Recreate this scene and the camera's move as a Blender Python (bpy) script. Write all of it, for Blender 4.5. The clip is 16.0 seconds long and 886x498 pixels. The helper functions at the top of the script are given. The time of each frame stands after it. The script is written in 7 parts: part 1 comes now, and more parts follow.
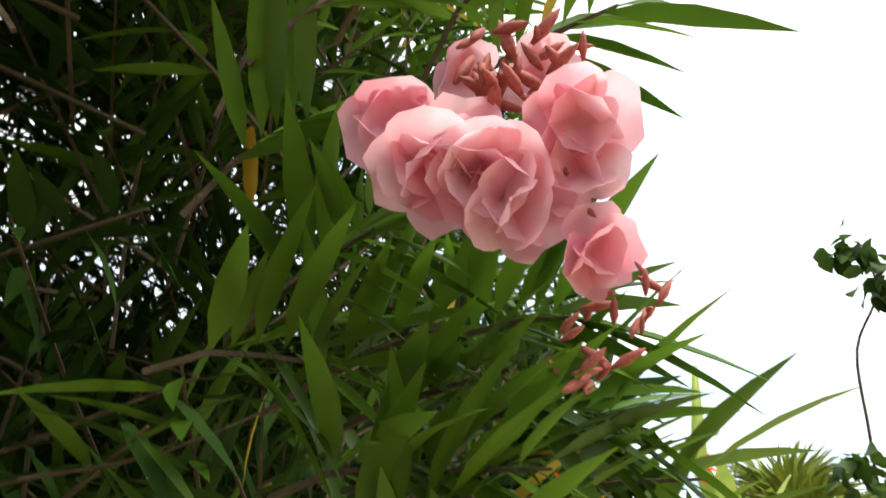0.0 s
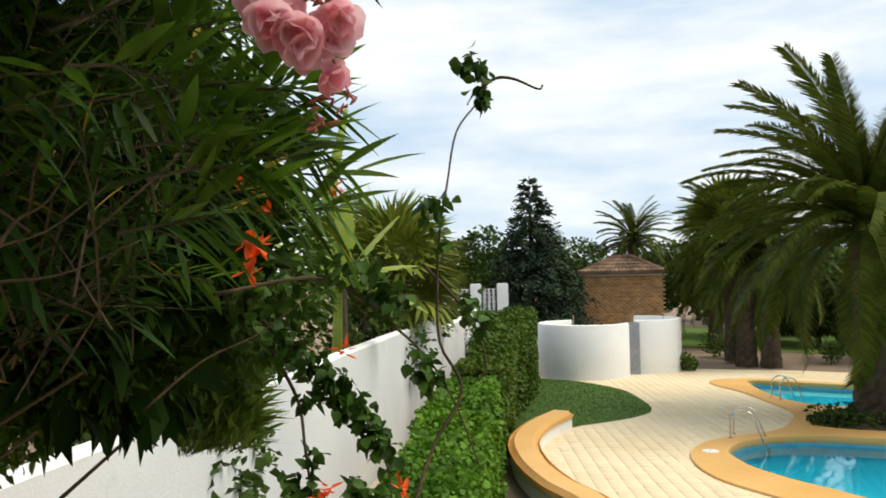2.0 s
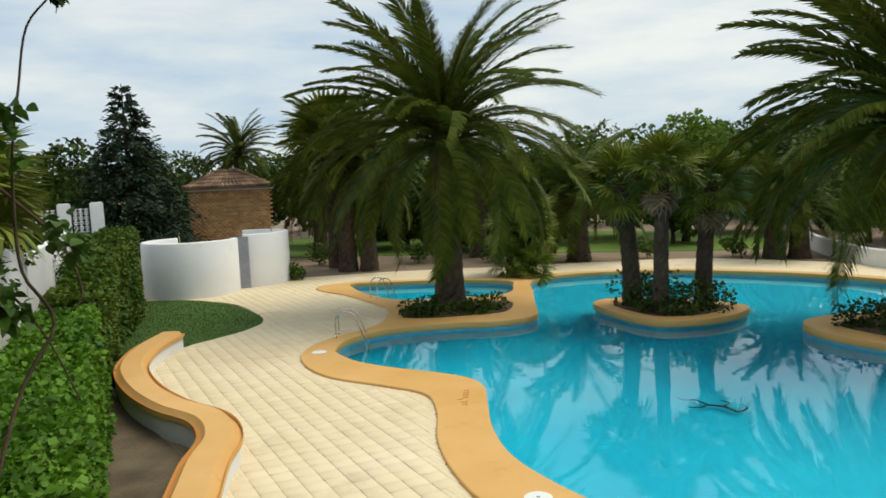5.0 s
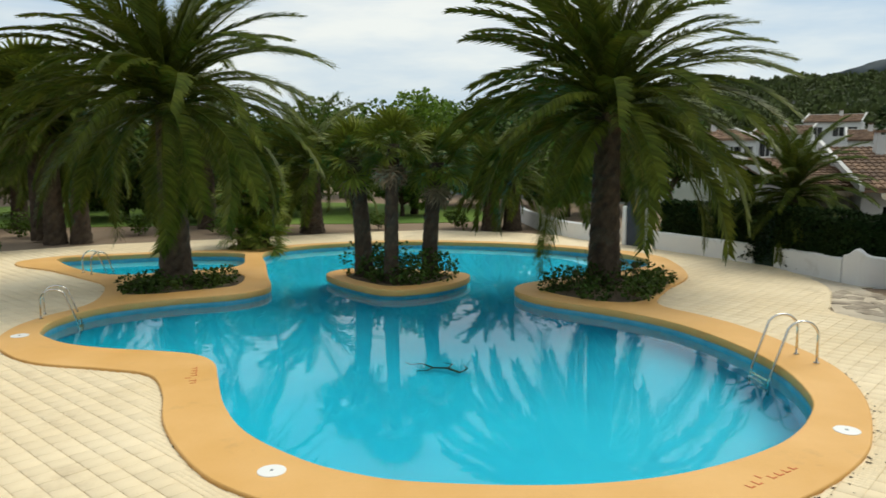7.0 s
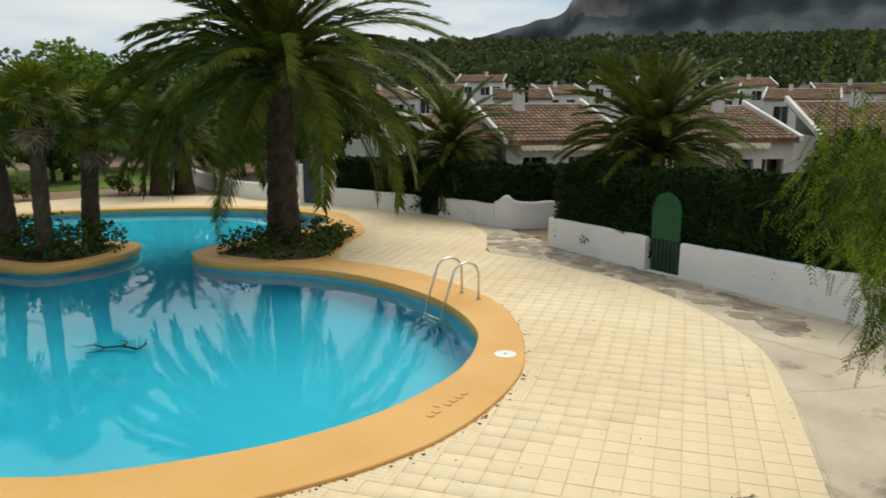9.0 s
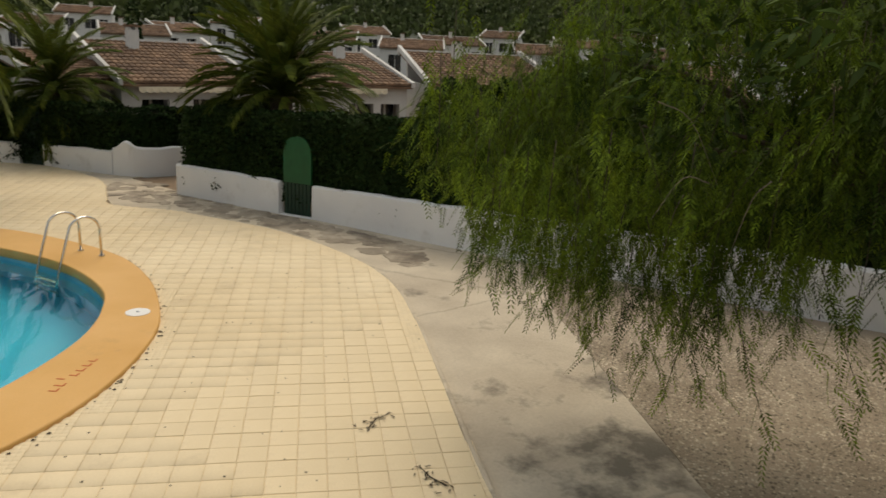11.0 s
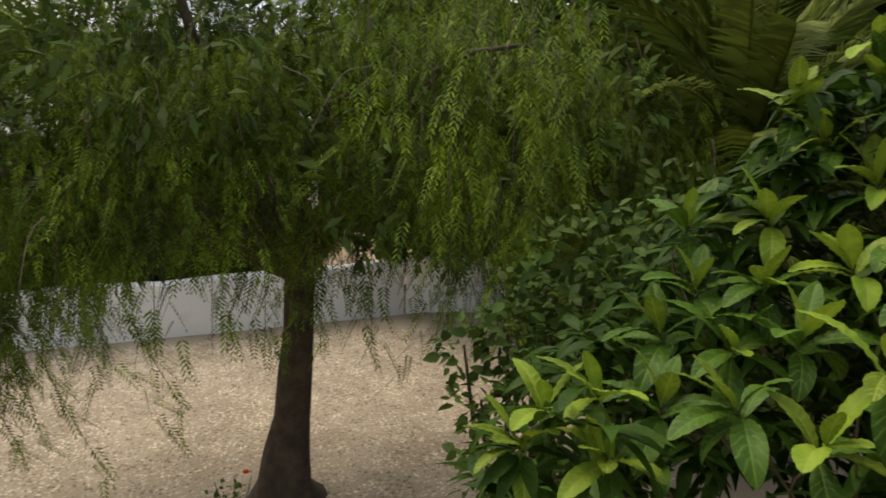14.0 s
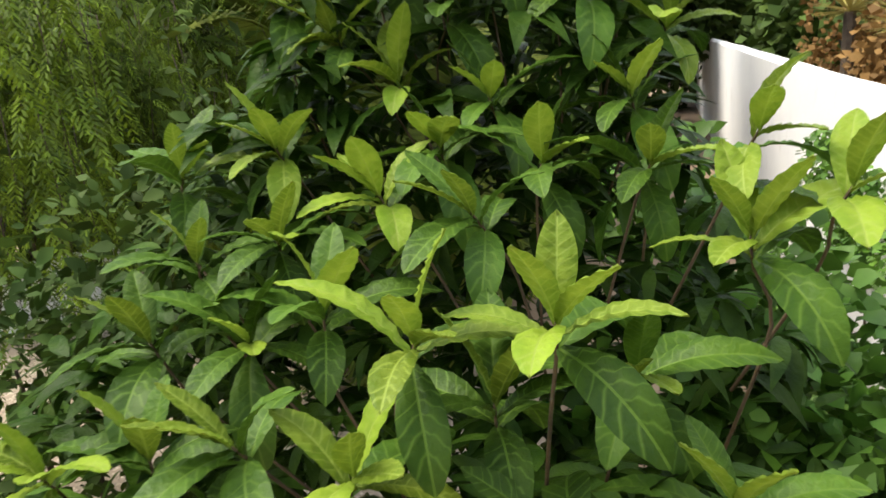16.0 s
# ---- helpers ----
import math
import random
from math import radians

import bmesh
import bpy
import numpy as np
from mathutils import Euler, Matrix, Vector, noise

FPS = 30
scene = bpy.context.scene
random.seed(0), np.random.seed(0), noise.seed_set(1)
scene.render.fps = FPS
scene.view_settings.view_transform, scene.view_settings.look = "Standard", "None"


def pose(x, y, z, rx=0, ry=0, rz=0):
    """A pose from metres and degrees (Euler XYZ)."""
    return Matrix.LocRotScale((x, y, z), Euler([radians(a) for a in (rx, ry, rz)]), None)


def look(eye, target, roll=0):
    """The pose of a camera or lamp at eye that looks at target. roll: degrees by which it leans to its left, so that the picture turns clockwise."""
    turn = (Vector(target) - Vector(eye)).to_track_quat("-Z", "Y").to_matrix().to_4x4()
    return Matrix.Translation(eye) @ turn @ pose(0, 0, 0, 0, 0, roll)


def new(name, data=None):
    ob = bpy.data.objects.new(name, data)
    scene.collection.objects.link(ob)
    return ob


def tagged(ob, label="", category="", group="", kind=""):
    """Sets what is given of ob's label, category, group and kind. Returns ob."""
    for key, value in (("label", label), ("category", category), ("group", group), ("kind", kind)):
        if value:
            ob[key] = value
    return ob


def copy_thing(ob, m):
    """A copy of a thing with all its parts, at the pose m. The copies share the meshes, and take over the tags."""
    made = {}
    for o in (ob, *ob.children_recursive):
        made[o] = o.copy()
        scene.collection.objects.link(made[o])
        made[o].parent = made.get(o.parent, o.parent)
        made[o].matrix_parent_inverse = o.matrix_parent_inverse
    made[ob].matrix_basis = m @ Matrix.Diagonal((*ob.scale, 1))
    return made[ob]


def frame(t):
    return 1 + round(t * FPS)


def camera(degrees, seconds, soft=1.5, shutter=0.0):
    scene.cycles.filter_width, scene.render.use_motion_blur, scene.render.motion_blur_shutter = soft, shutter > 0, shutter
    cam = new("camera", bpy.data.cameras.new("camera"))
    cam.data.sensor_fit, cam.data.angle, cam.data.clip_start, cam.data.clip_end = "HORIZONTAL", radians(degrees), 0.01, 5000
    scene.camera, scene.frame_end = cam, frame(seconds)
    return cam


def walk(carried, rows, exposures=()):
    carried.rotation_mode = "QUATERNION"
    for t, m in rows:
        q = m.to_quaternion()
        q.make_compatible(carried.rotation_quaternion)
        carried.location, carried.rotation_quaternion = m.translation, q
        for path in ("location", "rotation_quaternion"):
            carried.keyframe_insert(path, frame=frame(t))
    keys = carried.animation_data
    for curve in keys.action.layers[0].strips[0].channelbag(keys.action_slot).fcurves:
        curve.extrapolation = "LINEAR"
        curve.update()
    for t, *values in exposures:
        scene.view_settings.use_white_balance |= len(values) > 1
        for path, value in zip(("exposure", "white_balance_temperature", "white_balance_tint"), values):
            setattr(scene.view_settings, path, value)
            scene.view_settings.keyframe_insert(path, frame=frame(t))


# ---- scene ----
cam = camera(61.2, 16.0, soft=1.6, shutter=0.2)
PATH = [
    (0.0, (-0.475, 0.346, 4.402), (-9.026, 3.026, 8.571), -8.7),
    (0.5, (-0.325, 0.291, 4.383), (-9.37, 3.709, 6.758), -2.51),
    (1.0, (-0.029, 0.041, 4.318), (-8.522, 5.087, 5.868), -2.83),
    (1.5, (0.0, 0.0, 4.3), (-8.067, 5.835, 5.234), -0.95),
    (2.0, (0.0, 0.0, 4.3), (-7.439, 6.673, 4.665), -1.08),
    (2.5, (0.0, 0.0, 4.3), (-6.802, 7.329, 4.162), -0.9),
    (3.0, (0.0, 0.0, 4.3), (-5.99, 7.995, 3.86), -1.21),
    (3.5, (0.0, 0.0, 4.3), (-5.24, 8.492, 3.649), -1.69),
    (4.0, (0.0, 0.0, 4.3), (-4.573, 8.857, 3.493), -1.95),
    (4.2, (0.0, 0.0, 4.3), (-4.291, 8.994, 3.469), -2.2),
    (6.3, (0.0, 0.0, 4.3), (-1.247, 9.852, 3.126), -0.58),
    (6.5, (0.0, 0.0, 4.3), (-0.841, 9.888, 3.068), -0.19),
    (7.0, (0.0, 0.0, 4.3), (0.217, 9.9, 2.908), -0.14),
    (7.5, (0.0, 0.0, 4.3), (1.396, 9.797, 2.859), 0.25),
    (8.0, (0.0, 0.0, 4.3), (2.341, 9.616, 2.865), -0.12),
    (8.2, (0.0, 0.0, 4.3), (2.689, 9.515, 2.803), 0.04),
    (10.3, (0.0, 0.0, 4.3), (6.756, 6.882, 1.656), 1.52),
    (10.5, (0.0, 0.0, 4.3), (7.097, 6.539, 1.679), 2.16),
    (11.0, (0.0, 0.0, 4.3), (7.807, 5.707, 1.756), 2.71),
    (11.5, (0.0, 0.0, 4.3), (8.533, 4.597, 1.841), 3.04),
    (12.0, (0.0, 0.0, 4.3), (9.116, 3.391, 1.978), 2.88),
    (12.5, (0.0, 0.0, 4.3), (9.562, 1.929, 2.098), 2.07),
    (13.0, (0.0, 0.0, 4.3), (9.774, 0.322, 2.212), 1.42),
    (13.5, (0.0, 0.0, 4.3), (9.758, -1.1, 2.412), 1.36),
    (14.0, (0.0, 0.0, 4.3), (9.458, -2.661, 2.438), 0.99),
    (14.5, (0.0, 0.0, 4.3), (8.857, -4.258, 2.447), 0.62),
    (15.0, (0.0, 0.0, 4.3), (7.952, -5.732, 2.324), -0.09),
    (15.5, (0.2, -0.357, 4.246), (7.491, -6.847, 2.071), -2.02),
    (16.0, (0.54, -0.9, 4.131), (7.74, -7.329, 1.515), -6.02),
]
EXPO = [(0.0, 1.4, 6900, 9), (0.6, 1.05, 6900, 9), (1.0, 0.8, 6900, 9), (1.5, 0.6, 7000, 8), (2.5, 0.46, 6950, 6), (4.0, 0.18, 6850, 4), (6.5, 0.16, 6800, 4), (8.2, 0.3, 6800, 4), (10.3, -0.24, 7700, 11), (12.5, -0.06, 7700, 11), (13.8, 0.55, 7400, 12), (14.5, 0.82, 7300, 12), (15.0, 1.1, 7200, 12), (16.0, 1.6, 6900, 11)]
walk(cam, [(t, look(eye, target, roll)) for t, eye, target, roll in PATH], EXPO)

# ---- world and sun: bright high overcast ----
world = bpy.data.worlds.new("sky")
scene.world = world
world.use_nodes = True
wn, wl = world.node_tree.nodes, world.node_tree.links
wn.clear()
w_out = wn.new("ShaderNodeOutputWorld")
w_bg = wn.new("ShaderNodeBackground")
w_sky = wn.new("ShaderNodeTexSky")
w_sky.sky_type = "NISHITA"
w_sky.sun_disc = False
w_sky.sun_elevation = radians(52)
w_sky.sun_rotation = radians(52)
w_co = wn.new("ShaderNodeTexCoord")
w_map = wn.new("ShaderNodeMapping")
w_map.inputs["Scale"].default_value = (1.0, 1.0, 4.5)
w_no = wn.new("ShaderNodeTexNoise")
w_no.inputs["Scale"].default_value = 2.2
w_no.inputs["Detail"].default_value = 6.0
w_no.inputs["Roughness"].default_value = 0.55
w_ramp = wn.new("ShaderNodeValToRGB")
w_ramp.color_ramp.elements[0].position = 0.36
w_ramp.color_ramp.elements[0].color = (4.9, 6.4, 8.5, 1)
w_ramp.color_ramp.elements[1].position = 0.62
w_ramp.color_ramp.elements[1].color = (9.4, 9.6, 9.8, 1)
w_mix = wn.new("ShaderNodeMixRGB")
w_mix.inputs["Fac"].default_value = 0.88
wl.new(w_co.outputs["Generated"], w_map.inputs["Vector"])
wl.new(w_map.outputs["Vector"], w_no.inputs["Vector"])
wl.new(w_no.outputs["Fac"], w_ramp.inputs["Fac"])
wl.new(w_sky.outputs["Color"], w_mix.inputs["Color1"])
wl.new(w_ramp.outputs["Color"], w_mix.inputs["Color2"])
wl.new(w_mix.outputs["Color"], w_bg.inputs["Color"])
w_bg.inputs["Strength"].default_value = 0.088
wl.new(w_bg.outputs["Background"], w_out.inputs["Surface"])
sun = new("sun", bpy.data.lights.new("sun", "SUN"))
sun.data.energy = 2.1
sun.data.angle = radians(36)
sun.data.color = (1.0, 0.94, 0.84)
sun.matrix_world = look((0, 0, 30), (-14, -11, 0))


# ---- materials ----
def mat(name, c1, c2=None, scale=3.0, rough=0.7, bump=0.0, bscale=40.0, metal=0.0, island=0.0, obj=0.0, through_light=0.0, grain=0.12, spec=0.4):
    m = bpy.data.materials.new(name)
    m.use_nodes = True
    n, l = m.node_tree.nodes, m.node_tree.links
    b = n["Principled BSDF"]
    co = n.new("ShaderNodeTexCoord")
    big = n.new("ShaderNodeTexNoise")
    big.inputs["Scale"].default_value = scale
    big.inputs["Detail"].default_value = 5
    fine = n.new("ShaderNodeTexNoise")
    fine.inputs["Scale"].default_value = bscale
    fine.inputs["Detail"].default_value = 4
    l.new(co.outputs["Object"], big.inputs["Vector"])
    l.new(co.outputs["Object"], fine.inputs["Vector"])
    ramp = n.new("ShaderNodeValToRGB")
    ramp.color_ramp.elements[0].position = 0.32
    ramp.color_ramp.elements[1].position = 0.68
    ramp.color_ramp.elements[0].color = (*c1, 1)
    ramp.color_ramp.elements[1].color = (*(c2 or c1), 1)
    l.new(big.outputs["Fac"], ramp.inputs["Fac"])
    val = n.new("ShaderNodeMath")
    val.operation = "MULTIPLY_ADD"
    val.inputs[1].default_value = grain * 2
    val.inputs[2].default_value = 1.0 - grain
    l.new(fine.outputs["Fac"], val.inputs[0])
    last = val.outputs[0]
    for amount, node, socket in ((island, "ShaderNodeNewGeometry", "Random Per Island"), (obj, "ShaderNodeObjectInfo", "Random")):
        if amount:
            src = n.new(node)
            add = n.new("ShaderNodeMath")
            add.operation = "MULTIPLY_ADD"
            add.inputs[1].default_value = amount * 2
            add.inputs[2].default_value = 1.0 - amount
            l.new(src.outputs[socket], add.inputs[0])
            mul = n.new("ShaderNodeMath")
            mul.operation = "MULTIPLY"
            l.new(last, mul.inputs[0])
            l.new(add.outputs[0], mul.inputs[1])
            last = mul.outputs[0]
    hsv = n.new("ShaderNodeHueSaturation")
    l.new(ramp.outputs["Color"], hsv.inputs["Color"])
    l.new(last, hsv.inputs["Value"])
    l.new(hsv.outputs["Color"], b.inputs["Base Color"])
    b.inputs["Roughness"].default_value = rough
    b.inputs["Metallic"].default_value = metal
    b.inputs["Specular IOR Level"].default_value = spec
    if bump:
        bp = n.new("ShaderNodeBump")
        bp.inputs["Strength"].default_value = bump
        bp.inputs["Distance"].default_value = 0.02
        l.new(fine.outputs["Fac"], bp.inputs["Height"])
        l.new(bp.outputs["Normal"], b.inputs["Normal"])
    if through_light:
        tr = n.new("ShaderNodeBsdfTranslucent")
        l.new(hsv.outputs["Color"], tr.inputs["Color"])
        mx = n.new("ShaderNodeMixShader")
        mx.inputs["Fac"].default_value = through_light
        l.new(b.outputs["BSDF"], mx.inputs[1])
        l.new(tr.outputs["BSDF"], mx.inputs[2])
        l.new(mx.outputs["Shader"], n["Material Output"].inputs["Surface"])
    return m


M = {}
M["earth"] = mat("earth", (0.20, 0.14, 0.09), (0.30, 0.22, 0.15), 0.25, 0.95, 0.5, 14)
M["soil"] = mat("soil", (0.07, 0.05, 0.03), (0.16, 0.12, 0.07), 1.2, 0.95, 0.8, 20)
M["gravel_bed"] = mat("gravel_bed", (0.27, 0.215, 0.155), (0.38, 0.31, 0.23), 1.0, 0.9, 0.9, 60, grain=0.3)
M["pebble"] = mat("pebble", (0.28, 0.235, 0.17), (0.45, 0.39, 0.3), 2, 0.85, island=0.62, spec=0.2)
M["grout"] = mat("grout", (0.6, 0.48, 0.325), (0.83, 0.7, 0.49), 1.3, 0.95, 0.4, 50)
M["deck_tile"] = mat("deck_tile", (0.72, 0.58, 0.37), (0.80, 0.67, 0.46), 0.35, 0.75, 0.25, 35, island=0.035, obj=0.03, grain=0.05)
M["coping"] = mat("coping", (0.64, 0.35, 0.10), (0.72, 0.42, 0.15), 0.6, 0.6, 0.15, 50, grain=0.06)
M["concrete"] = mat("concrete", (0.46, 0.39, 0.30), (0.62, 0.54, 0.42), 0.8, 0.9, 0.5, 25, grain=0.14)
M["paving"] = mat("paving", (0.30, 0.25, 0.19), (0.48, 0.41, 0.32), 1.6, 0.9, 0.6, 18, grain=0.2, obj=0.1)
M["white"] = mat("white", (0.74, 0.75, 0.76), (0.84, 0.84, 0.83), 0.5, 0.8, 0.25, 30, grain=0.04)
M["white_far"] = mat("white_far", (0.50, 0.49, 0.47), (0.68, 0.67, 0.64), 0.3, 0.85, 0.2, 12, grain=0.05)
M["grey_tile"] = mat("grey_tile", (0.26, 0.28, 0.33), (0.34, 0.36, 0.42), 6, 0.5, grain=0.1)
M["pool_floor"] = mat("pool_floor", (0.008, 0.4, 0.54), (0.012, 0.46, 0.6), 0.5, 0.5, grain=0.06)
M["pool_wall"] = mat("pool_wall", (0.09, 0.34, 0.46), (0.16, 0.44, 0.54), 3, 0.35, 0.1, 60, grain=0.12)
M["steel"] = mat("steel", (0.62, 0.60, 0.56), (0.72, 0.70, 0.66), 5, 0.22, metal=1.0, grain=0.04)
M["lamp_white"] = mat("lamp_white", (0.8, 0.8, 0.78), None, 5, 0.4, grain=0.04)
M["paint_red"] = mat("paint_red", (0.50, 0.10, 0.03), (0.60, 0.18, 0.06), 30, 0.7)
M["palm_bark"] = mat("palm_bark", (0.048, 0.034, 0.024), (0.105, 0.078, 0.052), 4, 0.95, 0.9, 26, grain=0.3)
M["bark"] = mat("bark", (0.035, 0.025, 0.017), (0.08, 0.058, 0.038), 6, 0.95, 0.9, 30, grain=0.3)
M["twig"] = mat("twig", (0.055, 0.038, 0.02), (0.11, 0.075, 0.04), 12, 0.9, 0.4, 60)
M["dry_twig"] = mat("dry_twig", (0.13, 0.105, 0.075), (0.22, 0.18, 0.13), 12, 0.9, 0.4, 60)
M["frond"] = mat("frond", (0.044, 0.073, 0.008), (0.135, 0.155, 0.02), 1.2, 0.5, island=0.4, through_light=0.18, spec=0.13)
M["frond_yellow"] = mat("frond_yellow", (0.24, 0.22, 0.05), (0.34, 0.28, 0.08), 2, 0.6, island=0.25, through_light=0.25)
M["frond_far"] = mat("frond_far", (0.048, 0.076, 0.011), (0.118, 0.14, 0.022), 1.2, 0.55, island=0.4, through_light=0.2, spec=0.1)
M["fan_leaf"] = mat("fan_leaf", (0.085, 0.13, 0.014), (0.23, 0.255, 0.034), 1.5, 0.5, island=0.3, through_light=0.18, spec=0.25)
M["thatch"] = mat("thatch", (0.20, 0.15, 0.09), (0.30, 0.23, 0.15), 4, 0.9, island=0.25)
M["conifer_leaf"] = mat("conifer_leaf", (0.026, 0.050, 0.030), (0.060, 0.09, 0.055), 0.9, 0.8, island=0.4, spec=0.1)
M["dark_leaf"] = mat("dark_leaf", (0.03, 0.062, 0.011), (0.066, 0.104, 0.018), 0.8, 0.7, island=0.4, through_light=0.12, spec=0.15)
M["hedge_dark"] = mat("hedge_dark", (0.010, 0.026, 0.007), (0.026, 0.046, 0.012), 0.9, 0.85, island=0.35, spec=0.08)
M["hedge_bright"] = mat("hedge_bright", (0.045, 0.12, 0.008), (0.125, 0.25, 0.018), 1.0, 0.55, island=0.4, through_light=0.25, spec=0.2)
M["mid_leaf"] = mat("mid_leaf", (0.045, 0.10, 0.010), (0.10, 0.15, 0.018), 0.6, 0.6, island=0.4, through_light=0.2, spec=0.2)
M["hill_leaf"] = mat("hill_leaf", (0.04, 0.062, 0.014), (0.085, 0.105, 0.026), 0.03, 0.8, island=0.35)
M["oleander_leaf"] = mat("oleander_leaf", (0.016, 0.05, 0.004), (0.07, 0.14, 0.012), 3, 0.45, island=0.5, through_light=0.25, spec=0.14)
# Darker copy of the oleander leaf: shade inside the shrub, held in its colour
M["oleander_shaded"] = mat("oleander_shaded", (0.012, 0.034, 0.005), (0.028, 0.060, 0.010), 2, 0.6, island=0.4, through_light=0.1, spec=0.05)
M["yellow_leaf"] = mat("yellow_leaf", (0.42, 0.28, 0.02), (0.50, 0.38, 0.05), 9, 0.45, island=0.2, through_light=0.3)
# Brighter copy of the oleander leaf: light on the outer shoots, put into colour
M["oleander_lit"] = mat("oleander_lit", (0.035, 0.1, 0.008), (0.115, 0.215, 0.02), 3, 0.42, island=0.4, through_light=0.28, spec=0.18)
M["park_grass"] = mat("park_grass", (0.085, 0.165, 0.018), (0.14, 0.22, 0.028), 0.2, 0.9, 0.6, 20, grain=0.2)
M["petal"] = mat("petal", (0.92, 0.42, 0.5), (0.96, 0.7, 0.74), 24, 0.6, island=0.06, through_light=0.5, grain=0.06)
M["bud"] = mat("bud", (0.28, 0.05, 0.05), (0.42, 0.12, 0.08), 12, 0.6, island=0.25)
M["flower_orange"] = mat("flower_orange", (0.75, 0.07, 0.01), (0.85, 0.14, 0.02), 10, 0.5, island=0.15, through_light=0.3)
M["bright_leaf"] = mat("bright_leaf", (0.085, 0.16, 0.018), (0.17, 0.25, 0.03), 0.7, 0.55, island=0.35, through_light=0.25, spec=0.2)
M["rust_leaf"] = mat("rust_leaf", (0.13, 0.065, 0.02), (0.26, 0.15, 0.05), 0.9, 0.7, island=0.4, through_light=0.15, spec=0.15)
M["banana"] = mat("banana", (0.26, 0.36, 0.05), (0.42, 0.47, 0.11), 2.5, 0.45, island=0.1, through_light=0.45)
M["vine_leaf"] = mat("vine_leaf", (0.030, 0.075, 0.010), (0.065, 0.13, 0.018), 6, 0.5, island=0.4, through_light=0.25, spec=0.2)
M["loquat_leaf"] = mat("loquat_leaf", (0.022, 0.06, 0.007), (0.055, 0.112, 0.012), 9, 0.45, 0.3, 60, obj=0.4, island=0.4, through_light=0.25, spec=0.1)
M["pepper_leaf"] = mat("pepper_leaf", (0.015, 0.036, 0.003), (0.172, 0.250, 0.020), 1.5, 0.6, island=0.55, through_light=0.25, spec=0.15)
M["ivy_leaf"] = mat("ivy_leaf", (0.04, 0.11, 0.012), (0.095, 0.19, 0.024), 3, 0.5, island=0.4, through_light=0.2, spec=0.25)
M["grass"] = mat("grass", (0.06, 0.13, 0.015), (0.10, 0.18, 0.025), 0.8, 0.7, island=0.3, grain=0.2)
M["lawn_bed"] = mat("lawn_bed", (0.045, 0.10, 0.012), (0.07, 0.13, 0.02), 0.6, 0.9, 0.7, 30, grain=0.2)
M["brick"] = mat("brick", (0.36, 0.20, 0.09), (0.50, 0.30, 0.14), 3, 0.85, 0.3, 20, island=0.25, obj=0.25)
M["mortar"] = mat("mortar", (0.40, 0.28, 0.17), (0.48, 0.35, 0.22), 3, 0.9)
M["roof_tile"] = mat("roof_tile", (0.11, 0.062, 0.038), (0.25, 0.155, 0.095), 1.1, 0.85, 0.3, 10, island=0.3, obj=0.2)
M["gate_green"] = mat("gate_green", (0.006, 0.07, 0.024), (0.01, 0.095, 0.034), 3, 0.45, obj=0.08)
M["gate_dark"] = mat("gate_dark", (0.008, 0.03, 0.018), (0.012, 0.04, 0.024), 3, 0.5, obj=0.1)
M["door_blue"] = mat("door_blue", (0.02, 0.035, 0.06), (0.03, 0.05, 0.08), 3, 0.5)
M["dark_glass"] = mat("dark_glass", (0.01, 0.012, 0.015), (0.02, 0.022, 0.025), 2, 0.1, spec=0.6)
M["awning"] = mat("awning", (0.62, 0.52, 0.36), (0.72, 0.62, 0.46), 8, 0.8)
# The blue in the slope colour is painted distance haze
M["slope"] = mat("slope", (0.03, 0.045, 0.055), (0.075, 0.09, 0.095), 0.006, 0.95, grain=0.3, bscale=0.05)
M["cliff"] = mat("cliff", (0.095, 0.094, 0.095), (0.19, 0.182, 0.174), 0.012, 0.95, 0.4, 0.03, grain=0.35)
M["scrub"] = mat("scrub", (0.05, 0.065, 0.05), (0.11, 0.12, 0.10), 0.01, 0.95, grain=0.3, bscale=0.08)


def vein_material(name, c1, c2, vein, light):
    """A ribbed leaf: pale midrib and slanting side veins over mottled green."""
    m = mat(name, c1, c2, 14, 0.48, 0.25, 60, obj=0.3, through_light=light, spec=0.16)
    n, l = m.node_tree.nodes, m.node_tree.links
    co = n.new("ShaderNodeTexCoord")
    sep = n.new("ShaderNodeSeparateXYZ")
    l.new(co.outputs["Object"], sep.inputs[0])

    def math_node(op, a, b=None):
        q = n.new("ShaderNodeMath")
        q.operation = op
        for i, s in enumerate((a, b)):
            if s is None:
                continue
            if isinstance(s, (int, float)):
                q.inputs[i].default_value = s
            else:
                l.new(s, q.inputs[i])
        return q.outputs[0]

    ax = math_node("ABSOLUTE", sep.outputs[0])
    slant = math_node("SUBTRACT", sep.outputs[1], math_node("MULTIPLY", ax, 0.7))
    wave = math_node("SINE", math_node("MULTIPLY", slant, 330.0))
    side = math_node("MULTIPLY", math_node("POWER", math_node("MAXIMUM", wave, 0.0), 6.0), 0.75)
    rib = math_node("LESS_THAN", ax, 0.0022)
    fac = math_node("MAXIMUM", side, rib)
    hsv = [q for q in n if q.bl_idname == "ShaderNodeHueSaturation"][0]
    mix = n.new("ShaderNodeMixRGB")
    l.new(fac, mix.inputs["Fac"])
    mix.inputs["Color2"].default_value = (*vein, 1)
    l.new(hsv.outputs["Color"], mix.inputs["Color1"])
    l.new(mix.outputs["Color"], n["Principled BSDF"].inputs["Base Color"])
    return m


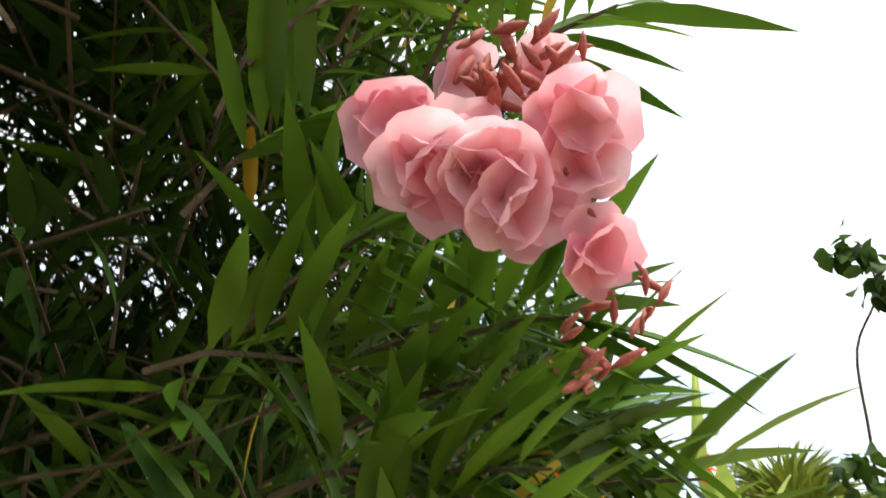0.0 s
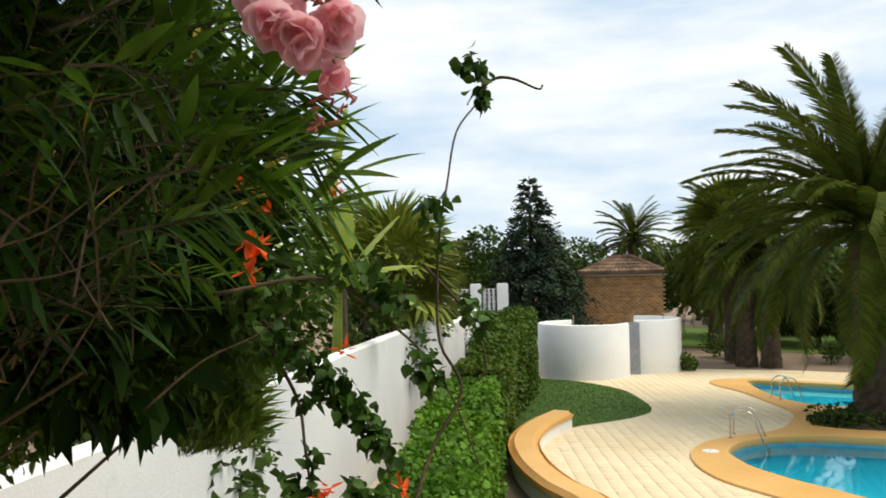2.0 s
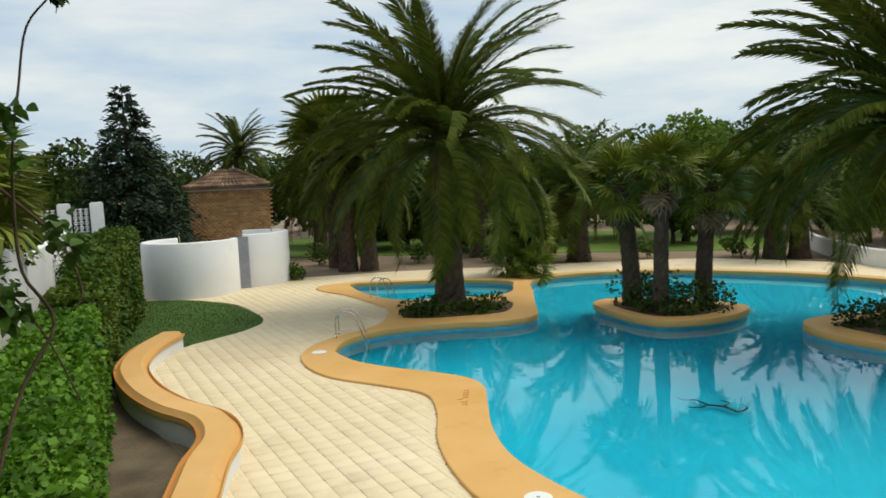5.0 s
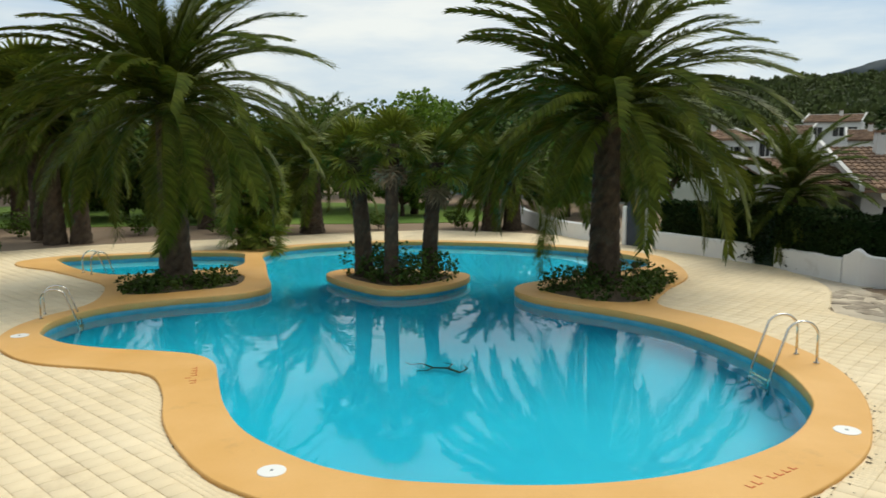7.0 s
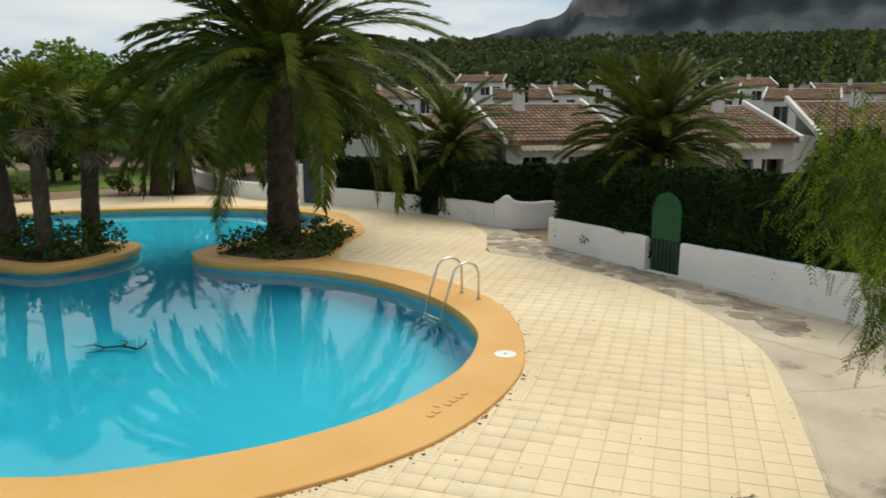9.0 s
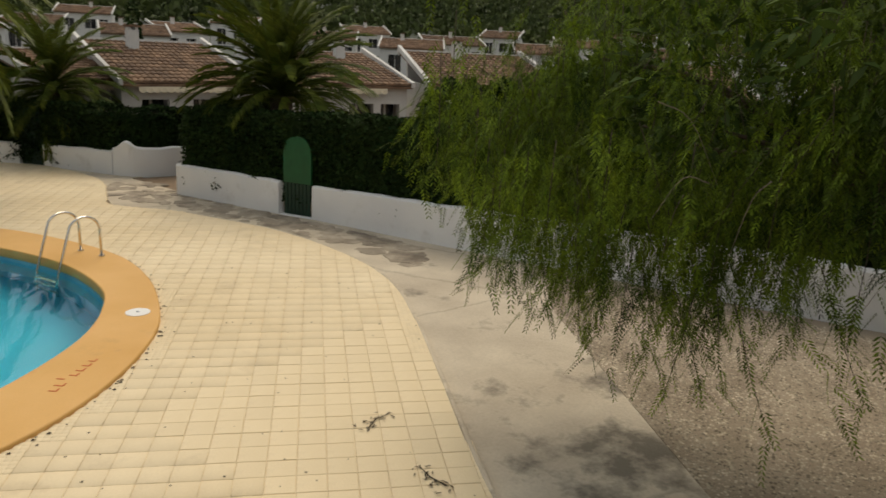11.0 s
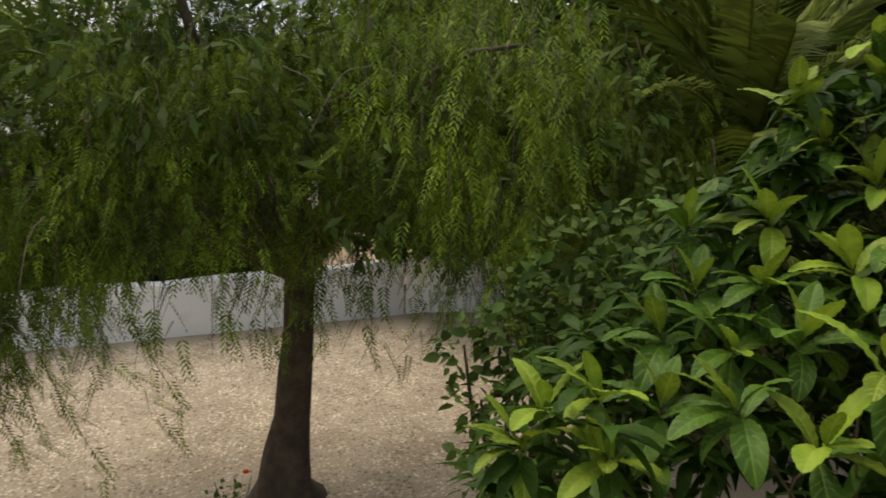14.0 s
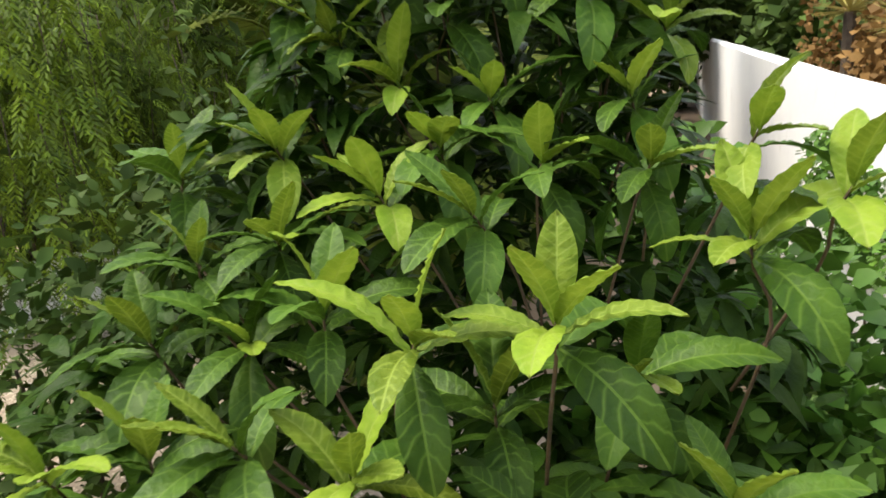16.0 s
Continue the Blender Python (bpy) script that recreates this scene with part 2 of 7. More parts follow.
def weather(m, colour, scale, lo, hi, amount, cracks=0.0, toward=None):
    """Adds dirt patches of one colour to a material and, where asked, thin dark cracks."""
    n, l = m.node_tree.nodes, m.node_tree.links
    b = n["Principled BSDF"]
    src = b.inputs["Base Color"].links[0].from_socket
    co = n.new("ShaderNodeTexCoord")
    t = n.new("ShaderNodeTexNoise")
    t.inputs["Scale"].default_value = scale
    t.inputs["Detail"].default_value = 9
    t.inputs["Roughness"].default_value = 0.68
    l.new(co.outputs["Object"], t.inputs["Vector"])
    fac = t.outputs["Fac"]
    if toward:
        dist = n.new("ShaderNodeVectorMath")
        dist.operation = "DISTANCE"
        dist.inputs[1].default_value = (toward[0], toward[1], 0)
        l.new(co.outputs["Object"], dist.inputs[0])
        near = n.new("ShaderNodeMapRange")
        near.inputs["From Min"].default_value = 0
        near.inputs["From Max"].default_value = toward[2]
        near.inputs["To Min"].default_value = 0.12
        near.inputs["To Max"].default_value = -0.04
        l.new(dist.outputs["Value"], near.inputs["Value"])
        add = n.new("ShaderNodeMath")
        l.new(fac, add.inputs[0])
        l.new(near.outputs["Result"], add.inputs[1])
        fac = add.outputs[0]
    r = n.new("ShaderNodeMapRange")
    r.inputs["From Min"].default_value = lo
    r.inputs["From Max"].default_value = hi
    r.inputs["To Max"].default_value = amount
    l.new(fac, r.inputs["Value"])
    mx = n.new("ShaderNodeMix")
    mx.data_type = "RGBA"
    l.new(r.outputs["Result"], mx.inputs["Factor"])
    l.new(src, mx.inputs["A"])
    mx.inputs["B"].default_value = (*colour, 1)
    out = mx.outputs["Result"]
    if cracks:
        v = n.new("ShaderNodeTexVoronoi")
        v.feature = "DISTANCE_TO_EDGE"
        v.inputs["Scale"].default_value = cracks
        wob = n.new("ShaderNodeMix")
        wob.data_type = "VECTOR"
        wob.inputs["Factor"].default_value = 0.25
        l.new(co.outputs["Object"], wob.inputs["A"])
        l.new(t.outputs["Color"], wob.inputs["B"])
        l.new(wob.outputs["Result"], v.inputs["Vector"])
        cr = n.new("ShaderNodeMapRange")
        cr.inputs["From Min"].default_value = 0.0
        cr.inputs["From Max"].default_value = 0.010
        cr.inputs["To Min"].default_value = 0.3
        cr.inputs["To Max"].default_value = 0.0
        l.new(v.outputs["Distance"], cr.inputs["Value"])
        m2 = n.new("ShaderNodeMix")
        m2.data_type = "RGBA"
        l.new(cr.outputs["Result"], m2.inputs["Factor"])
        l.new(out, m2.inputs["A"])
        m2.inputs["B"].default_value = (0.10, 0.085, 0.06, 1)
        out = m2.outputs["Result"]
    l.new(out, b.inputs["Base Color"])


weather(M["deck_tile"], (0.50, 0.39, 0.25), 0.9, 0.56, 0.72, 0.5)
weather(M["coping"], (0.46, 0.27, 0.10), 1.3, 0.60, 0.74, 0.5)
weather(M["paving"], (0.16, 0.13, 0.10), 1.1, 0.46, 0.62, 0.8)
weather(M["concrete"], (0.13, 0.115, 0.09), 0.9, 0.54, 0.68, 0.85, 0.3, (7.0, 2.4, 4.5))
weather(M["white"], (0.52, 0.50, 0.46), 1.6, 0.58, 0.76, 0.45)
M["loquat_vein"] = vein_material("loquat_vein", (0.030, 0.074, 0.008), (0.074, 0.146, 0.015), (0.098, 0.175, 0.024), 0.18)
M["loquat_young_vein"] = vein_material("loquat_young_vein", (0.11, 0.190, 0.014), (0.225, 0.305, 0.034), (0.25, 0.33, 0.055), 0.26)


def water_material():
    m = bpy.data.materials.new("pool_water")
    m.use_nodes = True
    n, l = m.node_tree.nodes, m.node_tree.links
    b = n["Principled BSDF"]
    b.inputs["Base Color"].default_value = (0.22, 0.82, 0.93, 1)
    b.inputs["Roughness"].default_value = 0.015
    b.inputs["IOR"].default_value = 1.33
    b.inputs["Transmission Weight"].default_value = 1.0
    co = n.new("ShaderNodeTexCoord")
    no = n.new("ShaderNodeTexNoise")
    no.inputs["Scale"].default_value = 1.1
    no.inputs["Detail"].default_value = 2
    bp = n.new("ShaderNodeBump")
    bp.inputs["Strength"].default_value = 0.07
    bp.inputs["Distance"].default_value = 0.06
    l.new(co.outputs["Object"], no.inputs["Vector"])
    l.new(no.outputs["Fac"], bp.inputs["Height"])
    l.new(bp.outputs["Normal"], b.inputs["Normal"])
    return m


M["water"] = water_material()


# ---- mesh helpers ----
def mesh_of(name, verts, faces, material=None, smooth=False):
    me = bpy.data.meshes.new(name)
    me.from_pydata([tuple(map(float, v)) for v in verts], [], [tuple(map(int, f)) for f in faces])
    if material:
        me.materials.append(material)
    if smooth:
        me.polygons.foreach_set("use_smooth", [True] * len(me.polygons))
    me.update()
    return me


def part(name, data, material=None, parent=None, label="", m=None):
    """One mesh object, from a bmesh or a mesh, under a thing or a part."""
    if isinstance(data, bmesh.types.BMesh):
        me = bpy.data.meshes.new(name)
        data.to_mesh(me)
        data.free()
    else:
        me = data
    if material and not me.materials:
        me.materials.append(material)
    ob = new(name, me)
    if m is not None:
        ob.matrix_basis = m
    if parent:
        ob.parent = parent
    if label:
        ob["label"] = label
    return ob


def thing(name, label, category, m=None, group="", kind=""):
    ob = new(name)
    ob.empty_display_size = 0.2
    if m is not None:
        ob.matrix_basis = m
    return tagged(ob, label, category, group, kind)


def box(bm, x0, x1, y0, y1, z0, z1, bevel=0.0):
    made = bmesh.ops.create_cube(bm, size=1.0)["verts"]
    for v in made:
        v.co = Vector(((x0 + x1) / 2 + v.co.x * (x1 - x0), (y0 + y1) / 2 + v.co.y * (y1 - y0), (z0 + z1) / 2 + v.co.z * (z1 - z0)))
    if bevel:
        edges = list({e for v in made for e in v.link_edges})
        bmesh.ops.bevel(bm, geom=edges, offset=bevel, segments=2, affect="EDGES")
    return bm


def tube(points, radii, sides=7):
    """A tapered tube along points: verts and faces."""
    pts = [Vector(p) for p in points]
    verts, faces = [], []
    side = None
    for i, p in enumerate(pts):
        way = (pts[min(i + 1, len(pts) - 1)] - pts[max(i - 1, 0)]).normalized()
        if side is None:
            side = way.orthogonal().normalized()
        side = (side - way * side.dot(way)).normalized()
        up = way.cross(side)
        r = radii[i] if hasattr(radii, "__len__") else radii
        for k in range(sides):
            a = 2 * math.pi * k / sides
            verts.append(p + (side * math.cos(a) + up * math.sin(a)) * r)
    for i in range(len(pts) - 1):
        for k in range(sides):
            a, b = i * sides + k, i * sides + (k + 1) % sides
            faces.append((a, b, b + sides, a + sides))
    faces.append(tuple(reversed(range(sides))))
    faces.append(tuple(range((len(pts) - 1) * sides, len(pts) * sides)))
    return verts, faces


def join(*pieces):
    verts, faces = [], []
    for v, f in pieces:
        o = len(verts)
        verts.extend(v)
        faces.extend(tuple(i + o for i in q) for q in f)
    return verts, faces


def scatter(tv, tf, mats):
    """Copies of one small template by 4x4 matrices, as verts and faces of one mesh."""
    tv = np.array([tuple(v) for v in tv], float)
    hom = np.c_[tv, np.ones(len(tv))]
    mats = np.array(mats, float).reshape(-1, 4, 4)
    v = np.einsum("nij,kj->nki", mats, hom)[:, :, :3].reshape(-1, 3)
    k = len(tv)
    f = [tuple(i + o * k for i in q) for o in range(len(mats)) for q in tf]
    return v, f


def fast_mesh(name, v, f, material, smooth=False):
    me = bpy.data.meshes.new(name)
    v = np.asarray(v, np.float32)
    me.vertices.add(len(v))
    me.vertices.foreach_set("co", v.ravel())
    n = np.array([len(q) for q in f], np.int32)
    flat = np.fromiter((i for q in f for i in q), np.int32, int(n.sum()))
    me.loops.add(len(flat))
    me.loops.foreach_set("vertex_index", flat)
    me.polygons.add(len(n))
    me.polygons.foreach_set("loop_start", np.r_[0, np.cumsum(n)[:-1]].astype(np.int32))
    me.polygons.foreach_set("loop_total", n)
    me.materials.append(material)
    me.update(calc_edges=True)
    me.validate()
    if smooth:
        me.polygons.foreach_set("use_smooth", [True] * len(me.polygons))
    return me


def smooth_loop(points, n=6):
    """A closed Catmull-Rom curve through plan points."""
    p = [np.array(q, float) for q in points]
    out = []
    for i in range(len(p)):
        a, b, c, d = p[i - 1], p[i], p[(i + 1) % len(p)], p[(i + 2) % len(p)]
        for k in range(n):
            t = k / n
            out.append(tuple(0.5 * (2 * b + (c - a) * t + (2 * a - 5 * b + 4 * c - d) * t * t + (3 * b - a - 3 * c + d) * t ** 3)))
    return out


def smooth_line(points, n=6):
    p = [np.array(q, float) for q in points]
    p = [2 * p[0] - p[1], *p, 2 * p[-1] - p[-2]]
    out = []
    for i in range(1, len(p) - 2):
        a, b, c, d = p[i - 1], p[i], p[i + 1], p[i + 2]
        for k in range(n):
            t = k / n
            out.append(tuple(0.5 * (2 * b + (c - a) * t + (2 * a - 5 * b + 4 * c - d) * t * t + (3 * b - a - 3 * c + d) * t ** 3)))
    return out + [tuple(p[-2])]


def slab(name, loops, z0, z1, material, bevel=0.0):
    """A flat solid with holes between two heights: the first loop is the outline."""
    cu = bpy.data.curves.new(name, "CURVE")
    cu.dimensions, cu.fill_mode = "2D", "BOTH"
    cu.extrude = max((z1 - z0) / 2 - bevel, 0)
    cu.bevel_depth, cu.bevel_resolution, cu.offset = bevel, 1, -bevel
    for loop in loops:
        sp = cu.splines.new("POLY")
        sp.points.add(len(loop) - 1)
        for q, p in zip(sp.points, loop):
            q.co = (p[0], p[1], 0, 1)
        sp.use_cyclic_u = True
    tmp = new("outline", cu)
    me = bpy.data.meshes.new_from_object(tmp.evaluated_get(bpy.context.evaluated_depsgraph_get()))
    bpy.data.objects.remove(tmp)
    bpy.data.curves.remove(cu)
    me.transform(Matrix.Translation((0, 0, (z0 + z1) / 2)))
    me.materials.clear()
    me.materials.append(material)
    me.name = name
    return me


def inside(loop, x, y):
    x, y = np.asarray(x), np.asarray(y)
    hit = np.zeros(x.shape, bool)
    j = len(loop) - 1
    for i in range(len(loop)):
        xi, yi = loop[i][:2]
        xj, yj = loop[j][:2]
        cross = ((yi > y) != (yj > y)) & (x < (xj - xi) * (y - yi) / ((yj - yi) or 1e-9) + xi)
        hit ^= cross
        j = i
    return hit


def skirt(loop, z0, z1):
    n = len(loop)
    v = [(x, y, z0) for x, y in loop] + [(x, y, z1) for x, y in loop]
    return v, [(i, (i + 1) % n, n + (i + 1) % n, n + i) for i in range(n)]


def ribbon_wall(line, z0, z1, thick, top_noise=0.0, seed=0):
    """An upright wall along an open plan line, with thickness and a rounded, slightly uneven top."""
    pts = [Vector((*p[:2], 0)) for p in line]
    v, f = [], []
    for i, p in enumerate(pts):
        way = (pts[min(i + 1, len(pts) - 1)] - pts[max(i - 1, 0)]).normalized()
        side = Vector((-way.y, way.x, 0)) * thick / 2
        top = (z1[i] if hasattr(z1, "__len__") else z1) + top_noise * noise.noise(Vector((i * 0.37 + seed, seed, 0)))
        r = thick * 0.22
        for s, z in ((1, z0), (1, top - r), (0.6, top), (-0.6, top), (-1, top - r), (-1, z0)):
            v.append((p.x + side.x * s, p.y + side.y * s, z))
    for i in range(len(pts) - 1):
        for k in range(5):
            a = i * 6 + k
            f.append((a, a + 1, a + 7, a + 6))
    f.append((0, 5, 4, 3, 2, 1))
    e = (len(pts) - 1) * 6
    f.append((e, e + 1, e + 2, e + 3, e + 4, e + 5))
    return v, f


rnd = random.Random(7)


def turn(p, way, scale=1.0, roll=0.0, up=(0, 0, 1)):
    """A matrix that puts a template (its length along +Y, face up +Z) at p, pointing along way."""
    y = Vector(way).normalized()
    x = y.cross(Vector(up))
    x = x.normalized() if x.length > 1e-4 else Vector((1, 0, 0))
    z = x.cross(y)
    m = Matrix((x, y, z)).transposed().to_4x4()
    return Matrix.Translation(p) @ m @ Matrix.Rotation(roll, 4, "Y") @ Matrix.Scale(scale, 4)


def rand_dir(zmin=-1.0, zmax=1.0):
    z, a = rnd.uniform(zmin, zmax), rnd.uniform(0, 2 * math.pi)
    r = math.sqrt(max(0, 1 - z * z))
    return Vector((r * math.cos(a), r * math.sin(a), z))


def leaf_template(length, width, fold=0.25, droop=0.15, rows=3):
    """A pointed leaf along +Y, folded along its midrib and bent down at its tip."""
    v, f = [(0, 0, 0)], []
    for i in range(1, rows + 1):
        t = i / (rows + 1)
        w = width / 2 * math.sin(math.pi * t ** 0.8)
        z = -droop * length * t * t
        v += [(-w, t * length, z + fold * w), (0, t * length, z), (w, t * length, z + fold * w)]
    v.append((0, length, -droop * length))
    f += [(0, 2, 1), (0, 3, 2)]
    for i in range(rows - 1):
        a = 1 + i * 3
        f += [(a, a + 1, a + 4, a + 3), (a + 1, a + 2, a + 5, a + 4)]
    a = 1 + (rows - 1) * 3
    e = len(v) - 1
    f += [(a, a + 1, e), (a + 1, a + 2, e)]
    return v, f


CLUMP_LEAF = ([(0, 0, 0), (-0.5, 0.5, 0.08), (0, 1, -0.1), (0.5, 0.5, 0.08)], [(0, 3, 2, 1)])


# ---- the plan: pool, deck, paths ----
POOL = smooth_loop([(-8.9, 17.0), (-9.1, 18.2), (-8.5, 19.6), (-7.0, 20.6), (-5.5, 21.2), (-4.75, 22.3), (-5.2, 24.3), (-5.8, 26.8), (-6.4, 29.6), (-5.0, 31.6),
                    (-1.3, 32.7), (3.3, 31.9), (6.4, 30.0), (8.0, 27.8), (7.8, 25.9), (6.0, 24.4), (4.3, 23.5), (2.9, 22.5), (2.6, 21.4), (3.2, 20.2),
                    (4.8, 18.8), (5.9, 17.4), (6.55, 15.6), (6.78, 13.8), (6.5, 12.1), (5.95, 11.1), (5.25, 10.3), (4.4, 9.7), (3.35, 9.2), (2.3, 8.95)]
                   + [(1.2, 8.9), (-0.2, 9.05), (-0.95, 9.3), (-1.7, 9.75), (-2.7, 10.75), (-3.37, 12.0), (-3.85, 13.4), (-4.2, 14.4), (-4.75, 15.0), (-5.65, 15.3), (-6.8, 15.55), (-7.8, 15.95), (-8.5, 16.5)], 5)
PADDLE = smooth_loop([(-13.4, 27.4), (-13.9, 28.4), (-12.5, 28.9), (-10.0, 29.6), (-7.5, 29.5), (-6.9, 28.2), (-6.7, 26.2), (-8.5, 25.2), (-10.2, 24.6), (-11.9, 25.7)], 5)
BED_LEFT = smooth_loop([(-8.9, 21.6), (-8.0, 21.3), (-6.6, 22.0), (-5.8, 22.7), (-6.1, 24.5), (-7.4, 24.5), (-9.3, 23.8)], 5)
BED_RIGHT = smooth_loop([(3.4, 21.6), (4.5, 20.1), (5.7, 19.8), (6.7, 21.2), (7.7, 23.4), (6.6, 23.7), (4.6, 22.7)], 5)
COPING = smooth_loop([(-9.5, 16.3), (-9.75, 17.5), (-9.6, 18.5), (-9.2, 19.6), (-9.2, 20.8), (-9.9, 22.8), (-11.3, 24.2), (-12.9, 25.6), (-14.5, 26.6), (-15.0, 27.6), (-14.2, 28.8),
                      (-12.5, 29.4), (-10.0, 30.1), (-7.2, 30.6), (-5.2, 32.1), (-1.3, 33.2), (3.5, 32.4), (6.8, 30.5), (8.7, 28.4), (8.9, 26.2), (8.4, 23.6), (7.0, 21.4), (6.2, 19.5)]
                     + [(6.9, 18.1), (7.4, 17.0), (7.75, 15.4), (7.85, 14.3), (7.75, 13.2), (7.3, 11.8), (6.55, 10.4), (5.9, 9.55), (4.9, 8.7), (3.85, 8.1), (2.95, 7.82), (2.2, 7.7), (1.2, 7.65), (0.0, 7.75), (-1.3, 8.2), (-2.6, 9.0), (-3.4, 9.95), (-4.1, 11.2), (-4.6, 12.6), (-5.2, 13.65), (-6.15, 14.05), (-7.75, 14.5), (-8.8, 15.3)], 5)
ISLAND = smooth_loop([(-3.3, 24.3), (-2.8, 25.4), (-1.4, 25.5), (0.1, 25.2), (1.4, 24.2), (0.7, 22.5), (-0.95, 21.6), (-2.2, 22.5)], 6)
ISLAND_BED = [(-0.9 + (x + 0.9) * 0.72, 23.7 + (y - 23.7) * 0.70) for x, y in ISLAND]
DECK = smooth_line([(-5.0, 5.4), (-5.9, 7.2), (-7.0, 9.6), (-8.4, 11.1), (-10.1, 12.0), (-11.6, 13.1), (-12.5, 14.4), (-13.4, 16.7), (-13.0, 19.0), (-13.4, 20.6), (-15.0, 22.4), (-17.2, 23.8), (-22.0, 24.2), (-22.5, 28.0), (-20.0, 30.6), (-17.6, 30.4)], 4)
DECK += smooth_line([(-14.0, 32.6), (-9.0, 34.4), (-5.2, 35.9), (-1.5, 37.1), (1.2, 37.2), (6.2, 35.2), (9.4, 31.7), (11.7, 27.8), (12.25, 24.1), (12.0, 21.8), (10.9, 19.6), (10.45, 18.5), (11.3, 16.5), (11.7, 13.5), (11.35, 10.9), (10.6, 9.0), (9.3, 7.3), (7.7, 5.55), (6.0, 3.7), (4.6, 2.0)], 5)
DECK += [(2.0, 1.6), (-2.0, 2.2), (-4.0, 3.6)]
LAWN = smooth_loop([(-13.0, 19.0), (-13.3, 20.6), (-15.0, 22.3), (-17.2, 23.7), (-19.6, 24.0), (-21.2, 22.6), (-18.6, 18.6), (-14.3, 14.6), (-13.5, 16.7)], 5)

# ground sheet, open under the pool, reaching the horizon
GROUND_HOLE = smooth_loop([(-12, 16), (-16, 27), (-8, 33.5), (0, 35), (9.5, 30), (10, 18), (7, 7), (-1, 5.5), (-5, 8.5)], 4)
ground_me = slab("ground", [[(-2500, -2500), (2500, -2500), (2500, 2500), (-2500, 2500)], GROUND_HOLE], -0.6, -0.09, M["earth"])
tagged(part("ground", ground_me), "bare brown earth ground round the pool garden", "ground", kind="structure")

slab_ob = part("pool_deck", slab("pool_deck", [DECK, COPING], -0.25, -0.012, M["grout"]))
tagged(slab_ob, "cream square-tiled pool deck with dark dirty joints", "deck", kind="structure")

# deck tiles, laid diagonally to the view
T = 0.315
ux, uy = np.array([-0.691, -0.723]), np.array([-0.727, 0.687])
ORIGIN = np.array([7.39, 5.70])
ii, jj = np.meshgrid(np.arange(-130, 130), np.arange(-130, 130), indexing="ij")
cx = ORIGIN[0] + (ii + 0.5) * T * ux[0] + (jj + 0.5) * T * uy[0]
cy = ORIGIN[1] + (ii + 0.5) * T * ux[1] + (jj + 0.5) * T * uy[1]


def usable(x, y):
    return inside(DECK, x, y) & ~inside(COPING, x, y)


corner_ok = np.ones(ii.shape, bool)
corner_any = np.zeros(ii.shape, bool)
for a in (-0.5, 0.5):
    for b in (-0.5, 0.5):
        q = usable(cx + a * T * ux[0] + b * T * uy[0], cy + a * T * ux[1] + b * T * uy[1])
        corner_ok &= q
        corner_any |= q
tile_a = np.arctan2(ux[1], ux[0])


def tile_template(s, h=0.012, c=0.006):
    e = s / 2
    v = [(-e, -e, -h), (e, -e, -h), (e, e, -h), (-e, e, -h), (-e, -e, -c), (e, -e, -c), (e, e, -c), (-e, e, -c), (-e + c, -e + c, 0), (e - c, -e + c, 0), (e - c, e - c, 0), (-e + c, e - c, 0)]
    f = [(8, 9, 10, 11)] + [(k, (k + 1) % 4, 4 + (k + 1) % 4, 4 + k) for k in range(4)] + [(4 + k, 4 + (k + 1) % 4, 8 + (k + 1) % 4, 8 + k) for k in range(4)]
    return v, f


tv, tf = tile_template(T - 0.007)
tile_rng = random.Random(3)
near_tiles, far_tiles = [], []
order = np.argwhere(corner_ok)
for i, j in order:
    m = Matrix.Translation((cx[i, j], cy[i, j], tile_rng.uniform(-0.0025, 0.0025))) @ Matrix.Rotation(tile_a + tile_rng.uniform(-0.006, 0.006), 4, "Z")
    near = 4.3 < cx[i, j] < 9.5 and 2.6 < cy[i, j] < 7.6 and len(near_tiles) < 300
    (near_tiles if near else far_tiles).append(m)
part_mats = []
edge = np.argwhere(corner_any & ~corner_ok)
ei, ej = edge[:, 0], edge[:, 1]
for a in range(4):
    for b in range(4):
        x = cx[ei, ej] + ((a - 1.5) * ux[0] + (b - 1.5) * uy[0]) * T / 4
        y = cy[ei, ej] + ((a - 1.5) * ux[1] + (b - 1.5) * uy[1]) * T / 4
        ok = usable(x, y)
        part_mats += [Matrix.Translation((px, py, -0.001)) @ Matrix.Rotation(tile_a, 4, "Z") for px, py in zip(x[ok], y[ok])]
v1, f1 = scatter(tv, tf, far_tiles)
v2, f2 = scatter(*tile_template(T / 4 + 0.001, c=0.001), part_mats)
rest = part("tiles", fast_mesh("tiles", *join((list(v1), f1), (list(v2), f2)), M["deck_tile"]), parent=slab_ob)
rest["kind"] = "stuff"

# curb strip along the edge towards the path
edge_line = smooth_line([(11.3, 16.5), (11.7, 13.5), (11.35, 10.9), (10.6, 9.0), (9.3, 7.3), (7.7, 5.55), (6.0, 3.7), (4.6, 2.0)], 8)
tagged(part("deck_edging", mesh_of("deck_edging", *ribbon_wall(edge_line, -0.2, 0.006, 0.07, 0.01), M["concrete"])), "worn whitish mortar edging along the deck", "edging", kind="structure")

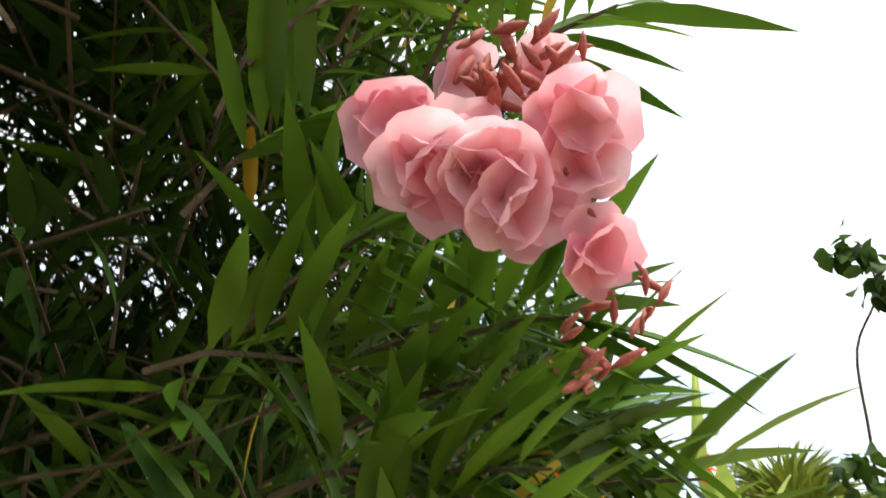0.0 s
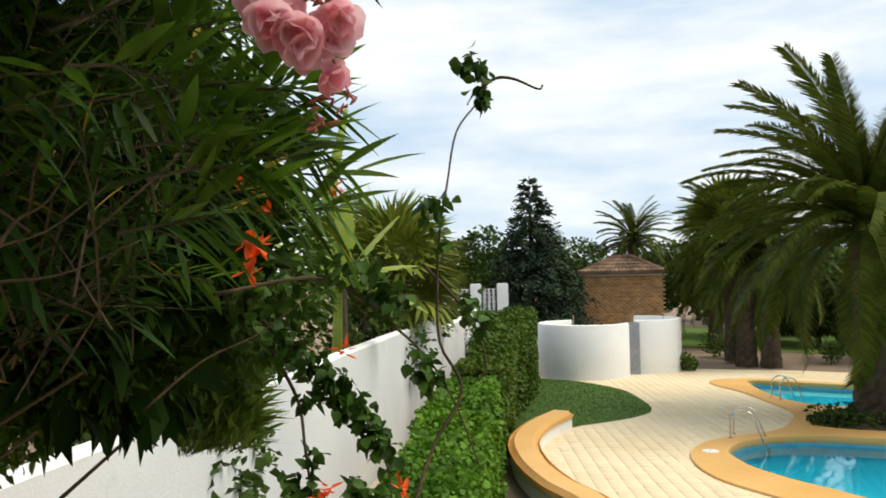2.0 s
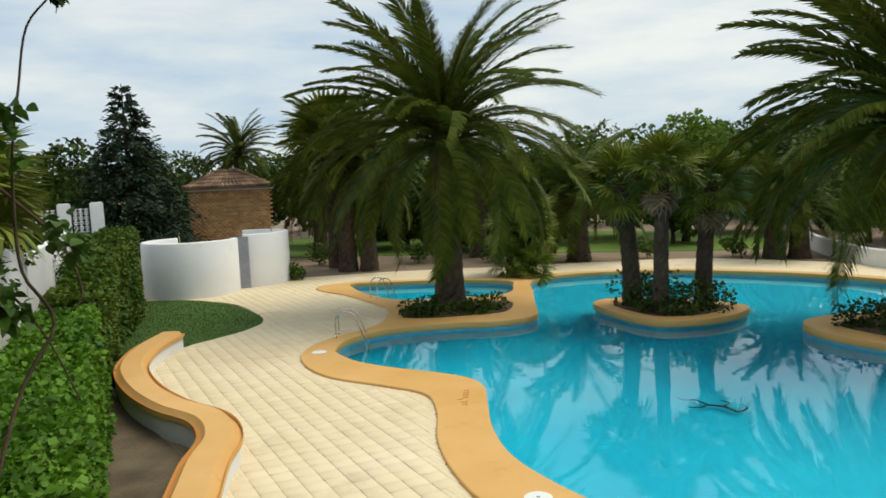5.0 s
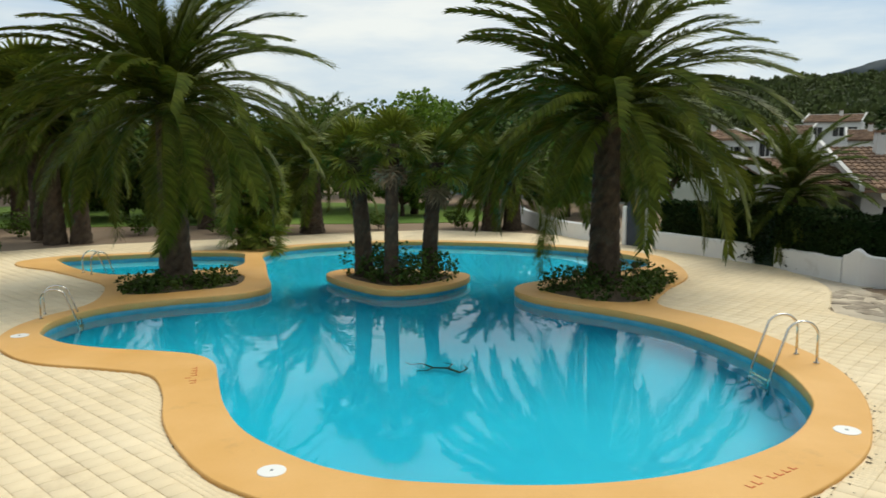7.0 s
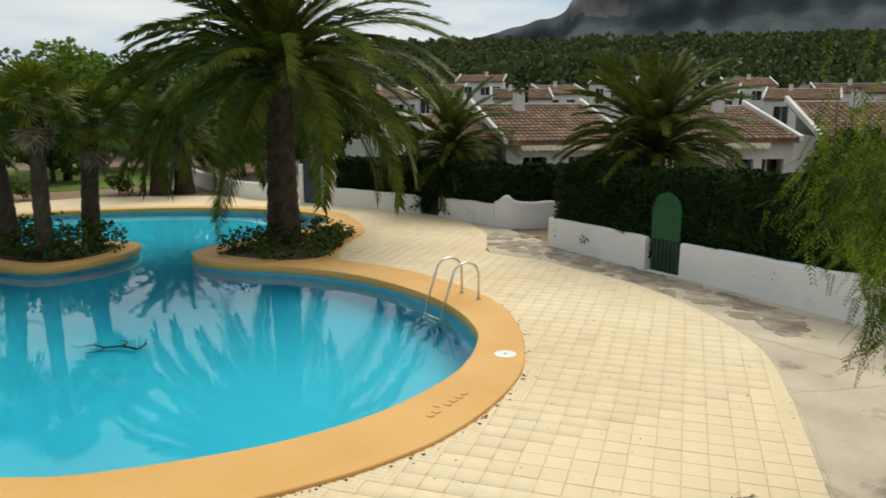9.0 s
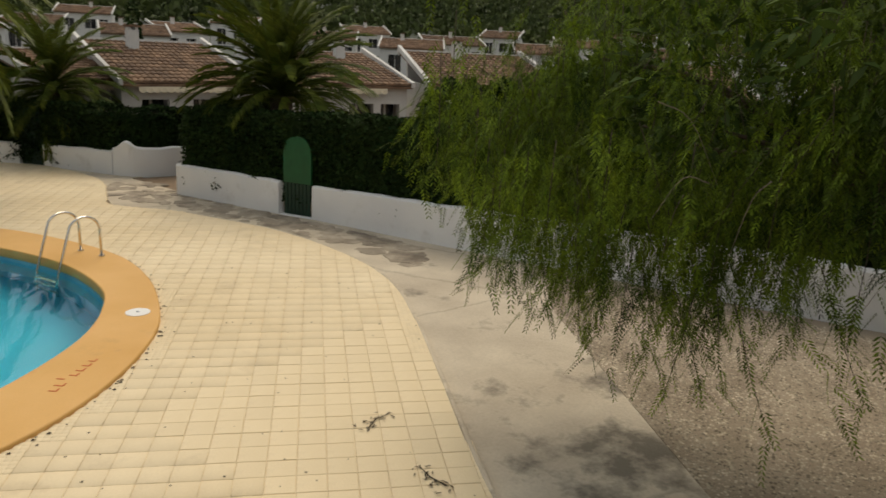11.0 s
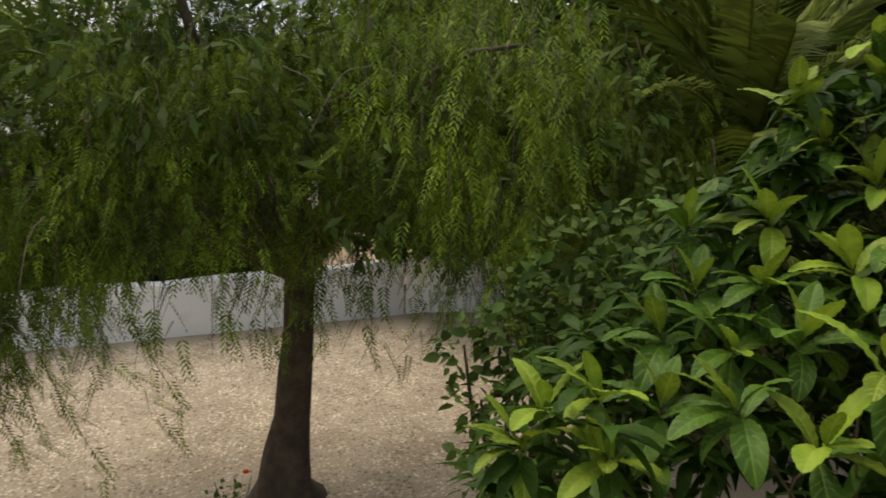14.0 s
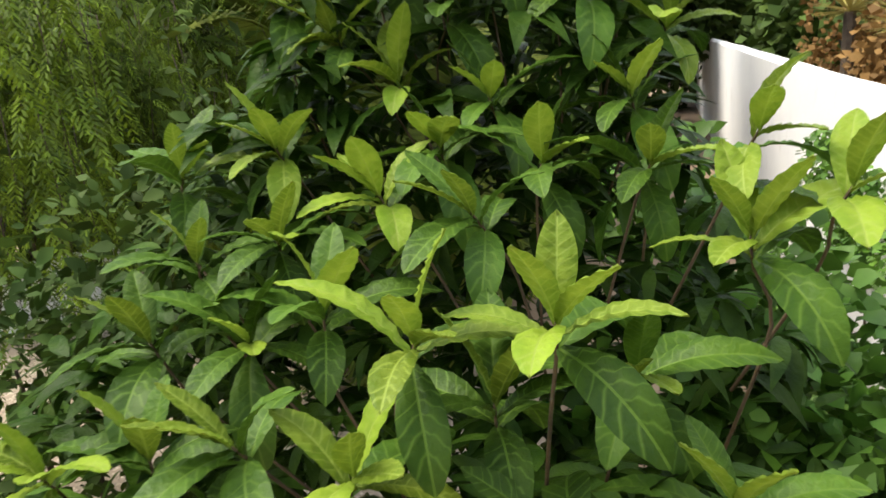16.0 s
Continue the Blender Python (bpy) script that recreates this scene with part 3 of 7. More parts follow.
# coping, pool shell, water
cop = part("pool_coping", slab("pool_coping", [COPING, POOL, PADDLE, BED_LEFT, BED_RIGHT], -0.16, 0.05, M["coping"], 0.022))
tagged(cop, "ochre painted wavy pool coping with rounded edges", "coping", kind="structure")
shell = thing("swimming_pool", "freeform swimming pool with blue tiled shell", "pool", kind="structure")
part("pool_wall", mesh_of("pool_wall", *skirt(POOL, -1.9, -0.12), M["pool_wall"]), parent=shell)
floor_me = slab("pool_floor", [POOL], -2.0, -1.75, M["pool_floor"])
for vert in floor_me.vertices:
    vert.co.z += 0.048 * (vert.co.y - 9.0)
part("pool_floor", floor_me, parent=shell, label="sloping blue pool floor")
shallow = thing("paddling_pool", "small paddling pool with blue tiled shell", "pool", kind="structure")
part("pool_wall", mesh_of("pool_wall", *skirt(PADDLE, -0.9, -0.12), M["pool_wall"]), parent=shallow)
part("pool_floor", slab("pool_floor", [PADDLE], -1.0, -0.7, M["pool_floor"]), parent=shallow)
for name, loop, label in (("water", POOL, "clear blue still pool water with soft reflections"), ("shallow_water", PADDLE, "clear shallow blue water of the paddling pool")):
    w = part(name, slab(name, [loop], -0.2, -0.2, M["water"]))
    w.visible_shadow = False
    tagged(w, label, "water", kind="structure")
isl = thing("pool_island", "palm island with ochre rim in the pool", "island", kind="structure")
part("island_wall", mesh_of("island_wall", *skirt([(-0.9 + (x + 0.9) * 0.96, 23.7 + (y - 23.7) * 0.96) for x, y in ISLAND], -1.9, -0.06), M["pool_wall"]), parent=isl)
part("rim", slab("rim", [ISLAND, ISLAND_BED], -0.14, 0.06, M["coping"], 0.02), parent=isl)
part("soil", slab("soil", [ISLAND_BED], -0.5, 0.02, M["soil"]), parent=isl)
for name, loop in (("planting_bed", BED_LEFT), ("planting_bed", BED_RIGHT)):
    tagged(part(name, slab(name, [loop], -0.5, 0.02, M["soil"])), "dark soil planting bed set into the pool coping", "bed", kind="structure")

# concrete path and gravel yard to the right, paving strip along the garden walls
PATH_STRIP = [(4.4, 1.9)] + [(x + 0.02, y) for x, y in reversed(edge_line)] + [(10.45, 18.5), (10.9, 19.6), (12.0, 21.8), (12.25, 24.1), (11.7, 27.8), (9.4, 31.7), (11.0, 32.5), (13.3, 28), (15.4, 22.4), (13.1, 22.0), (12.9, 18.5), (13.25, 14.5), (13.6, 10.2), (13.9, 7.6), (11.3, 5.75), (9.7, 4.15), (8.3, 2.75), (7.5, 1.95), (6.2, 0.6)]
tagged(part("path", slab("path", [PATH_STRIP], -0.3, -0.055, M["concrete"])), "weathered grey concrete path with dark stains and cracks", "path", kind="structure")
YARD = [(4.8, -0.9), (6.2, 0.58), (7.5, 1.93), (8.3, 2.73), (9.7, 4.13), (11.3, 5.73), (13.9, 7.58), (14.2, 3), (15.0, -3), (15.6, -6), (9, -9), (4, -6)]
tagged(part("gravel_yard", slab("gravel_yard", [YARD], -0.3, -0.06, M["gravel_bed"])), "pale beige gravel yard beside the concrete path", "gravel", kind="structure")
peb_v, peb_f = [(-0.5, -0.4, 0), (0.5, -0.3, 0), (0.3, 0.5, 0), (-0.4, 0.4, 0), (0.0, 0.05, 0.35)], [(0, 1, 4), (1, 2, 4), (2, 3, 4), (3, 0, 4)]
pts = np.c_[np.random.uniform(4.8, 14, 110000), np.random.uniform(-5, 7, 110000)]
pts = pts[inside(YARD, pts[:, 0], pts[:, 1])][:52000]
pm = [Matrix.Translation((x, y, -0.062)) @ Matrix.Rotation(rnd.uniform(0, 6.3), 4, "Z") @ Matrix.Scale(rnd.uniform(0.02, 0.05), 4) for x, y in pts]
tagged(part("gravel", fast_mesh("gravel", *scatter(peb_v, peb_f, pm), M["pebble"])), "loose pale gravel stones", "gravel", kind="stuff")

# Unseen dark slabs under the shrubs, added to cut bounce light from the ground
for loop in ([(0.3, -1.0), (3.6, -0.9), (4.7, -1.2), (4.6, -3.4), (3.0, -5.4), (0.9, -3.8)], [(-3.4, -2.4), (-0.9, -2.2), (-0.8, 0.1), (-2.8, 0.8)]):
    tagged(part("planting_bed", slab("planting_bed", [loop], -0.5, -0.03, M["soil"])), "unseen dark slab under the terrace shrubs, added to cut bounced light", "bed", kind="structure")

# irregular paving stones by the garden walls
pave_rng = random.Random(11)
pave = thing("paving", "crazy paving strip of worn grey-brown stones beside the walls", "paving", kind="structure")
for k in range(170):
    t = pave_rng.random()
    if t < 0.7:
        s = pave_rng.random()
        x, y = 13.0 + 0.35 * s - pave_rng.uniform(0.2, 1.5), 18.0 - s * 8.5
    else:
        x, y = pave_rng.uniform(11.2, 13.2), pave_rng.uniform(18, 21.5)
    if inside(DECK, np.array([x]), np.array([y]))[0]:
        continue
    n = pave_rng.randint(5, 7)
    r = pave_rng.uniform(0.16, 0.36)
    ring = [(x + r * pave_rng.uniform(0.7, 1.1) * math.cos(6.283 * i / n), y + r * pave_rng.uniform(0.7, 1.1) * math.sin(6.283 * i / n)) for i in range(n)]
    top = -0.051 + 0.016 * (k / 170)
    vv = [(a, b, -0.06) for a, b in ring] + [(x + (a - x) * 0.93, y + (b - y) * 0.93, top) for a, b in ring]
    ff = [tuple(range(n, 2 * n))] + [(i, (i + 1) % n, n + (i + 1) % n, n + i) for i in range(n)]
    part("stone", mesh_of("stone", vv, ff, M["paving"]), parent=pave)

# lawn
lawn = part("lawn", slab("lawn", [LAWN], -0.3, 0.0, M["lawn_bed"]))
tagged(lawn, "short dark green lawn beside the pool deck", "lawn", kind="structure")
blade = ([(-0.5, 0, 0), (0.5, 0, 0), (0.1, 0.3, 1)], [(0, 1, 2)])
pts = np.c_[np.random.uniform(-21.5, -12.5, 30000), np.random.uniform(14, 24.5, 30000)]
pts = pts[inside(LAWN, pts[:, 0], pts[:, 1])][:16000]
gm = [Matrix.Translation((x, y, 0)) @ Matrix.Rotation(rnd.uniform(0, 6.3), 4, "Z") @ Matrix.Diagonal((0.02, 0.05, rnd.uniform(0.03, 0.06), 1)) for x, y in pts]
tagged(part("grass", fast_mesh("grass", *scatter(*blade, gm), M["grass"])), "short green lawn grass", "grass", kind="stuff")
far_lawn = part("park_lawn", slab("park_lawn", [smooth_loop([(-30, 40), (-12, 41), (2, 42), (4, 46), (0, 54), (-20, 58), (-34, 50)], 4)], -0.3, -0.06, M["park_grass"]))
tagged(far_lawn, "green park lawn under the palms beyond the pool", "lawn", kind="structure")

# bench: S-shaped low wall with ochre seat
seat_line = smooth_line([(-13.65, 16.6), (-13.0, 14.8), (-12.0, 13.2), (-10.6, 11.9), (-9.2, 11.0), (-8.0, 10.5), (-7.2, 9.7), (-6.75, 8.7), (-6.2, 7.7), (-5.6, 6.6), (-4.9, 5.6)], 6)
bench = thing("garden_bench", "curved white masonry bench with ochre painted seat top", "bench")
part("base", mesh_of("base", *ribbon_wall(seat_line, -0.2, 0.41, 0.62), M["white"]), parent=bench)
part("seat", mesh_of("seat", *ribbon_wall(seat_line, 0.412, 0.475, 0.72), M["coping"]), parent=bench, label="ochre painted seat top")
# soil strip between hedge and bench
tagged(part("soil_strip", slab("soil_strip", [[(-4, 3.7), (-6.3, 7.3), (-8.0, 9.8), (-11.0, 11.9), (-13.4, 15.6), (-15.5, 17.5), (-21, 23.5), (-23, 22), (-16, 12), (-8, 2.5)]], -0.3, -0.04, M["soil"])), "dark bare soil strip beside the hedge", "soil", kind="structure")

# ---- walls ----
WL = Vector((-0.6396, 0.7687, 0))
P0 = Vector((-11.93, 8.25, 0))
left_wall = [tuple((P0 + WL * d)[:2]) for d in np.linspace(-12, 11.2, 24)]
tagged(part("garden_wall_left", mesh_of("garden_wall_left", *ribbon_wall(left_wall, -0.3, 2.95, 0.24, 0.03, 2), M["white"])), "tall white rendered garden wall with faint stains", "wall", kind="structure")
tagged(part("wall_footing", mesh_of("wall_footing", *ribbon_wall([(x + 0.3, y + 0.22) for x, y in left_wall], -0.3, 0.22, 0.4, 0.05, 5), M["concrete"])), "rough beige footing along the garden wall", "footing", kind="structure")
far_wall = [tuple((P0 + WL * d)[:2]) for d in np.linspace(11.3, 24.0, 10)]
tagged(part("garden_wall_far", mesh_of("garden_wall_far", *ribbon_wall(far_wall, -0.3, [2.5 + 0.02 * k for k in range(10)], 0.24), M["white"])), "white stepped garden wall continuing behind the hedge", "wall", kind="structure")
pil = thing("wall_pillars", "white wall pillars with a pierced block screen between", "pillar")
PC = P0 + WL * 23.6
PW = Vector((0.695, 0.719, 0))
for d in (0.0, 1.35):
    p = PC + PW * d
    part("pillar", box(bmesh.new(), -0.28, 0.28, -0.28, 0.28, 0, 4.0, 0.05), M["white"], pil, m=pose(p.x, p.y, -0.1, rz=46))
for k in list(range(-7, -1)) + list(range(2, 5)):
    for r in range(5):
        p = PC + PW * (k * 0.225)
        bm = bmesh.new()
        box(bm, -0.095, 0.095, -0.04, 0.04, -0.095, -0.04, 0.015)
        box(bm, -0.095, 0.095, -0.041, 0.041, 0.04, 0.095, 0.015)
        box(bm, -0.03, 0.03, -0.039, 0.039, -0.05, 0.05)
        part("block", bm, M["white"], pil, m=pose(p.x, p.y, 2.66 + r * 0.22, rz=46))

RIGHT_WALLS = (("garden_wall_gate", [(12.75, 18.9), (12.95, 17.0), (13.16, 15.0)]), ("garden_wall_path", [(13.36, 13.95), (13.5, 12.2), (13.65, 10.2), (13.85, 8.0), (14.15, 5.0), (14.45, 2.0), (14.9, -1.5), (15.3, -3.4)]),
               ("garden_wall_back", [(15.3, -3.5), (15.1, -4.6), (14.6, -6.5), (13.5, -9.0)]), ("garden_wall_corner", [(15.4, 21.7), (14.2, 21.95), (13.4, 22.3), (13.1, 22.9)]),
               ("garden_wall_hedge", [(13.1, 22.95), (12.65, 24.5), (12.2, 25.6)]), ("garden_wall_hedge_far", [(11.8, 26.45), (10.6, 28.5), (9.35, 30.4)]), ("garden_wall_end", [(8.3, 31.9), (6.6, 34.6), (5.6, 40), (5.2, 48)]))
for name, pts in RIGHT_WALLS:
    ln = smooth_line(pts, 6)
    h = [0.84] * len(ln)
    if "corner" in name:
        h = [0.86 + 0.22 * math.exp(-((i - len(ln) * 0.72) / 2.0) ** 2) for i in range(len(ln))]
    if "path" in name or "back" in name:
        h = [0.82 + 0.3 * i / len(ln) * ("path" in name) + 0.32 * ("back" in name) for i in range(len(ln))]
    if "hedge" in name or "end" in name:
        h = [0.72] * len(ln)
    tagged(part(name, mesh_of(name, *ribbon_wall(ln, -0.3, h, 0.22, 0.05, len(name)), M["white"])), "low white rendered garden wall with uneven rounded top", "wall", kind="structure")

# green arched gate in the wall
gate = thing("garden_gate", "green arched garden gate with darker slatted lower half", "gate", pose(13.26, 14.47, -0.05, rz=-79.5))
for k in range(7):
    x = -0.42 + k * 0.12
    part("slat", box(bmesh.new(), x, x + 0.105, -0.02, 0.02, 0.03, 0.86, 0.006), M["gate_dark"], gate)
bm = bmesh.new()
arch = [(-0.44, 0.87), (0.44, 0.87)] + [(0.44 * math.cos(a), 1.68 + 0.40 * math.sin(a)) for a in np.linspace(0, math.pi, 14)]
face = bm.faces.new([bm.verts.new((x, -0.03, z)) for x, z in arch])
ext = bmesh.ops.extrude_face_region(bm, geom=[face])["geom"]
bmesh.ops.translate(bm, vec=(0, 0.06, 0), verts=[e for e in ext if isinstance(e, bmesh.types.BMVert)])
bmesh.ops.recalc_face_normals(bm, faces=bm.faces)
part("arched_panel", bm, M["gate_green"], gate, "bright green arched panel")
part("sill", box(bmesh.new(), -0.5, 0.5, -0.12, 0.12, -0.03, 0.02, 0.01), M["white"], gate, "white painted sill")

# dark gate in the hedge wall
gate = thing("garden_gate", "dark slatted wooden gate between white walls under a palm", "gate", pose(12.0, 26.03, -0.05, rz=-65))
for k in range(7):
    x = -0.42 + k * 0.12
    part("slat", box(bmesh.new(), x, x + 0.11, -0.02, 0.02, 0.03, 1.95, 0.006), M["gate_dark"], gate)
for z in (0.3, 1.1, 1.75):
    part("crossbar", box(bmesh.new(), -0.44, 0.44, 0.021, 0.06, z - 0.05, z + 0.05, 0.006), M["gate_dark"], gate)

# ---- pool fittings ----
def ladder(m):
    ob = thing("pool_ladder", "bent stainless steel pool ladder fixed on the coping", "ladder", m, "pool ladders")
    for x in (-0.27, 0.27):
        pts = [(x, -0.45, 0.0), (x, -0.45, 0.45)] + [(x, -0.45 + 0.30 * (1 - math.cos(a)), 0.45 + 0.27 * math.sin(a)) for a in np.linspace(0.2, math.pi * 0.80, 9)] + [(x, 0.22, 0.25), (x, 0.36, -0.15), (x, 0.40, -0.5), (x, 0.40, -1.1)]
        part("rail", mesh_of("rail", *tube(pts, 0.022, 8), M["steel"], True), parent=ob)
        part("flange", mesh_of("flange", *tube([(x, -0.45, 0.0), (x, -0.45, 0.015)], 0.05, 10), M["steel"]), parent=ob)
    for z in (-0.35, -0.62, -0.9):
        part("tread", box(bmesh.new(), -0.27, 0.27, 0.37, 0.44, z - 0.015, z + 0.015, 0.006), M["steel"], ob)
    return ob


ladder_one = ladder(pose(-9.15, 18.62, 0.05, rz=-72))
copy_thing(ladder_one, pose(7.0, 14.2, 0.05, rz=98) @ Matrix.Scale(1.18, 4))
copy_thing(ladder_one, pose(-11.0, 25.15, 0.05, rz=-38))
def pool_light(x, y):
    ob = thing("skimmer_lid", "round white skimmer lid set in the ochre coping", "lid", pose(x, y, 0.05), "skimmer lids")
    part("rim", mesh_of("rim", *tube([(0, 0, -0.01), (0, 0, 0.008), (0, 0, 0.012)], [0.19, 0.19, 0.175], 24), M["lamp_white"]), parent=ob)
    part("knob", mesh_of("knob", *tube([(0, 0, 0.010), (0, 0, 0.02)], [0.03, 0.02], 10), M["steel"]), parent=ob)
    return ob


lid = pool_light(-2.05, 9.38)
for x, y in ((6.25, 10.55), (-9.15, 16.6)):
    copy_thing(lid, pose(x, y, 0.05))


def depth_mark(m):
    ob = thing("depth_marking", "faded red painted lettering on the ochre coping", "marking", m)
    for k, (w, h, y) in enumerate(((0.09, 0.10, 0), (0.09, 0.12, 0.01), (0.03, 0.10, 0.10), (0.09, 0.10, 0), (0.10, 0.10, 0), (0.09, 0.10, 0), (0.09, 0.09, 0))):
        x = -0.5 + k * 0.155
        bm = bmesh.new()
        box(bm, x - w / 2, x + w / 2, y - h / 2, y - h / 2 + 0.022, 0, 0.004)
        box(bm, x - w / 2, x - w / 2 + 0.022, y - h / 2, y + h / 2, 0.0005, 0.0045)
        part("stroke", bm, M["paint_red"], ob)
    return ob


dm = depth_mark(pose(4.45, 9.05, 0.051, rz=33))
copy_thing(dm, pose(-4.35, 13.6, 0.051, rz=105))

# white shower enclosure: two open round walls with a grey tiled panel between
def arc_wall(cx0, cy0, r, a0, a1, h, n=28):
    return ribbon_wall([(cx0 + r * math.cos(a), cy0 + r * math.sin(a)) for a in np.linspace(radians(a0), radians(a1), n)], -0.1, h, 0.2)


shower = thing("shower_enclosure", "white curved outdoor shower enclosure with grey tiled door jamb", "shower")
part("curved_wall", mesh_of("curved_wall", *arc_wall(-20.0, 25.95, 1.85, -215, 20, 2.22, 60), M["white"], True), parent=shower)
part("curved_wall", mesh_of("curved_wall", *arc_wall(-19.35, 29.05, 1.75, -62, 130, 2.28, 50), M["white"], True), parent=shower)
part("tiled_jamb", box(bmesh.new(), -0.34, 0.34, -0.1, 0.1, 0, 2.2, 0.01), M["grey_tile"], shower, "grey tiled jamb", m=pose(-18.5, 27.25, 0, rz=34))
for x, y in ((-20.9, 26.4), (-19.6, 28.9), (-18.4, 29.6)):
    part("shower_pipe", mesh_of("shower_pipe", *tube([(x, y, 2.0), (x, y, 2.48), (x + 0.1, y - 0.1, 2.5)], 0.02, 6), M["steel"], True), parent=shower)


# ---- palms ----
def frond_mesh(name, length, droop, material, pairs=46, leaf=0.55, seed=0, wide=0.034):
    """A feather palm frond along +Y that rises and then bends down; its leaflets stand in a V."""
    g = random.Random(seed)
    def spine(t):
        a = droop * t
        return Vector((0.10 * math.sin(t * 3 + seed) * t, length * (math.sin(a) / droop if droop else t), -length * (1 - math.cos(a)) / droop if droop else 0))
    v, f = tube([spine(t) for t in np.linspace(0, 1, 9)], [0.045 * (1 - 0.85 * t) for t in np.linspace(0, 1, 9)], 4)
    v, f = list(v), list(f)
    for k in range(pairs):
        t = 0.10 + 0.90 * k / (pairs - 1)
        p, q = spine(t), spine(min(t + 0.02, 1.02))
        way = (q - p).normalized()
        size = leaf * (0.35 + 0.65 * math.sin(math.pi * min(1, 0.12 + t * 0.80))) * g.uniform(0.85, 1.1)
        up = Vector((1, 0, 0)).cross(way)
        for s in (-1, 1):
            d = (way * 0.8 + Vector((s, 0, 0)) * 0.85 + up * g.uniform(-0.1, 0.35)).normalized()
            mid = p + d * size * 0.45
            tip = p + d * size + Vector((0, 0, -0.22 * size))
            wv = (way * 0.8 + up * 0.5 * s) * wide
            o = len(v)
            v += [p - wv * 0.5, mid - wv, tip, mid + wv, p + wv * 0.5]
            f.append((o, o + 1, o + 2, o + 3, o + 4))
    return fast_mesh(name, [tuple(q) for q in v], f, material)


def trunk_mesh(name, h, r0, r1, rings=26, lean=0.0, seed=0):
    """A palm trunk with a flared foot and a rough surface of old leaf bases."""
    sides = 14
    v, f = [], []
    n = rings
    for i in range(n + 1):
        t = i / n
        base = r0 + (r1 - r0) * min(1, t * 1.3) + 0.18 * r0 * math.exp(-t * 9)
        for k in range(sides):
            a = 2 * math.pi * (k + 0.5 * (i % 2)) / sides
            r = base * (1 + 0.10 * ((i + k) % 2) + 0.05 * noise.noise(Vector((k, i * 0.7, seed))))
            v.append((r * math.cos(a) + lean * t * t, r * math.sin(a), h * t))
    for i in range(n):
        for k in range(sides):
            a, b = i * sides + k, i * sides + (k + 1) % sides
            f.append((a, b, b + sides, a + sides))
    f.append(tuple(range(n * sides, (n + 1) * sides)))
    return mesh_of(name, v, f, M["palm_bark"])


FRONDS = [frond_mesh("frond", 5.5, d, M["frond"], 84, 0.64, k, 0.040) for k, d in enumerate((0.95, 1.2, 1.35, 1.5, 1.65))]
FRONDS_FAR = [frond_mesh("frond", 5.0, d, M["frond_far"], 62, 0.74, k + 9, 0.046) for k, d in enumerate((0.95, 1.2, 1.4, 1.6))]
FRONDS_DRY = [frond_mesh("frond", 3.0, d, M["frond_yellow"], 34, 0.45, k + 20) for k, d in enumerate((1.4, 1.9))]


def palm(x, y, h, label, r=0.42, size=1.0, count=74, meshes=FRONDS, seed=0, lean=0.0, rz=0.0, low=-8, dry=3, group="date palms"):
    g = random.Random(seed)
    ob = thing("date_palm", label, "palm tree", pose(x, y, -0.08, rz=rz), group)
    part("trunk", trunk_mesh("trunk", h, r * 1.05, r * 0.82, lean=lean, seed=seed), parent=ob)
    for k in range(count):
        t = (k + 0.5) / count
        el = 84 - (84 - low) * t ** 1.2 + g.uniform(-7, 7)
        az = k * 137.5 + g.uniform(-10, 10)
        k_m = min(len(meshes) - 1, int(len(meshes) * (t * 0.95 + g.uniform(-0.12, 0.12))) if t > 0.12 else 0)
        fr = new("frond", meshes[max(k_m, 0)])
        fr.matrix_basis = Matrix.Translation((lean, 0, h - 0.25 + 0.55 * (1 - t))) @ Matrix.Rotation(radians(az), 4, "Z") @ Matrix.Rotation(radians(el), 4, "X") @ Matrix.Rotation(radians(g.uniform(-25, 25)), 4, "Y") @ Matrix.Scale(size * g.uniform(0.86, 1.06), 4)
        fr.parent = ob
    for k in range(dry):
        fr = new("frond", FRONDS_DRY[k % 2])
        fr["label"] = "yellowed drooping frond"
        fr.matrix_basis = Matrix.Translation((lean, 0, h - 0.2)) @ Matrix.Rotation(radians(g.uniform(120, 260)), 4, "Z") @ Matrix.Rotation(radians(g.uniform(-45, -20)), 4, "X") @ Matrix.Scale(size, 4)
        fr.parent = ob
    return ob


palm(-7.8, 23.2, 5.6, "tall date palm with thick dark trunk in the coping bed", 0.44, 1.0, 94, seed=1, rz=20, low=-6)
palm(5.45, 22.7, 5.3, "tall date palm with arching fronds beside the pool", 0.45, 1.02, 94, seed=2, rz=75, low=-6)
FAR_LABEL = "date palm standing on the earth beyond the pool"
for k, (x, y, h, r, s, n) in enumerate(((-16.5, 33.4, 5.3, 0.40, 0.80, 66), (-15.5, 33.7, 5.0, 0.38, 0.75, 60), (-5.7, 37.3, 3.2, 0.5, 0.85, 46), (3.3, 38.0, 2.6, 0.42, 0.62, 40), (4.4, 38.1, 2.4, 0.42, 0.62, 40), (-28.3, 42.2, 6.4, 0.4, 0.62, 60), (-11.5, 39.5, 3.8, 0.45, 0.75, 44), (-21.5, 40.0, 3.6, 0.4, 0.7, 44))):
    palm(x, y, h, FAR_LABEL, r, s, n, FRONDS_FAR, 30 + k, rz=k * 50, low=-8, dry=0, group="palms beyond the pool")
palm(13.3, 26.9, 2.5, "slender young date palm rising over the clipped hedge", 0.24, 0.6, 70, FRONDS_FAR, 50, dry=1)
palm(15.3, 17.4, 2.9, "broad date palm rising over the dark hedge", 0.38, 0.64, 90, FRONDS_FAR, 51, low=18, dry=0)
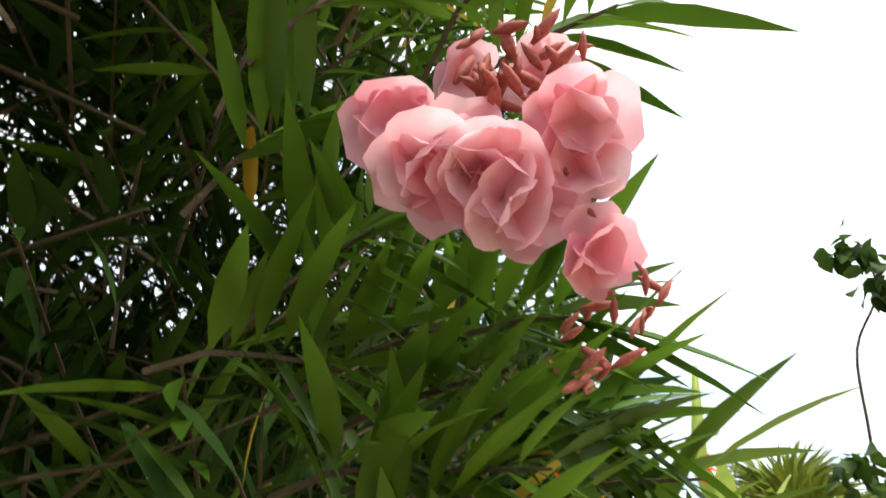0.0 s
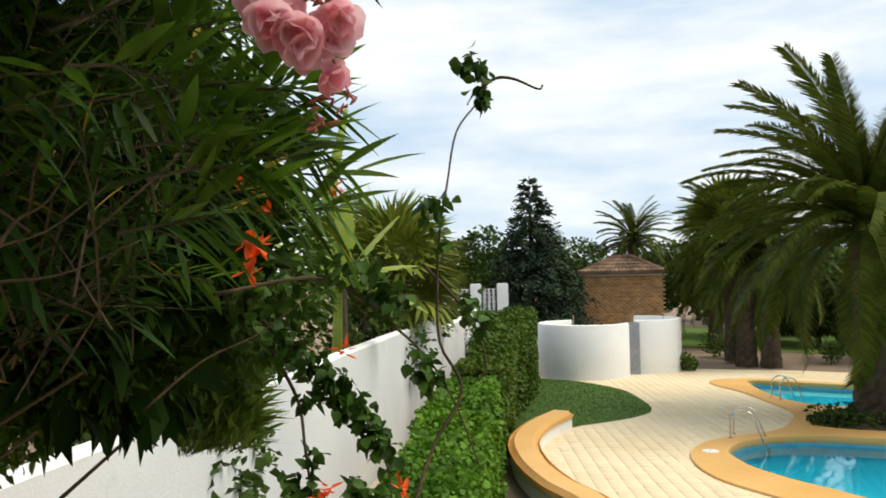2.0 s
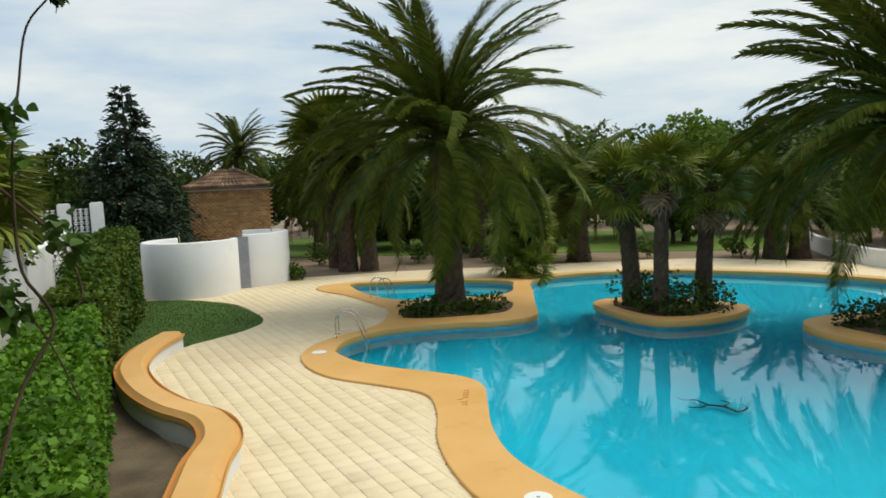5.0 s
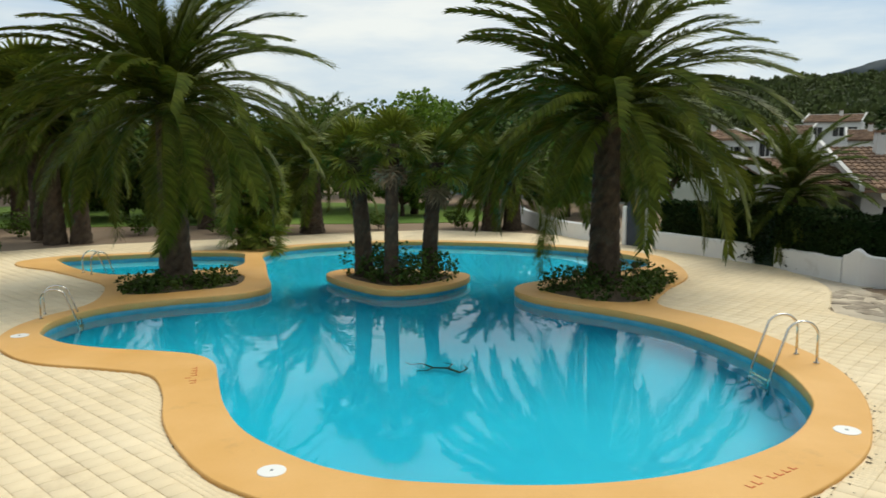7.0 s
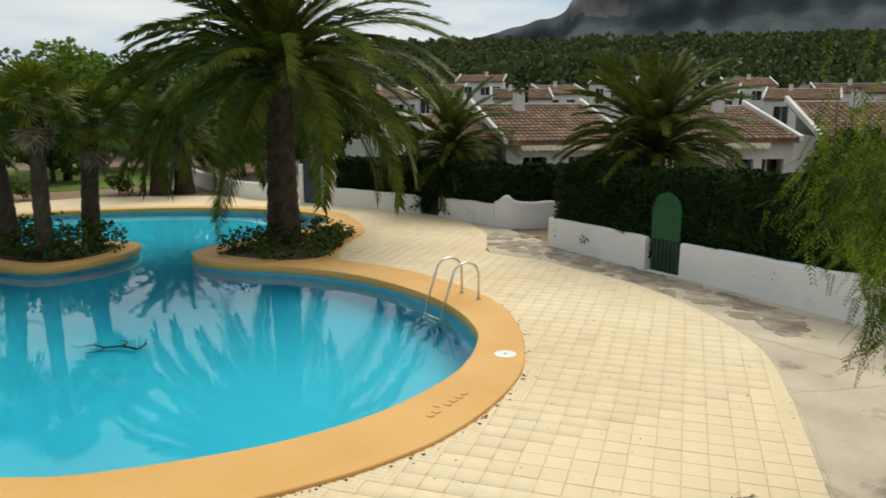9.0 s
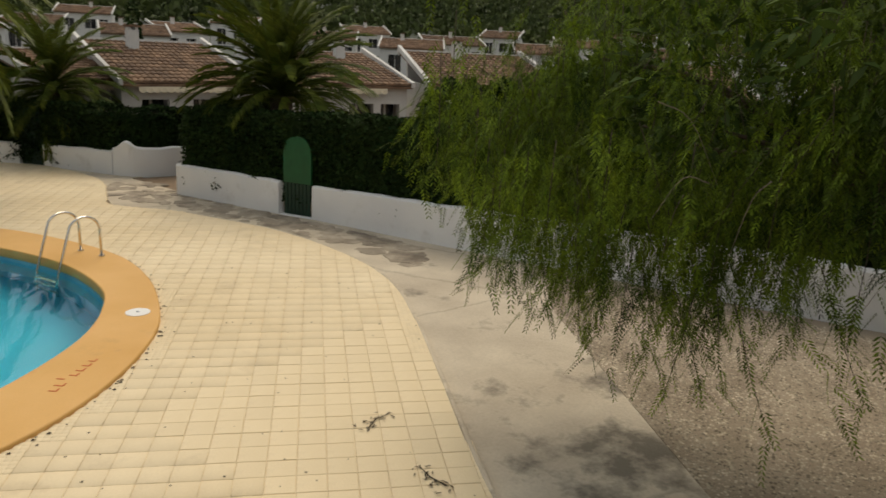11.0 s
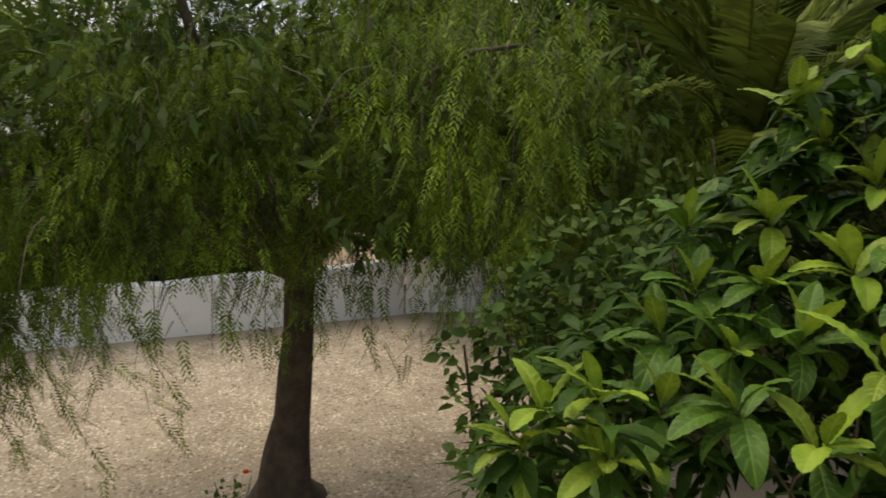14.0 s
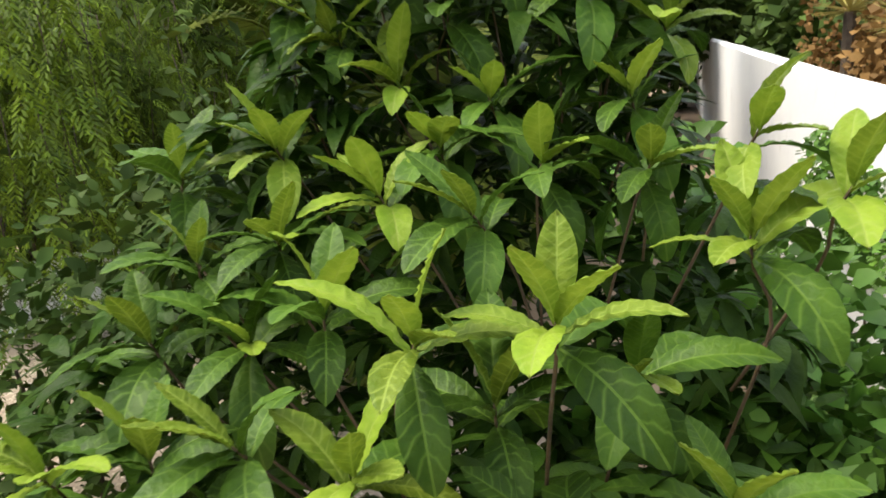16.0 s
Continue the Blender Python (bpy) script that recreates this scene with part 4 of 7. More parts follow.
palm(7.9, -6.1, 3.5, "date palm behind the loquat shrub and pepper tree", 0.40, 0.7, 84, FRONDS_FAR, 52, low=-45, dry=4)


def fan_mesh(name, radius, material, segs=22, seed=0):
    g = random.Random(seed)
    v, f = tube([(0, 0, 0), (0, 0.5 * radius, 0.02), (0, radius * 0.9, 0)], [0.018, 0.014, 0.01], 4)
    v, f = [tuple(q) for q in v], list(f)
    c = Vector((0, radius * 0.9, 0))
    for k in range(segs):
        a = radians(-115 + 230 * k / (segs - 1))
        d = Vector((math.sin(a), math.cos(a), 0.08 * math.cos(k * 2.1)))
        l = radius * (0.75 + 0.25 * math.cos(a * 0.7)) * g.uniform(0.9, 1.08)
        s = Vector((math.cos(a), -math.sin(a), 0)) * l * 0.055
        o = len(v)
        mid = c + d * l * 0.55
        tip = c + d * l + Vector((0, 0, -0.22 * l))
        v += [tuple(c), tuple(mid - s), tuple(tip), tuple(mid + s)]
        f.append((o, o + 1, o + 2, o + 3))
    return fast_mesh(name, v, f, material)


FANS = [fan_mesh("leaf", 0.72, M["fan_leaf"], 22, k) for k in range(3)]
FANS_DRY = [fan_mesh("leaf", 0.6, M["thatch"], 14, 8)]


def fan_palm(x, y, h, label, r=0.17, size=1.0, count=34, seed=0, lean=0.0, rz=0.0, skirt=10, group="island palms"):
    g = random.Random(seed)
    ob = thing("fan_palm", label, "palm tree", pose(x, y, 0.0, rz=rz), group)
    part("trunk", trunk_mesh("trunk", h, r * 1.15, r, 22, lean, seed), parent=ob)
    for k in range(count + skirt):
        old = k >= count
        t = (k + 0.5) / count
        el = g.uniform(-85, -60) if old else 80 - 120 * t + g.uniform(-8, 8)
        fr = new("leaf", FANS_DRY[0] if old else FANS[k % 3])
        fr.matrix_basis = Matrix.Translation((lean, 0, h - 0.05 - (0.25 if old else 0))) @ Matrix.Rotation(radians(k * 137.5), 4, "Z") @ Matrix.Rotation(radians(el), 4, "X") @ Matrix.Rotation(radians(g.uniform(-40, 40)), 4, "Y") @ Matrix.Scale(size * g.uniform(0.85, 1.1), 4)
        fr.parent = ob
    return ob


fan_palm(-2.05, 24.3, 3.9, "fan palm with shaggy trunk on the pool island", 0.24, 1.15, 40, 1, -0.3)
fan_palm(-1.1, 23.0, 4.3, "slim fan palm with dry skirt on the pool island", 0.19, 1.0, 34, 2, 0.1, skirt=18)
fan_palm(0.1, 24.4, 3.7, "fan palm with bent trunk on the pool island", 0.22, 1.1, 38, 3, 0.25)
fan_palm(-17.6, 34.2, 6.3, "tall bushy fan palm beyond the paddling pool", 0.26, 2.1, 60, 24, skirt=14, group="palms beyond the pool")
for k, (dx, dy, h) in enumerate(((0, 0, 2.2), (0.5, 0.3, 1.7), (-0.5, 0.2, 1.9), (0.1, 0.6, 2.6), (-0.3, -0.3, 0.6), (0.5, -0.3, 0.5))):
    fan_palm(-7.3 + dx, 31.3 + dy, h, "clumping dwarf fan palm at the deck edge", 0.14, 0.95, 26, 10 + k, 0.3 * (k % 3 - 1), k * 60, 3, "dwarf fan palms")
fan_palm(-17.2, 13.4, 4.4, "bushy fan palm behind the white garden wall", 0.2, 2.0, 44, 21, group="palms over the wall")
fan_palm(-19.4, 15.6, 4.0, "bushy fan palm behind the white garden wall", 0.2, 1.7, 44, 22, group="palms over the wall")


# ---- leafy volumes ----
def leaf_cloud(centers, n, leaf, flat=0.0):
    """Leaves on the outer part of several ellipsoids (x, y, z, rx, ry, rz)."""
    w = [c[3] * c[4] + c[3] * c[5] for c in centers]
    mats = []
    for _ in range(n):
        c = rnd.choices(centers, w)[0]
        d = rand_dir()
        r = rnd.uniform(0.55, 1.06) ** 0.6
        p = Vector((c[0] + d.x * c[3] * r, c[1] + d.y * c[4] * r, c[2] + d.z * c[5] * r))
        way = (d + rand_dir() * 0.9 + Vector((0, 0, -0.15))).normalized()
        mats.append(turn(p, way, leaf * rnd.uniform(0.6, 1.3), rnd.uniform(-1.2, 1.2)))
    return mats


def broad_tree(x, y, h, spread, label, material, n=1800, leaf=0.35, seed=0, trunk_h=0.4, z0=0.0, group="background trees", name="tree", cat="tree"):
    g = random.Random(seed)
    ob = thing(name, label, cat, pose(x, y, z0), group)
    th = h * trunk_h
    pieces = [tube([(0, 0, -0.2), (0.05 * h * 0.2, 0, th * 0.5), (0, 0.03, th)], [0.035 * h, 0.028 * h, 0.02 * h], 7)]
    cs = []
    for k in range(9):
        a = k * 2.4
        rr = spread * g.uniform(0.2, 0.62)
        c = (rr * math.cos(a), rr * math.sin(a), th + (h - th) * g.uniform(0.15, 0.8), spread * g.uniform(0.34, 0.55), spread * g.uniform(0.34, 0.55), (h - th) * g.uniform(0.2, 0.32))
        cs.append(c)
        pieces.append(tube([(0, 0, th * 0.9), (c[0] * 0.5, c[1] * 0.5, (th + c[2]) / 2), c[:3]], [0.015 * h, 0.01 * h, 0.004 * h], 5))
    part("trunk", mesh_of("trunk", *join(*pieces), M["bark"]), parent=ob)
    part("crown", fast_mesh("crown", *scatter(*CLUMP_LEAF, leaf_cloud(cs, n, leaf)), material), parent=ob)
    return ob


k = 0
for x, y, h, s, mname in ((-33.5, 33, 7.0, 3.4, "dark_leaf"), (-36, 44, 6.5, 4, "dark_leaf"), (-22, 52, 6.5, 4.2, "dark_leaf"), (-15, 48, 6.2, 3.6, "mid_leaf"), (-10, 53, 7.0, 4.5, "dark_leaf"), (-0.8, 47, 8.0, 2.9, "bright_leaf"), (-5, 50, 6.8, 4.0, "mid_leaf"), (-41, 52, 7, 4.5, "dark_leaf"), (-31, 49, 6.6, 4.2, "dark_leaf"), (-25, 47, 6.2, 3.8, "dark_leaf"), (-35, 62, 7.5, 5, "dark_leaf"), (-13, 57, 7.0, 4.5, "dark_leaf"), (-24, 66, 8, 5.5, "dark_leaf"), (-47, 46, 7, 4.5, "dark_leaf"), (-20.5, 45, 5.4, 3.2, "mid_leaf"), (-9, 45.5, 5.0, 3.0, "dark_leaf"), (8.5, 45, 5.6, 3.0, "mid_leaf"), (1, 54, 7.6, 4.2, "mid_leaf"), (6, 52, 7.0, 4.2, "dark_leaf"),
                          (-28, 58, 7, 5, "dark_leaf"), (-18, 62, 7.5, 5.5, "dark_leaf"), (-7, 64, 8.4, 5.5, "dark_leaf"), (4, 66, 8.4, 6, "dark_leaf"), (12, 60, 8, 5, "dark_leaf"), (12, 47, 5.2, 3.2, "dark_leaf"), (17, 52, 6.5, 4, "dark_leaf"), (-1.5, 45.5, 4.8, 2.6, "mid_leaf"), (-12.5, 43.0, 4.2, 2.4, "mid_leaf"), (-17.5, 44, 4.6, 2.6, "dark_leaf"), (-31, 30, 4.6, 2.6, "dark_leaf")):
    broad_tree(x, y, h, s, "dark green leafy tree in the park beyond the pool", M[mname], 4600, 0.29, 60 + k, 0.14)
    k += 1
broad_tree(6.5, 39.3, 2.5, 1.25, "small round clipped tree with thin trunk", M["dark_leaf"], 1500, 0.16, 90, 0.45)
broad_tree(-25.5, 26.5, 2.8, 2.0, "dense dark shrub behind the shower enclosure", M["dark_leaf"], 1600, 0.2, 91, 0.1, name="shrub", cat="shrub", group="shrubs")
broad_tree(-23.2, 22.8, 2.0, 1.1, "dense dark shrub by the lawn corner", M["dark_leaf"], 1400, 0.14, 92, 0.1, name="shrub", cat="shrub", group="shrubs")
for q, (x, y, h, s) in enumerate(((-19.5, 36, 1.2, 0.9), (-14, 36.5, 0.9, 0.7), (-10, 37, 0.8, 0.8), (-2.5, 38.5, 0.8, 0.9), (-22, 34.5, 1.5, 1.0), (1.5, 38.8, 0.8, 0.7), (-17.4, 29.8, 0.8, 0.45), (-18.5, 35.8, 1.0, 0.6))):
    broad_tree(x, y, h, s, "low rounded green shrub on bare earth", M["mid_leaf"], 500, 0.12, 95 + q, 0.05, name="shrub", cat="shrub", group="low shrubs")


# conifer beside the brick house
def conifer(x, y, h, r, label):
    ob = thing("conifer", label, "tree", pose(x, y, -0.1))
    pieces = [tube([(0, 0, 0), (0, 0, h * 0.5), (0, 0, h)], [0.22, 0.13, 0.02], 7)]
    mats = []
    g = random.Random(4)
    z = 1.0
    while z < h - 0.1:
        t = z / h
        reach = r * (1 - t) ** 0.85 * g.uniform(0.82, 1.12) + 0.12
        for b in range(14 if t < 0.7 else 9):
            a = g.uniform(0, 6.28)
            l = reach * g.uniform(0.7, 1.1)
            pts = [(0, 0, z), (l * 0.5 * math.cos(a), l * 0.5 * math.sin(a), z + 0.10 * l), (l * math.cos(a), l * math.sin(a), z - 0.06 * l)]
            pieces.append(tube(pts, [0.03, 0.02, 0.006], 4))
            for s in range(int(10 + 26 * l)):
                u = g.uniform(0.2, 1.0)
                p = Vector((l * u * math.cos(a), l * u * math.sin(a), z + 0.10 * l * math.sin(math.pi * u) - 0.06 * l * u)) + rand_dir() * 0.10 * l
                mats.append(turn(p, Vector((math.cos(a), math.sin(a), -0.15)) + rand_dir() * 0.7, g.uniform(0.18, 0.36), g.uniform(-1, 1)) @ Matrix.Diagonal((0.4, 1, 1, 1)))
        z += 0.36
    part("trunk", mesh_of("trunk", *join(*pieces), M["bark"]), parent=ob)
    part("foliage", fast_mesh("foliage", *scatter(*CLUMP_LEAF, mats), M["conifer_leaf"]), parent=ob)


conifer(-27.8, 31.5, 9.9, 3.9, "tall dark blue-green conifer beside the brick house")


# hedges
def hedge(name, line, z0, tops, width, label, material, leaf, per_m, group=""):
    """A clipped hedge: an inner body and a coat of leaves over its top and sides."""
    pts = smooth_line(line, 5)
    n = len(pts)
    hs = np.interp(np.linspace(0, 1, n), np.linspace(0, 1, len(tops)), tops)
    ob = thing(name, label, "hedge", group=group)
    # Near-black body, in bright hedges too: painted shade between the leaves
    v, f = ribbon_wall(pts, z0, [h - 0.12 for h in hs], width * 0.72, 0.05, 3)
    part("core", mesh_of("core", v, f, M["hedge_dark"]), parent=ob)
    mats = []
    for i in range(n - 1):
        a, b = Vector((*pts[i], 0)), Vector((*pts[i + 1], 0))
        way = (b - a)
        side = Vector((-way.y, way.x, 0)).normalized()
        for _ in range(int(per_m * way.length)):
            t = rnd.random()
            h = hs[i] + (hs[i + 1] - hs[i]) * t
            u = rnd.random()
            side_share = (h - z0) / ((h - z0) * 2 + width)
            if u < side_share * 2:
                s = 1 if u < side_share else -1
                zz = rnd.uniform(z0 + 0.02, h)
                nrm = side * s
                o = side * s * width / 2 * (1 + 0.22 * noise.noise(Vector((a.x * 0.9 + t, a.y * 0.9, zz * 1.3))))
            else:
                zz = h
                nrm = Vector((0, 0, 1))
                o = side * rnd.uniform(-0.5, 0.5) * width
            lump = 0.19 * noise.noise(Vector(((a + way * t).x * 1.1, (a + way * t).y * 1.1, zz * 1.2)))
            p = a + way * t + o + Vector((0, 0, zz)) + nrm * (lump + rnd.uniform(-0.08, 0.05))
            mats.append(turn(p, nrm * 0.7 + rand_dir() * 0.9 + Vector((0, 0, -0.2)), leaf * rnd.uniform(0.6, 1.4), rnd.uniform(-1, 1)))
    part("foliage", fast_mesh("foliage", *scatter(*CLUMP_LEAF, mats), material), parent=ob)
    return ob


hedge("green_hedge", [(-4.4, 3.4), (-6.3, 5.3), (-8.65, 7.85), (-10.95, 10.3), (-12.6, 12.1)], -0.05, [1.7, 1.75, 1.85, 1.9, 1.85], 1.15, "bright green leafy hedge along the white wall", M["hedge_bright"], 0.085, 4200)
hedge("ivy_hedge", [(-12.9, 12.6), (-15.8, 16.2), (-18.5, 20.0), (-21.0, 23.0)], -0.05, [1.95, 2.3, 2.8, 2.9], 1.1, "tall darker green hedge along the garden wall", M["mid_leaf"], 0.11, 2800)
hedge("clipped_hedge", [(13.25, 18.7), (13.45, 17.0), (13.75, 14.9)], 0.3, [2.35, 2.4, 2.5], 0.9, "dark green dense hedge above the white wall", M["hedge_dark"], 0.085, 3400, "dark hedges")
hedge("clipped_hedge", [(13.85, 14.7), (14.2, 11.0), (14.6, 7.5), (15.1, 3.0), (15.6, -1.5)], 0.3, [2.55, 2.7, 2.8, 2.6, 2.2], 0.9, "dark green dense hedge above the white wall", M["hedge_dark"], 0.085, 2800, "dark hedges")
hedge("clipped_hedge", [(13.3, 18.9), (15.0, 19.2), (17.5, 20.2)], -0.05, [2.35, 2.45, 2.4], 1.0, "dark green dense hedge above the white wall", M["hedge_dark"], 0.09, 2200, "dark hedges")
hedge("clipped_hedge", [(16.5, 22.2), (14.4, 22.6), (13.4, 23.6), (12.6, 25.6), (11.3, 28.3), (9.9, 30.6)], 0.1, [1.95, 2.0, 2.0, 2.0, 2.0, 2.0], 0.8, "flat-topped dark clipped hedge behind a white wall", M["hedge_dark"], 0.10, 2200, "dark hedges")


# low planting at the palm feet
def bed_plants(loop, n, label, hmax):
    cx0, cy0 = np.mean([p[0] for p in loop]), np.mean([p[1] for p in loop])
    cs = []
    while len(cs) < n:
        x, y = rnd.uniform(min(p[0] for p in loop), max(p[0] for p in loop)), rnd.uniform(min(p[1] for p in loop), max(p[1] for p in loop))
        if inside(loop, np.array([x]), np.array([y]))[0]:
            h = rnd.uniform(0.4, 1.0) * hmax
            cs.append((x - cx0, y - cy0, h * 0.5, 0.45, 0.45, h * 0.55))
    ob = thing("ground_shrubs", label, "shrubs", pose(cx0, cy0, 0.02))
    for c in cs:
        part("stem", mesh_of("stem", *tube([(c[0], c[1], 0), (c[0] * 1.02, c[1], c[2] * 1.2)], [0.015, 0.006], 4), M["bark"]), parent=ob)
    part("foliage", fast_mesh("foliage", *scatter(*CLUMP_LEAF, leaf_cloud(cs, 2600, 0.11)), M["dark_leaf"]), parent=ob)


bed_plants([(-9.0 + 0, 21.8), (-8.0, 21.4), (-6.6, 22.0), (-5.9, 22.8), (-6.2, 24.0), (-7.5, 24.2), (-9.0, 23.4)], 22, "low dark shrubs round the palm foot", 0.6)
bed_plants(BED_RIGHT, 24, "low dark shrubs and dry stalks round the palm foot", 0.75)
bed_plants(ISLAND_BED, 24, "rounded dark shrubs on the pool island", 1.1)
stalks = thing("dry_stalks", "thin dry flower stalks above the palm bed", "stalks", pose(4.8, 21.2, 0.0))
for k in range(16):
    a, l = rnd.uniform(0, 6.28), rnd.uniform(0.7, 1.2)
    x, y = rnd.uniform(-1.3, 1.6), rnd.uniform(-0.8, 1.2)
    part("stalk", mesh_of("stalk", *tube([(x, y, 0), (x + 0.1 * math.cos(a), y + 0.1 * math.sin(a), l * 0.6), (x + 0.25 * math.cos(a), y + 0.25 * math.sin(a), l)], [0.009, 0.007, 0.012], 4), M["twig"]), parent=stalks)

# submerged branch lying on the pool floor
BRX, BRY, BRS = -0.95, 3.1, 0.62
br = [tube([(1.9, 12.2, -1.72), (1.5, 12.6, -1.62), (1.0, 12.75, -1.7), (0.6, 13.2, -1.66)], [0.06, 0.075, 0.06, 0.03], 6), tube([(1.5, 12.6, -1.62), (1.7, 13.0, -1.6), (1.4, 13.3, -1.7)], [0.055, 0.04, 0.025], 5), tube([(1.0, 12.75, -1.7), (0.8, 12.4, -1.65), (0.4, 12.4, -1.7)], [0.055, 0.04, 0.025], 5), tube([(1.9, 12.2, -1.72), (2.2, 12.5, -1.6), (2.1, 12.9, -1.66)], [0.05, 0.035, 0.02], 5), tube([(0.6, 13.2, -1.66), (0.2, 13.0, -1.6), (0.0, 13.4, -1.68)], [0.04, 0.03, 0.02], 5)]
tagged(part("sunken_branch", mesh_of("sunken_branch", *join(*br), M["bark"]), m=Matrix.Translation((1.2 + BRX, 12.7 + BRY, 0)) @ Matrix.Scale(BRS, 4) @ Matrix.Translation((-1.2, -12.7, -0.35))), "dark dead branch lying on the pool floor", "branch")


# ---- buildings ----
def tile_roof(w, d, rise, material_name="roof_tile", pitch_y=True):
    """One roof slope: rows of half-round tiles over a board, from the eave (y=0) up to y=d."""
    n = max(6, int(w / 0.24))
    v, f = [], []
    for i in range(n):
        x = -w / 2 + (i + 0.5) * w / n
        r = w / n * 0.56
        rows = max(3, int(d / 0.42))
        for j in range(rows):
            y0, y1 = d * j / rows, d * (j + 1.12) / rows
            z0, z1 = rise * y0 / d + 0.035, rise * min(y1, d) / d + 0.005
            o = len(v)
            for y, z, s in ((y0, z0, 1.0), (min(y1, d), z1, 0.82)):
                for k in range(5):
                    a = math.pi * k / 4
                    v.append((x + r * s * math.cos(a), y, z + r * s * math.sin(a) * 0.8))
            for k in range(4):
                f.append((o + k, o + k + 1, o + k + 6, o + k + 5))
            f.append((o, o + 1, o + 2, o + 3, o + 4))
    o = len(v)
    v += [(-w / 2, 0, 0), (w / 2, 0, 0), (w / 2, d, rise), (-w / 2, d, rise), (-w / 2, 0, -0.1), (w / 2, 0, -0.1), (w / 2, d, rise - 0.1), (-w / 2, d, rise - 0.1)]
    f += [(o, o + 1, o + 2, o + 3), (o + 7, o + 6, o + 5, o + 4), (o, o + 4, o + 5, o + 1), (o + 1, o + 5, o + 6, o + 2), (o + 3, o + 7, o + 4, o)]
    return v, f


def villa(x, y, z, rz, w, d, eave, ridge, label, seed=0, near=True):
    g = random.Random(seed)
    ob = thing("villa", label, "house", pose(x, y, z, rz=rz), "white villas")
    # front wall with real openings, made of piers and lintels
    openings = [(-w * 0.36, w * 0.2, 0.0), (w * 0.02, w * 0.2, 0.9), (w * 0.28, w * 0.16, 0.0)]
    xs = -w / 2
    blocks = []
    for ox, ow, sill in openings:
        blocks += [(xs, ox, -0.13, 0.13, -1.5, eave), (ox, ox + ow, -0.128, 0.128, 2.15, eave), (ox, ox + ow, -0.128, 0.128, -1.5, sill)]
        xs = ox + ow
    blocks += [(xs, w / 2, -0.13, 0.13, -1.5, eave), (-w / 2, -w / 2 + 0.25, 0.13, d, -1.5, eave), (w / 2 - 0.25, w / 2, 0.13, d, -1.5, eave), (-w / 2 + 0.25, w / 2 - 0.25, d - 0.25, d, -1.5, ridge - 0.15)]
    for bl in blocks:
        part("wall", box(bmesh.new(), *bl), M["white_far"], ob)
    for ox, ow, sill in openings:
        win = part("window", box(bmesh.new(), ox, ox + ow, 0.5, 0.56, sill, 2.15), M["dark_glass"], ob, "dark glazed opening")
        part("frame", box(bmesh.new(), ox + ow / 2 - 0.04, ox + ow / 2 + 0.04, 0.44, 0.5, sill, 2.15), M["white_far"], win)
    if near:
        sx = np.linspace(-w * 0.40, w * 0.3, 57)
        sv = [(x, -0.5, eave - 0.1) for x in sx] + [(x, -0.56, eave - 0.26 - 0.07 * abs(math.sin(i * math.pi / 4))) for i, x in enumerate(sx)]
        sv += [(x, y + 0.02, z) for x, y, z in sv]
        part("valance", mesh_of("valance", sv, [(i, i + 1, 57 + i + 1, 57 + i) for i in range(56)] + [(114 + 57 + i, 114 + 57 + i + 1, 114 + i + 1, 114 + i) for i in range(56)], M["awning"]), parent=ob, label="cream scalloped awning valance")
    part("roof", mesh_of("roof", *tile_roof(w + 0.2, d + 0.55, ridge - eave), M["roof_tile"]), parent=ob, m=pose(0, -0.45, eave))
    for s in (-1, 1):
        a, b = (s * (w / 2 + 0.12), -0.5, eave - 0.05), (s * (w / 2 + 0.12), d + 0.1, ridge + 0.1)
        part("verge", mesh_of("verge", *ribbon_slope(a, b, 0.17, 0.22), M["white_far"]), parent=ob)
    part("ridge_band", box(bmesh.new(), -w / 2 - 0.2, w / 2 + 0.2, d - 0.1, d + 0.2, ridge - 0.1, ridge + 0.12, 0.03), M["white_far"], ob)
    ch = part("chimney", box(bmesh.new(), -0.22, 0.22, -0.22, 0.22, -1.0, 0.5, 0.02), M["white_far"], ob, m=pose(w * g.uniform(-0.2, 0.25), d * 0.8, ridge))
    part("cap", box(bmesh.new(), -0.28, 0.28, -0.28, 0.28, 0.6, 0.68, 0.02), M["roof_tile"], ch)
    for s in (-0.14, 0.14):
        part("vent_block", box(bmesh.new(), s - 0.06, s + 0.06, -0.2, 0.2, 0.5, 0.6), M["white_far"], ch)
    return ob


def ribbon_slope(a, b, thick, high):
    v = []
    for p in (a, b):
        for dx, dz in ((-thick / 2, 0), (thick / 2, 0), (thick / 2, high), (-thick / 2, high)):
            v.append((p[0] + dx, p[1], p[2] + dz))
    return v, [(0, 1, 5, 4), (1, 2, 6, 5), (2, 3, 7, 6), (3, 0, 4, 7), (0, 3, 2, 1), (4, 5, 6, 7)]


def hill_z(x, y):
    """Height of the rising land beyond the villas."""
    r = math.hypot(x, y)
    a = math.degrees(math.atan2(x, y))
    side = 1 / (1 + math.exp(-(a - 4) / 5)) / (1 + math.exp((a - 118) / 6))
    h = np.interp(r, [38, 48, 60, 75, 110, 200, 330, 420, 520, 700], [-0.5, -0.3, 0.0, 0.8, 3.2, 10.5, 24, 31, 29, 12])
    return -0.5 + (h + 0.5) * side + 1.4 * noise.noise(Vector((x * 0.02, y * 0.02, 0))) * side * min(1, max(0, r - 50) / 60)


def face_rz(x, y, off=0):
    return math.degrees(math.atan2(y, x)) - 90 + off


